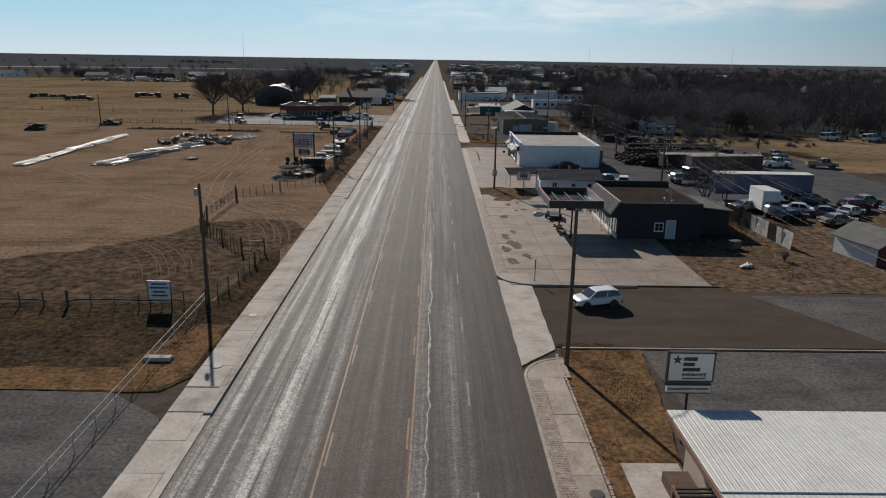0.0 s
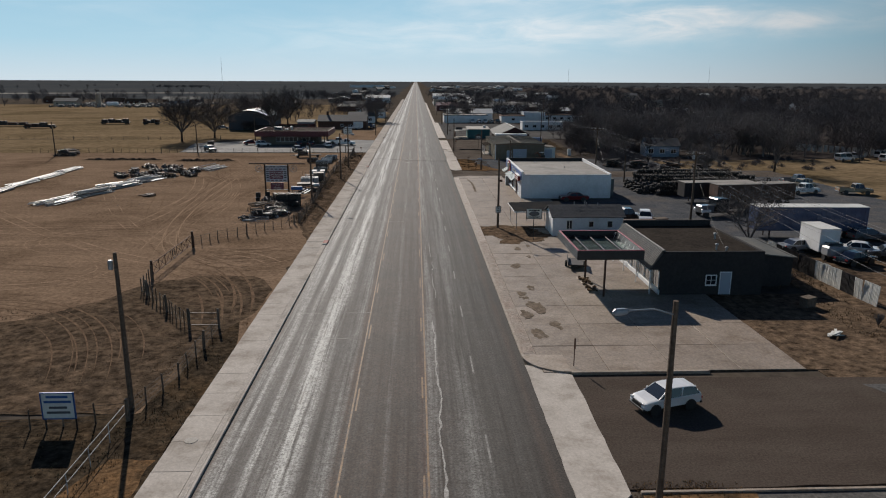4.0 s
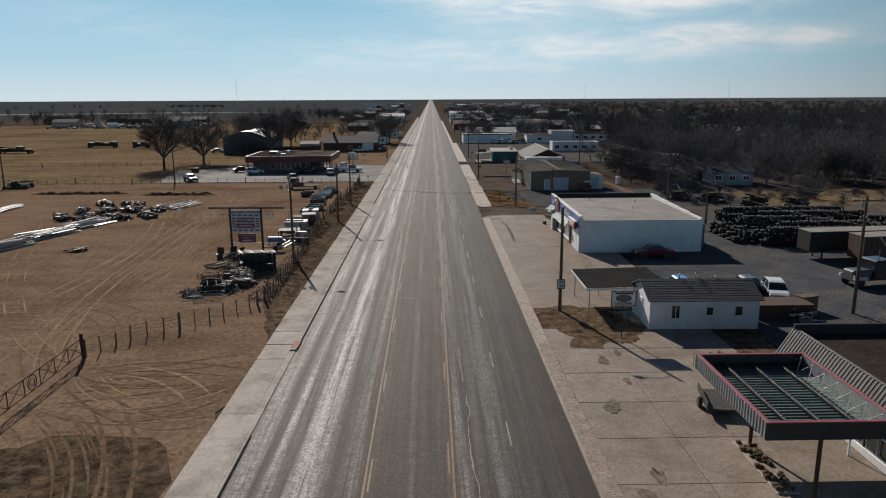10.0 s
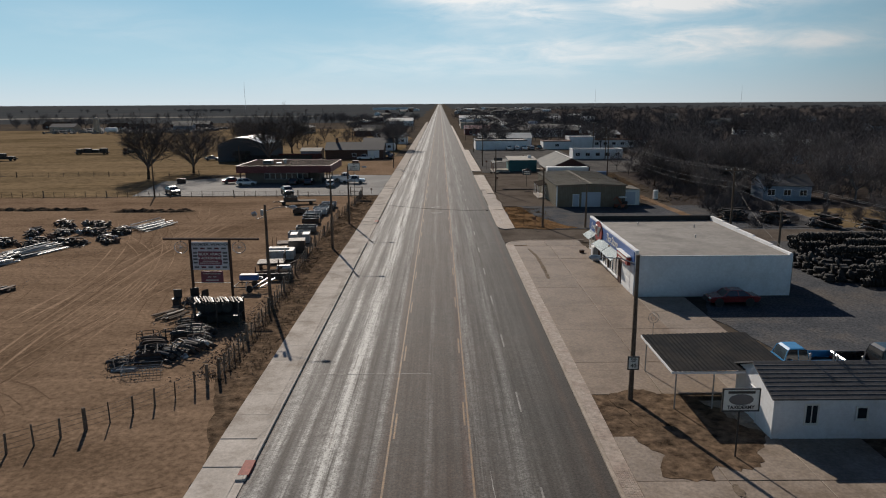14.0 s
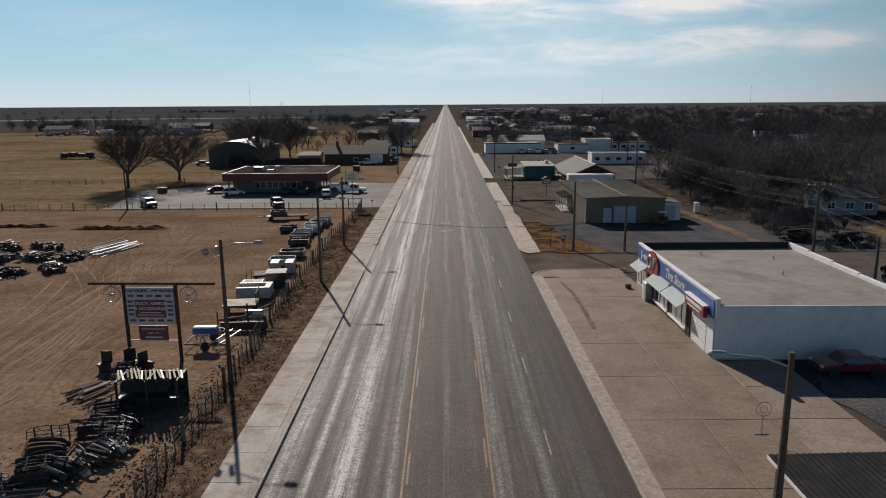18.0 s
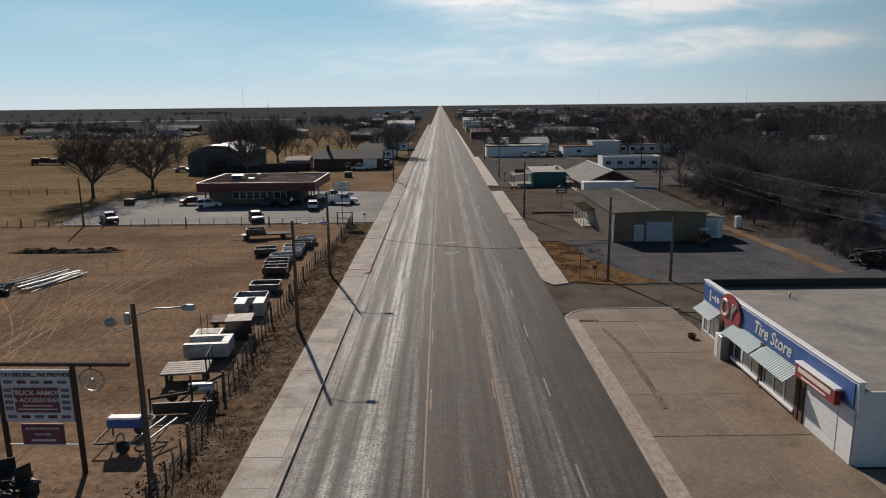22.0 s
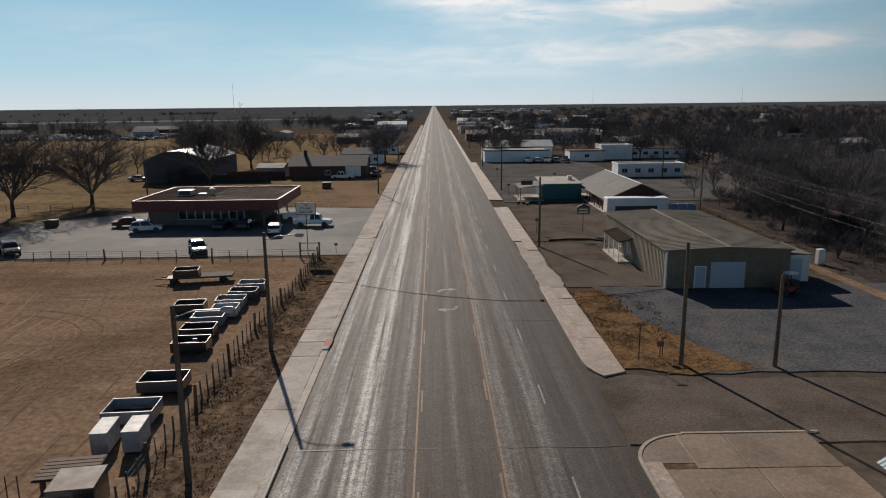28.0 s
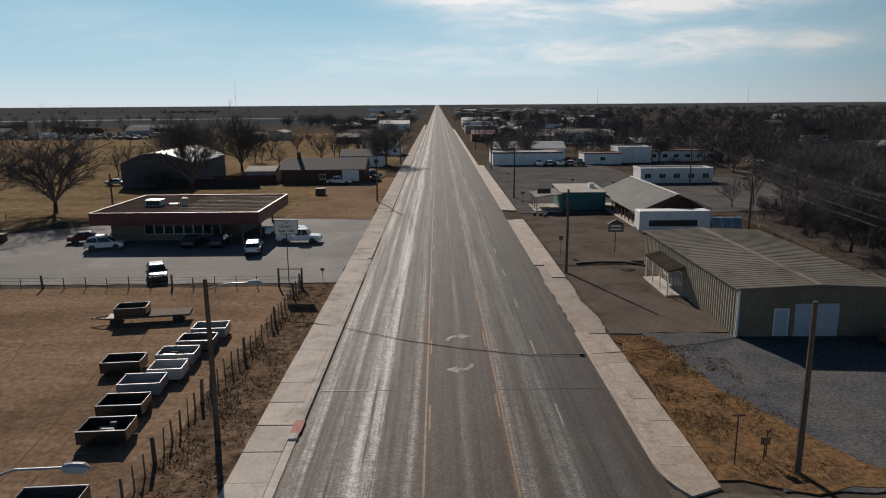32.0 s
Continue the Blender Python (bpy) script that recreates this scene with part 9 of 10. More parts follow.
def gates():
    t = thing("pipe_gate", "rusty pipe ranch gate with a round emblem", "gate", -24.5, 76.8, 0, 90.8)
    L = 13.4
    for px in (0, L):
        part("gate_post", Build().tube([(px, 0, -0.3), (px, 0, 1.95)], 0.13, 8), RUST, t)
    for z in (0.45, 1.55):
        part("rail", Build().tube([(0.15, 0, z), (L - 0.15, 0, z)], 0.045, 6), RUST, t)
    n = 7
    for i in range(n):
        x0, x1 = 0.2 + i * (L - 0.4) / n, 0.2 + (i + 1) * (L - 0.4) / n
        part("upright", Build().tube([(x0, 0, 0.45), (x0, 0, 1.55)], 0.035, 6), RUST, t)
        if i != 3:
            part("cross_brace", Build().tube([(x0, 0, 0.45), (x1, 0, 1.55)], 0.028, 5).tube([(x0, 0, 1.55), (x1, 0, 0.45)], 0.028, 5), RUST, t)
        else:
            part("emblem_ring", Build().ring(0.48, 0.035, ((x0 + x1) / 2, 0, 1.0), "y", 18, 5).ring(0.26, 0.03, ((x0 + x1) / 2, 0, 1.0), "y", 14, 5), DARK_IRON, t)
    t = thing("side_gate", "small tubular gate in the wire fence", "gate", -16.5, 62.7, 0, -2)
    part("gate_frame", Build().tube([(0, 0, 0.3), (2.4, 0, 0.3), (2.4, 0, 1.3), (0, 0, 1.3), (0, 0, 0.3)], 0.04, 6).tube([(0, 0, 0.8), (2.4, 0, 0.8)], 0.03, 5), DARK_IRON, t)
    for px in (0, 2.4):
        part("gate_post", Build().tube([(px, 0, -0.2), (px, 0, 1.7)], 0.1, 7), POST_WOOD, t)
    t = thing("cafe_gate", "small pipe gateway in the lot fence", "gate", -17.3, 198, 0, 0)
    for px in (0, 2.3):
        part("gate_post", Build().tube([(px, 0, -0.2), (px, 0, 1.9)], 0.1, 7), POST_WOOD, t)
    part("top_rail", Build().tube([(0, 0, 1.8), (2.3, 0, 1.8)], 0.05, 6).tube([(0, 0, 0.9), (2.3, 0, 0.9)], 0.04, 6), RUST, t)
    # long pipe rail along the drive
    t = thing("pipe_rail", "long galvanised pipe handrail beside the driveway", "railing", -15.2, 14.0)
    part("top_rail", Build().tube([(0.6, -4, 1.1), (0.35, 10, 1.1), (0.0, 33.0, 1.1)], 0.026, 7), RAIL_PIPE, t)
    part("mid_rail", Build().tube([(0.6, -4, 0.6), (0.35, 10, 0.6), (0.0, 33.0, 0.6)], 0.022, 7), RAIL_PIPE, t)
    for i in range(16):
        y = -3.5 + i * 2.45
        x = 0.6 - 0.6 * (y + 4) / 37
        part("post", Build().tube([(x, y, -0.2), (x, y, 1.12)], 0.026, 7), RAIL_PIPE, t)
    w = thing("culvert_patch", "pale concrete culvert end in the ditch", "culvert", -15.0, 36.6)
    part("headwall", bx(-0.9, 0.9, -0.3, 0.3, -0.1, 0.25, 0.05), CONCRETE_PALE, w)


gates()


# ---- piles of pipe, steel and tyres ----
def pile(name, label, category, x, y, rz, n, l0, l1, w, h, mats, r=0.08, messy=0.15, box=False):
    t = thing(name, label, category, x, y, 0, rz)
    rng = random.Random(int(abs(x * 31 + y * 17)))
    shared = {}
    for i in range(n):
        l = rng.choice((l0, (l0 + l1) / 2, l1))
        m = rng.choice(mats)
        key = (l, m.name)
        if key not in shared:
            shared[key] = (bx(-l / 2, l / 2, -r, r, -r * 0.7, r * 0.7) if box else Build().tube([(-l / 2, 0, 0), (l / 2, 0, 0)], r, 7)).mesh("pipe", m)
        z = r + (h * (rng.random() ** 1.6))
        yy = rng.uniform(-w / 2, w / 2) * (1 - 0.5 * z / (h + r))
        o = part("bar" if box else "pipe", shared[key], None, t)
        tip = 2 if messy < 1 else 12
        o.matrix_basis = pose(rng.uniform(-0.4, 0.4), yy, z, rng.uniform(0, 30), rng.uniform(-tip, tip), rng.gauss(0, messy * 25))
    if messy >= 1:
        for i in range(n // 2):
            s = rng.uniform(0.5, 1.3)
            o = part("scrap_block", rng.choice(BLOCKS), None, t)
            o.matrix_basis = pose(rng.uniform(-l1 * 0.5, l1 * 0.5), rng.uniform(-w / 2, w / 2), h * 0.55 * rng.random() ** 1.5, rng.uniform(-40, 40), rng.uniform(-40, 40), rng.uniform(0, 180)) @ Matrix.Scale(s, 4)
    return t


def block_shapes():
    """Irregular lumps of machinery: engine blocks, gearboxes, housings, bent hoops."""
    rng = random.Random(91)
    out = []
    for mat in (DARK_IRON, RUST, BLACK, CAR_GREY, DARK_IRON):
        b = Build().cbox(-0.4, 0.35, -0.25, 0.25, -0.2, 0.25, 0.08)
        b.lathe([(0.05, 0), (0.2, 0.02), (0.2, 0.25), (0.08, 0.3)], (0.1, 0, 0.2), "z", 8)
        b.cbox(0.2, 0.6, -0.15, 0.1, -0.15, 0.1, 0.05)
        b.tube([(-0.4, 0.2, 0), (-0.7, 0.3, 0.3), (-0.3, 0.5, 0.45), (0.2, 0.4, 0.3)], rng.uniform(0.03, 0.06), 5)
        out.append(b.mesh("scrap_block", mat))
    out.append(Build().ring(0.42, 0.1, (0, 0, 0), "z", 12, 5).mesh("scrap_block", RUBBER))
    return out


BLOCKS = block_shapes()
BIG_TYRE = Build().lathe([(0.24, -0.12), (0.38, -0.13), (0.44, -0.08), (0.45, 0), (0.44, 0.08), (0.38, 0.13), (0.24, 0.12)], (0, 0, 0), "z", 14).mesh("tyre", RUBBER)


PALE_PIPE = surf("pale_pipe", (0.5, 0.49, 0.47), (0.4, 0.39, 0.37), 1, 0.55, 20, 0.15, 0.1, rand=0.2)
for i in range(5):
    pile("pipe_stack", "pale irrigation pipes laid on the dirt", "pipes", -70.5 - 0.6 * i, 121 + i * 10, 90, 26, 8, 9, 3.0, 0.3, [PALE_PIPE], 0.1, 0.05)
for x, y, n in ((-56.0, 121.5, 26), (-54.2, 129.5, 44), (-52.8, 138.0, 50), (-51.2, 145.5, 44), (-43.6, 164.0, 26)):
    pile("pipe_stack", "heap of long pale pipes on the dirt", "pipes", x, y, 72, n, 5, 7.5, 4.6, 0.7, [PALE_PIPE, STEEL, PALE_PIPE, DARK_IRON], 0.08, 0.16)
for x, y, w in ((-57.5, 151, 4), (-53.5, 150.5, 5), (-49.0, 151.0, 5), (-45.0, 153.0, 4.5), (-58.0, 158, 5), (-53.5, 157, 5.5), (-49.0, 158.0, 5), (-45.5, 159.0, 4.0), (-57.0, 165, 4.5), (-52.0, 165, 5)):
    pile("scrap_heap", "dark heap of scrap steel and tyres beside the pipes", "scrap", x, y, (x * 37) % 90, 34, 0.5, 1.7, w, 0.9, [DARK_IRON, RUST, BLACK], 0.09, 1.5, True)
pile("scrap_heap", "low dark scrap pile on the dirt", "scrap", -43.5, 127.5, 30, 16, 1, 2.6, 1.4, 0.25, [DARK_IRON, RUST], 0.1, 0.8, True)
def berm(x0, x1, y, h, seed, label):
    """A low uneven bank of pushed-up dirt."""
    b = Build()
    n = int((x1 - x0) / 0.4)
    for i in range(n + 1):
        x = x0 + (x1 - x0) * i / n
        end = min(1.0, i / 6, (n - i) / 6)
        for j in range(7):
            u = (j - 3) / 3
            z = h * end * max(0.0, 1 - u * u) * (0.75 + 0.9 * noise.noise((x * 0.8, j * 0.6, seed)))
            b.v.append((x + 0.15 * noise.noise((x * 1.3, j, seed)), y + u * 1.1 + 0.5 * noise.noise((x * 0.15, seed, 0)), max(-0.05, z - 0.05)))
    for i in range(n):
        for j in range(6):
            k = 7 * i + j
            b.f.append((k, k + 7, k + 8, k + 1))
    single("dirt_berm", b, VERGE, label, "berm")


berm(-57, -41.5, 179.2, 0.55, 1.0, "low dark bank of pushed-up dirt on the lot")
berm(-80, -60, 181.5, 0.5, 2.0, "long low bank of dirt along the lot edge")
pile("scrap_heap", "dark machinery scrap by the pasture", "scrap", -88, 192, 10, 36, 2, 5, 4, 1.4, [DARK_IRON, RUST], 0.13, 1.2, True)
pile("scrap_heap", "dark machinery scrap by the pasture", "scrap", -100, 176, 10, 36, 2, 5, 4, 1.4, [DARK_IRON, RUST], 0.13, 1.2, True)
# steel stock by the billboard
def bumper_mesh(width, tall, mat, wrap=0.34):
    """A pressed truck bumper: bowed face, wrapped ends, folded edges."""
    w = width / 2
    line = [(-w, wrap), (-w * 0.93, 0.12), (-w * 0.75, 0.03), (-w * 0.3, -0.03), (w * 0.3, -0.03), (w * 0.75, 0.03), (w * 0.93, 0.12), (w, wrap)]
    b = Build()
    for x, y in line:
        b.v += [(x, y + 0.09, 0.0), (x, y, 0.03), (x, y - 0.02, tall * 0.5), (x, y, tall - 0.03), (x, y + 0.09, tall), (x, y + 0.03, tall * 0.5)]
    for i in range(len(line) - 1):
        for k in range(6):
            b.f.append((6 * i + k, 6 * i + (k + 1) % 6, 6 * i + 6 + (k + 1) % 6, 6 * i + 6 + k))
    n = 6 * (len(line) - 1)
    b.f += [tuple(range(5, -1, -1)), tuple(range(n, n + 6))]
    return b.mesh("bumper", mat)


def guard_mesh(mat):
    """A tubular grille guard: outer hoops, uprights and cross bars."""
    b = Build()
    b.tube([(-0.9, 0.25, 0.15), (-0.86, 0, 0.12), (-0.8, -0.02, 0.7), (-0.5, -0.05, 0.82), (0.5, -0.05, 0.82), (0.8, -0.02, 0.7), (0.86, 0, 0.12), (0.9, 0.25, 0.15)], 0.028, 5)
    for z in (0.12, 0.34, 0.56):
        b.tube([(-0.84, 0, z), (-0.4, -0.06, z), (0.4, -0.06, z), (0.84, 0, z)], 0.022, 5)
    for px in (-0.42, 0.42):
        b.cbox(px - 0.04, px + 0.04, -0.09, 0.0, -0.1, 0.85, 0.012)
    return b.mesh("grille_guard", mat)


BUMPERS = [bumper_mesh(w, h, m) for w, h, m in ((1.9, 0.26, DARK_IRON), (2.0, 0.3, BLACK), (1.8, 0.22, RUST), (1.95, 0.28, BLACK), (1.9, 0.24, STEEL))]
GUARDS = [guard_mesh(m) for m in (BLACK, DARK_IRON, BLACK)]


def bumper_row(x, y, rz, n, step, layers, label, guards=0.0, chrome=0.1, spin=5):
    """Truck bumpers laid face up in a nested row, some grille guards leaning among them."""
    rng = random.Random(int(abs(x * 53 + y * 29)))
    t = thing("bumper_row", label, "truck bumpers", x, y, 0, rz)
    for k in range(layers):
        for i in range(n):
            if k and rng.random() < 0.3 * k:
                continue
            py = (i - n / 2) * step + rng.uniform(-0.05, 0.05)
            if rng.random() < guards:
                o = part("grille_guard", rng.choice(GUARDS), None, t)
                o.matrix_basis = pose(rng.uniform(-0.15, 0.15), py, 0.12 + k * 0.24, rng.uniform(-75, -30), rng.uniform(-6, 6), rng.gauss(0, spin))
            else:
                o = part("bumper", BUMPERS[4] if rng.random() < chrome else rng.choice(BUMPERS[:4]), None, t)
                o.matrix_basis = pose(rng.uniform(-0.2, 0.2), py, 0.06 + k * 0.24, rng.uniform(-75, -40), rng.uniform(-5, 5), rng.gauss(0, spin))
    return t


bumper_row(-21.2, 109.3, 18, 13, 0.3, 4, "nested row of dark truck bumpers stacked on the dirt", 0.2, 0.05, 7)
bumper_row(-18.8, 109.6, -32, 14, 0.3, 3, "row of curved dark bumpers and grille guards on the dirt", 0.35, 0.1, 9)
bumper_row(-20.3, 114.2, 10, 13, 0.28, 5, "tall stack of black truck bumpers by the rack", 0.25, 0.06, 8)
bumper_row(-22.2, 106.6, 24, 4, 0.45, 2, "few chrome and black bumpers at the end of the row", 0.2, 0.35, 14)
bumper_row(-18.6, 112.6, 4, 9, 0.3, 4, "stack of black truck bumpers below the rack", 0.3, 0.05, 9)
bumper_row(-22.4, 122.3, -8, 6, 0.4, 2, "short row of black grille guards behind the board", 0.7, 0.0, 12)
pile("steel_stock", "bundle of pale-ended steel bars on the dirt", "steel stock", -23.2, 118.6, 62, 22, 1.5, 2.4, 3.6, 0.35, [DARK_IRON, POST_WOOD, DARK_IRON, RUST], 0.06, 0.12, True)
for x, y, a in ((-22.6, 112.2, 20), (-20.9, 112.6, 14)):
    g = thing("grille_guard", "black tubular grille guard standing on the dirt", "grille guard", x, y, 0.08, a)
    part("guard", guard_mesh(BLACK), None, g)


def steel_racks():
    t = thing("steel_rack", "tall dark steel storage rack with a row of bars on top", "rack", -18.2, 116.5, 0, 2)
    for px in (-1.8, 0, 1.8):
        for py in (-0.9, 0.9):
            part("leg", bx(px - 0.06, px + 0.06, py - 0.06, py + 0.06, -0.1, 2.0), DARK_IRON, t)
        part("bearer", bx(px - 0.06, px + 0.06, -1.0, 1.0, 2.0, 2.1), DARK_IRON, t)
    part("back_sheet", bx(-1.85, 1.85, 0.97, 1.02, 0.0, 2.0), BLACK, t)
    part("shelf", bx(-1.85, 1.85, -0.9, 0.95, 0.95, 1.0), BLACK, t)
    for i in range(17):
        o = part("bar", bx(-0.055, 0.055, -0.85, 0.85, 0, 0.09), (DARK_IRON, RUST, DARK_IRON, BLACK, DARK_IRON)[i * 3 % 5], t)
        o.matrix_basis = pose(-1.95 + i * 0.24, random.uniform(-0.15, 0.15), 2.11, random.uniform(-3, 3), 0, 24 + random.uniform(-5, 5))
    for i in range(9):
        o = part("tyre", BIG_TYRE, None, t)
        o.matrix_basis = pose(-1.4 + (i % 5) * 0.7, 0.1 if i < 5 else -0.2, 0.5 if i < 5 else 1.5, 90, 0, 12)
    for k, (x, y) in enumerate(((-24.2, 122.6), (-22.6, 123.2), (-21.2, 122.6))):
        c = thing("steel_chair", "dark steel seat frame among the scrap", "scrap", x, y, 0, 30 * k)
        part("seat", bx(-0.4, 0.4, -0.4, 0.4, 0.45, 0.55, 0.03), BLACK, c)
        part("back", bx(-0.4, 0.4, 0.35, 0.45, 0.55, 1.3, 0.05), BLACK, c)
        part("base", bx(-0.3, 0.3, -0.3, 0.3, -0.05, 0.45), DARK_IRON, c)
    c = thing("wire_basket", "low steel mesh basket on the dirt", "scrap", -20.3, 105.6, 0, 10)
    for z in (0.1, 0.35, 0.6):
        part("hoop", Build().tube([(-1.3, -0.5, z), (1.3, -0.5, z), (1.3, 0.5, z), (-1.3, 0.5, z), (-1.3, -0.5, z)], 0.025, 4), STEEL, c)
    for i in range(12):
        part("upright", Build().tube([(-1.3 + i * 0.235, -0.5, -0.05), (-1.3 + i * 0.235, -0.5, 0.6)], 0.02, 4), STEEL, c)


steel_racks()


def tyre_stacks():
    rng = random.Random(4)
    big = Build().lathe([(0.26, -0.13), (0.44, -0.14), (0.5, -0.09), (0.51, 0), (0.5, 0.09), (0.44, 0.14), (0.26, 0.13)], (0, 0, 0), "z", 14).mesh("tyre", RUBBER)
    for cx, cy, nx, ny in ((44.2, 133.5, 6, 8), (50.6, 132, 6, 7), (57, 132.5, 6, 6), (63.4, 136, 6, 5)):
        t = thing("tyre_stack", "tall rows of stacked used truck tyres", "tyres", cx, cy)
        for i in range(nx):
            for j in range(ny):
                for k in range(rng.randint(2, 5)):
                    o = part("tyre", big, None, t)
                    if rng.random() < 0.75:
                        o.matrix_basis = pose((i - nx / 2) * 1.08 + rng.uniform(-0.1, 0.1), (j - ny / 2) * 1.1 + rng.uniform(-0.1, 0.1), 0.12 + k * 0.27, rng.uniform(-4, 4), rng.uniform(-4, 4), 0)
                    else:
                        o.matrix_basis = pose((i - nx / 2) * 1.08 + rng.uniform(-0.2, 0.2), (j - ny / 2) * 1.1, 0.3 + k * 0.27, rng.uniform(40, 90), rng.uniform(-20, 20), rng.uniform(0, 90))
    heap = Build()
    ring = Build().ring(0.36, 0.13, (0, 0, 0), "x", 10, 4)
    for row in range(11):
        y = 125 + row * 2.1
        for k in range(2 + row % 2):
            x = 43.0 + 0.15 * row + rng.uniform(0, 1)
            while x < 66 - 0.3 * row:
                if noise.noise((x * 0.12, row * 1.7, 4.0)) > -0.25 - 0.05 * (2 - k):
                    m = pose(x, y + rng.uniform(-0.12, 0.12) + 0.3 * (k % 2), 0.46 + k * 0.78 + rng.uniform(-0.05, 0.05), 0, rng.uniform(-12, 12), rng.uniform(-14, 14)) @ Matrix.Scale(rng.uniform(0.9, 1.1), 4)
                    heap.add([m @ Vector(p) for p in ring.v], ring.f)
                x += rng.uniform(0.26, 0.36)
    single("tyre_rows", heap, RUBBER, "long rows of used tyres standing side by side in the gravel yard", "tyres", "stuff")
    for cx, cy in ((52, 165), (58, 161), (64, 158), (47, 168)):
        pile("scrap_heap", "dark scrap row behind the gravel yard", "scrap", cx, cy, -20, 40, 1.5, 4, 3, 1.5, [DARK_IRON, RUST, RUBBER], 0.16, 1.4, True)


tyre_stacks()


def yard_bits():
    # white sheet fence of the salvage yard
    t = thing("sheet_fence", "leaning pale ribbed sheet metal fence", "fence")
    wave = []
    for i in range(7):
        wave += [(i * 0.16, 0.0), (i * 0.16 + 0.02, -0.035), (i * 0.16 + 0.09, -0.035), (i * 0.16 + 0.11, 0.0)]
    sh = Build().extrude(wave + [(1.08, 0.015), (0.0, 0.015)], "z", 0, 1.9)
    me = sh.mesh("sheet", CORR_WHITE)
    me2 = sh.mesh("sheet", DARK_WALL)
    for i in range(18):
        f = i / 18
        x, y = 41.6 + 0.8 * f, 85 - 18.4 * f
        o = part("sheet", me if i in (0, 1, 9, 10, 11, 12, 15, 16, 17) else me2, None, t)
        o.matrix_basis = pose(x, y, -0.05, random.uniform(-4, 4), 0, -88 + random.uniform(-3, 3))
    t = thing("sheet_fence", "long grey sheet metal fence across the yard", "fence")
    for i in range(26):
        o = part("sheet", me, None, t)
        o.matrix_basis = pose(111 + i * 0.9, 206 - i * 1.2 if i < 14 else 189.2 - (i - 14) * 0.2, 0.0, 0, 0, -50 if i < 14 else -8)
    red = surf("faded_red_boards", (0.16, 0.03, 0.028), (0.13, 0.028, 0.026), 1.5, 0.85, 15, 0.2, 0.2, stretch=(4, 4, 0.4))
    s = house("red_shed", "weathered white and red gabled shed", 48.0, 60.3, 5, 6, 1.9, 3.2, red, CORR_GREY, 12, windows=0, ridge_axis="y", category="shed")
    part("side_sheet", bx(-0.05, 0.0, 0.1, 5.9, 0, 1.8), STUCCO, s)
    k = thing("crate", "small wooden crate by the track", "crate", 36.3, 66.9, 0, 25)
    part("box", bx(-0.6, 0.6, -0.4, 0.4, -0.02, 0.8, 0.03), POST_WOOD, k)
    part("lid", bx(-0.63, 0.63, -0.43, 0.43, 0.8, 0.86), POST_WOOD, k)
    k = thing("board_scraps", "white broken boards lying on the dirt", "scrap", 34.3, 59.8, 0, 35)
    for i in range(7):
        o = part("board", bx(-0.7, 0.7, -0.1, 0.1, 0, 0.04), SIGN_WHITE, k)
        o.matrix_basis = pose(random.uniform(-0.4, 0.4), random.uniform(-0.5, 0.5), 0.02 + 0.04 * i, random.uniform(-6, 6), random.uniform(-6, 6), random.uniform(-40, 40))
    k = thing("lumber_shed", "low dark metal storage container behind the house", "container", 28.6, 97.6, 0, 0)
    part("box", bx(0.4, 5.4, 0, 2.6, -0.05, 1.25, 0.03), RUST, k)
    for i in range(9):
        part("rib", bx(0.36, 0.4, 0.1 + i * 0.28, 0.2 + i * 0.28, 0.0, 1.2), BEIGE_WALL, k)
    k = thing("utility_cabinet", "small white metal cabinet beside the dirt track", "cabinet", 41.9, 191.4, 0, 10)
    part("box", bx(-0.4, 0.4, -0.3, 0.3, 0.08, 1.7, 0.04), WHITE_PAINT, k)
    part("base", bx(-0.5, 0.5, -0.4, 0.4, -0.05, 0.08), CONCRETE, k)
    part("door", bx(-0.34, 0.34, -0.325, -0.3, 0.2, 1.6, 0.01), SIGN_WHITE, k)
    k = thing("fridge_box", "brown wooden box cabinet in the yard", "cabinet", 34.6, 100.2, 0, 15)
    part("box", bx(-0.9, 0.9, -0.5, 0.5, -0.02, 1.3, 0.03), BROWN_TRIM, k)
    part("top", bx(-0.93, 0.93, -0.53, 0.53, 1.3, 1.36), POST_WOOD, k)
    pile("scrap_heap", "pale scrap between the house and shop", "scrap", 33.0, 97.6, 20, 26, 1, 2, 2.2, 0.8, [SIGN_WHITE, DARK_IRON, STEEL], 0.08, 1.2, True)
    pile("scrap_heap", "small tangle of dark scrap on the concrete", "scrap", 22.0, 87.0, 20, 40, 0.8, 2.0, 2.0, 0.9, [DARK_IRON, RUST, DARK_IRON], 0.05, 1.5, True)
    k = thing("parked_trailer", "small dark utility trailer under the canopy edge", "trailer", 18.6, 80.6, 0, 80)
    part("deck", bx(-1.5, 1.5, -0.8, 0.8, 0.45, 0.6, 0.02), DARK_IRON, k)
    for sy in (-1, 1):
        part("side", bx(-1.5, 1.5, sy * 0.8 - 0.03, sy * 0.8 + 0.03, 0.6, 1.0), DARK_IRON, k)
        wl = part("wheel", RIM_MESH, None, k, loc=(0, sy * 0.95, 0.34))
        part("tyre", TYRE_MESH, None, wl)
    # orange boom lift by the metal shop
    k = thing("boom_lift", "rusty orange boom lift beside the shop doors", "lift", 32.2, 179.5, 0, 20)
    org = paint("faded_orange", (0.2, 0.055, 0.025), 0.6)
    part("chassis", bx(-1.0, 1.0, -0.6, 0.6, 0.3, 0.8, 0.05), org, k)
    part("boom", Build().tube([(0.3, 0, 0.8), (-0.9, 0, 2.1), (-1.5, 0, 1.6)], 0.14, 6), org, k)
    part("counterweight", bx(0.2, 1.1, -0.5, 0.5, 0.8, 1.3, 0.05), DARK_IRON, k)
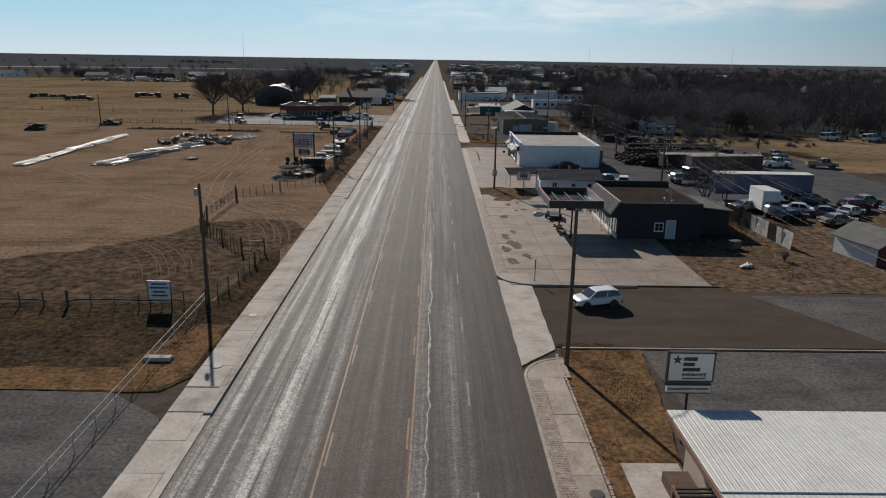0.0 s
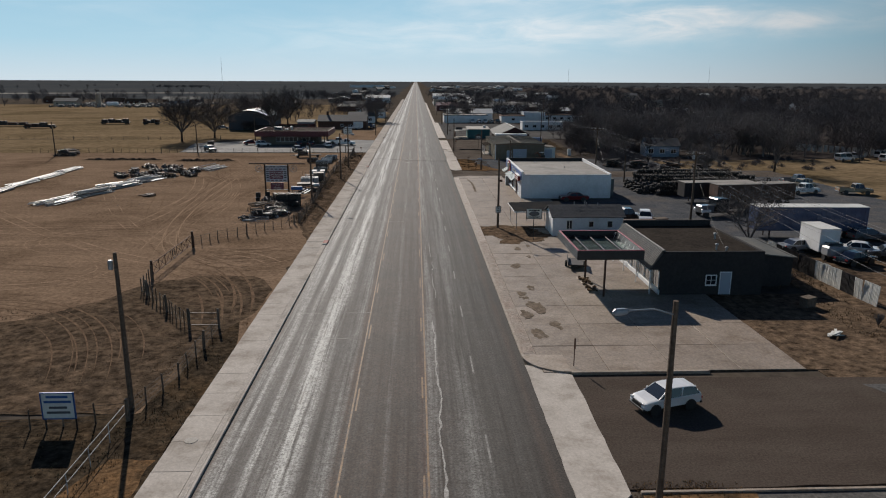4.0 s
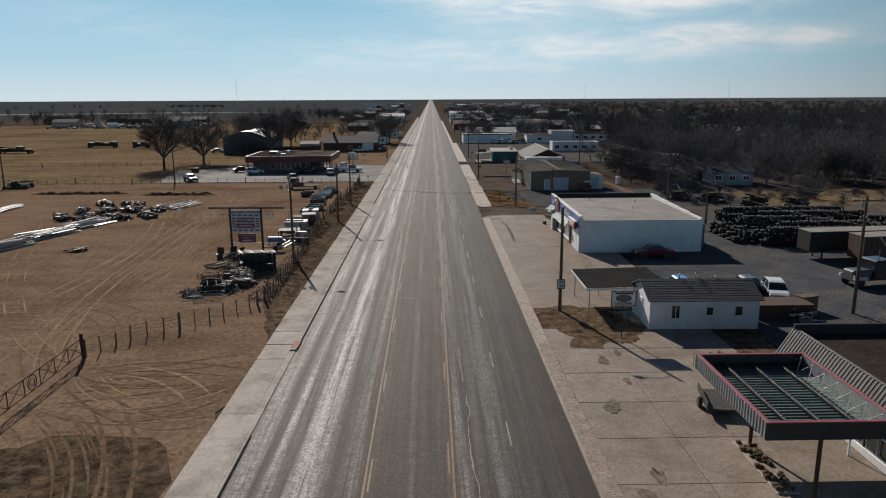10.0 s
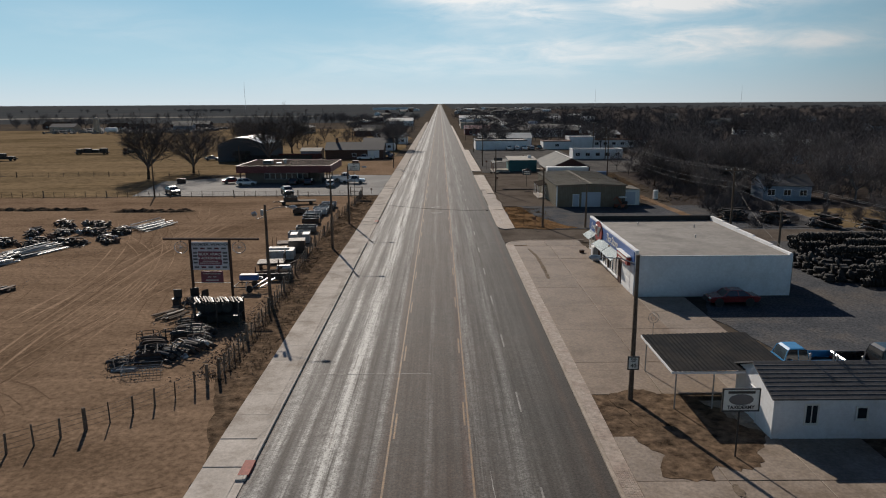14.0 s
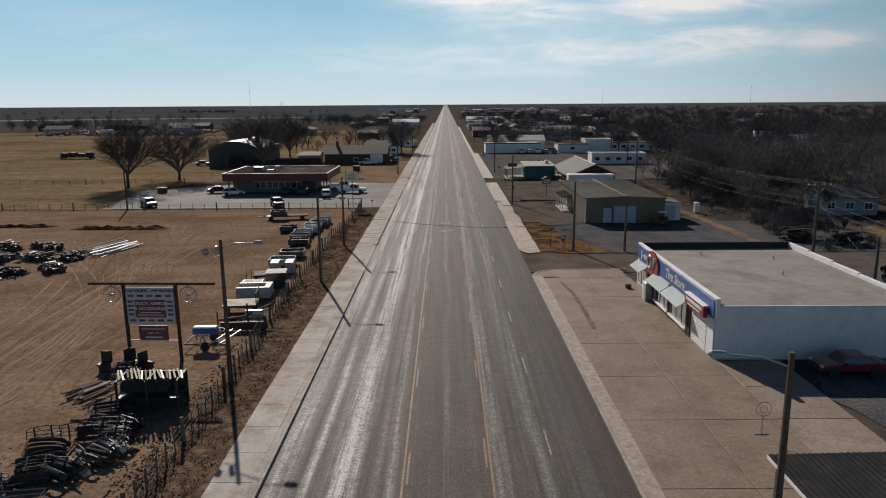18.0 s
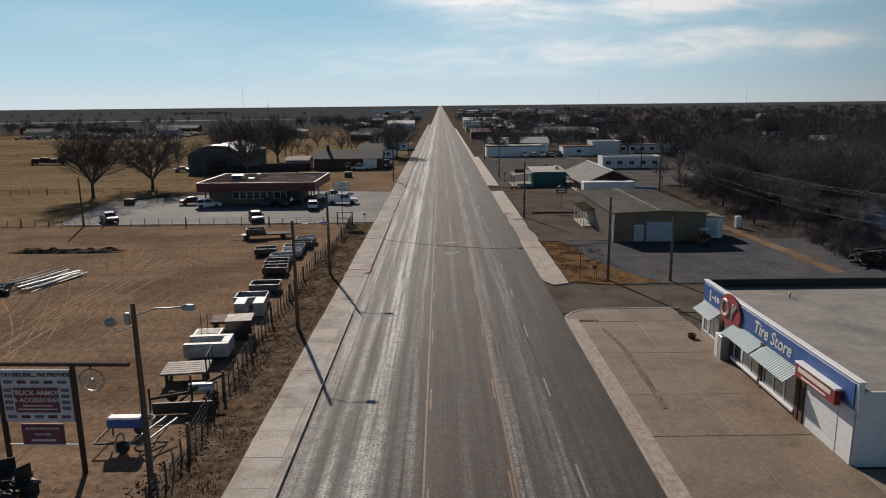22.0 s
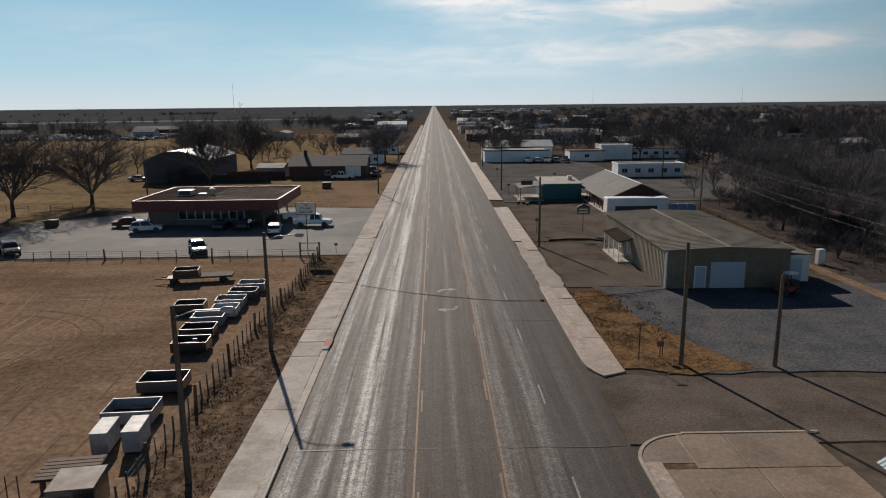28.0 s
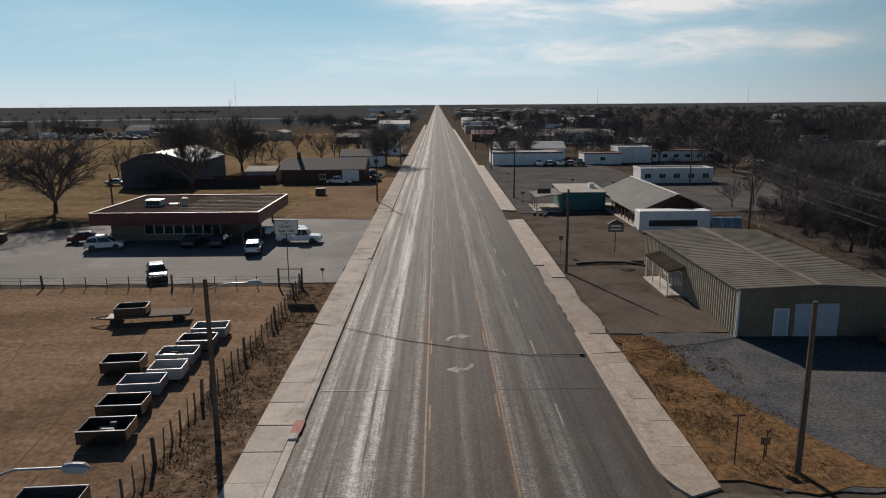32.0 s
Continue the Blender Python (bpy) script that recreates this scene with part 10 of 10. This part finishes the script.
    part("top_box", bx(-0.2, 0.9, -0.4, 0.4, 1.9, 2.1, 0.03), SIGN_WHITE, k)
    part("mast", Build().tube([(0.4, 0, 1.3), (0.4, 0, 1.9)], 0.08, 6), DARK_IRON, k)
    for px in (-0.7, 0.7):
        for sy in (-1, 1):
            wl = part("wheel", RIM_MESH, None, k, loc=(px, sy * 0.62, 0.34))
            part("tyre", TYRE_MESH, None, wl)
    k = thing("curbed_bed", "low kerbed flower bed on the asphalt", "flower bed", 17.6, 206.0)
    part("kerb", Build().tube([(-3.6, 0.6, 0.08), (-1, 1.2, 0.08), (2, 1.0, 0.08), (4.4, -1.4, 0.08), (4.6, -3.0, 0.08)], 0.13, 6), DARK_IRON, k)
    part("soil", Build().lathe([(0.9, 0), (0.7, 0.1), (0.1, 0.14)], (1.4, -2.2, -0.03), "z", 12), LEAF_LITTER, k)
    k = thing("planter", "red rusty planter bucket by the tyre shop corner", "planter", 18.2, 143.6)
    part("bucket", Build().lathe([(0.25, 0), (0.35, 0.35), (0.3, 0.36), (0.2, 0.2)], (0, 0, 0.03), "z", 10), RUST, k)
    k = thing("picnic_set", "low dark garden stools and pots by the porch", "garden set", 15.0, 240.5)
    for i, (px, py) in enumerate(((0, 0), (1, 0.6), (0.5, -1.2), (-0.9, 0.4))):
        part("pot", Build().lathe([(0.2, 0), (0.32, 0.45), (0.25, 0.46)], (px, py, -0.03), "z", 8), DARK_IRON, k)


yard_bits()


# ---- weeds and dry grass tufts ----
def tufts(name, label, areas, n, h, mat, seed):
    rng = random.Random(seed)
    b = Build()
    for i in range(n):
        x0, x1, y0, y1 = rng.choice(areas)
        x, y = rng.uniform(x0, x1), rng.uniform(y0, y1)
        if noise.noise((x * 0.5, y * 0.35, seed)) < -0.1:
            continue
        for k in range(rng.randint(2, 5)):
            a, l, w = rng.uniform(0, 6.28), h * rng.uniform(0.5, 1.3), rng.uniform(0.012, 0.04)
            dx, dy = math.cos(a), math.sin(a)
            ox, oy = x + rng.uniform(-0.2, 0.2), y + rng.uniform(-0.2, 0.2)
            b.add([(ox - dy * w, oy + dx * w, -0.03), (ox + dy * w, oy - dx * w, -0.03), (ox + dx * l * 0.6, oy + dy * l * 0.6, l)], [(0, 1, 2)])
    single(name, b, mat, label, "grass", "stuff")


WEED = surf("dry_weeds", (0.17, 0.122, 0.074), (0.115, 0.085, 0.054), 0.8, 0.95, 8, 0.3, 0, spec=0.0)
STRAW = surf("straw_grass", (0.26, 0.172, 0.088), (0.19, 0.126, 0.066), 0.8, 0.95, 8, 0.3, 0, spec=0.0)
tufts("verge_weeds", "dry brown weeds along the verge fence", [(-15.6, -12.2, 104, 198), (-16, -14, 104, 198)], 5200, 0.1, WEED, 3)
tufts("ditch_weeds", "dry grass in the ditch", [(-50, -13.5, 34, 47), (-16.5, -12, 36, 64)], 1800, 0.08, STRAW, 4)
tufts("corner_straw", "straw-coloured dry grass by the corner poles", [(12, 18.5, 161.5, 180), (12, 16, 161.5, 182)], 3200, 0.12, STRAW, 5)
tufts("office_straw", "straw-coloured grass beside the office", [(12, 15.3, -5, 40), (12.4, 17.5, 30, 40)], 3600, 0.09, STRAW, 6)
tufts("pole_straw", "dry grass round the pole on the concrete", [(12, 17.5, 92.5, 101.5)], 1500, 0.09, STRAW, 7)
tufts("yard_weeds", "dry brown weeds along the track", [(36.5, 41.5, 56, 98), (34, 40, 146, 160), (36, 46, 186, 215), (46, 52, 160, 200)], 3600, 0.2, WEED, 8)


def shrub(x, y, h, seed):
    rng = random.Random(seed)
    b = Build()
    for i in range(46):
        a, s = rng.uniform(0, 6.28), rng.uniform(0.2, 0.9)
        p = Vector((math.cos(a) * s * h * 0.5, math.sin(a) * s * h * 0.5, h * rng.uniform(0.6, 1.0)))
        b.tube([(0, 0, -0.1), p * 0.5 + Vector((0, 0, 0.1)), p], [0.03, 0.02, 0.006], 3, False)
        for k in range(3):
            q = p * rng.uniform(0.5, 0.95)
            b.tube([q, q + Vector((rng.uniform(-0.5, 0.5), rng.uniform(-0.5, 0.5), rng.uniform(0.1, 0.5))) * h * 0.4], [0.014, 0.005], 3, False)
    t = thing("shrub", "leafless brown shrub of thin tangled twigs", "shrub", x, y)
    part("crown", b, TWIG, t)


for i, (x, y, h) in enumerate(((47, 178, 2.5), (52, 182, 2.2), (58, 176, 2.4), (45.5, 194, 2.0), (64, 172, 2.2), (46, 202, 2.6), (40, 214, 2.0), (72, 168, 2.5), (38.5, 74, 1.2), (39.5, 62, 1.0), (66, 150, 2.6), (50, 90, 1.8))):
    shrub(x, y, h, 100 + i)
tree(41.2, 88.4, 9, 21, "gnarled bare old tree beside the sheet fence", (6, 5, 5, 4), 1.2)
tree(62, 152, 7, 22, "small bare tree at the back of the yard")
tree(80, 158, 12, 23, "tall bare tree by the far yard", (6, 5, 5, 4))
tree(48, 212, 9, 24, "bare spreading tree behind the barn")
tree(55, 222, 10, 25, "bare spreading tree behind the barn")
tree(60, 200, 11, 26, "bare tree at the edge of the woodland")
tree(18.5, 345, 9, 27, "bare tree behind the white store")
tree(26, 350, 10, 28, "bare tree behind the white store")
tree(68, 345, 11, 29, "bare tree behind the motel")


# ---- clods and litter on the rough ground ----
def clods(name, label, areas, n, size, mat, seed):
    rng = random.Random(seed)
    b = Build()
    for i in range(n):
        x0, x1, y0, y1 = rng.choice(areas)
        x, y, s = rng.uniform(x0, x1), rng.uniform(y0, y1), size * rng.uniform(0.4, 1.6)
        if noise.noise((x * 0.4, y * 0.4, seed)) < -0.15:
            continue
        a = rng.uniform(0, 6.28)
        ring = [(x + s * math.cos(a + q) * rng.uniform(0.7, 1.3), y + s * math.sin(a + q) * rng.uniform(0.7, 1.3), -0.03) for q in (0, 1.57, 3.14, 4.71)]
        b.add(ring + [(x + rng.uniform(-s, s) * 0.4, y + rng.uniform(-s, s) * 0.4, s * rng.uniform(0.12, 0.4))], [(0, 1, 4), (1, 2, 4), (2, 3, 4), (3, 0, 4)])
    single(name, b, mat, label, "clods", "stuff")


clods("verge_clods", "clods and dead leaves on the verge", [(-15.4, -12, 104, 198)], 5500, 0.06, VERGE, 12)
clods("verge_litter", "dark dead leaves and litter on the verge", [(-15.8, -12, 104, 198), (-16.5, -14, 104, 150)], 5000, 0.085, LEAF_LITTER, 17)
clods("churned_clods", "clods of churned dark dirt by the entrance", [(-24, -12.3, 50, 76), (-40, -20, 50, 68)], 6000, 0.06, CHURNED, 13)
clods("yard_litter", "scattered scrap crumbs and stones on the lot", [(-24, -16, 103, 123), (-60, -42, 118, 168)], 3200, 0.07, DARK_IRON, 14)
clods("gravel_stones", "loose stones on the gravel lot", [(16, 34, 162, 182), (30, 60, 96, 128)], 3000, 0.035, GRAVEL, 15)
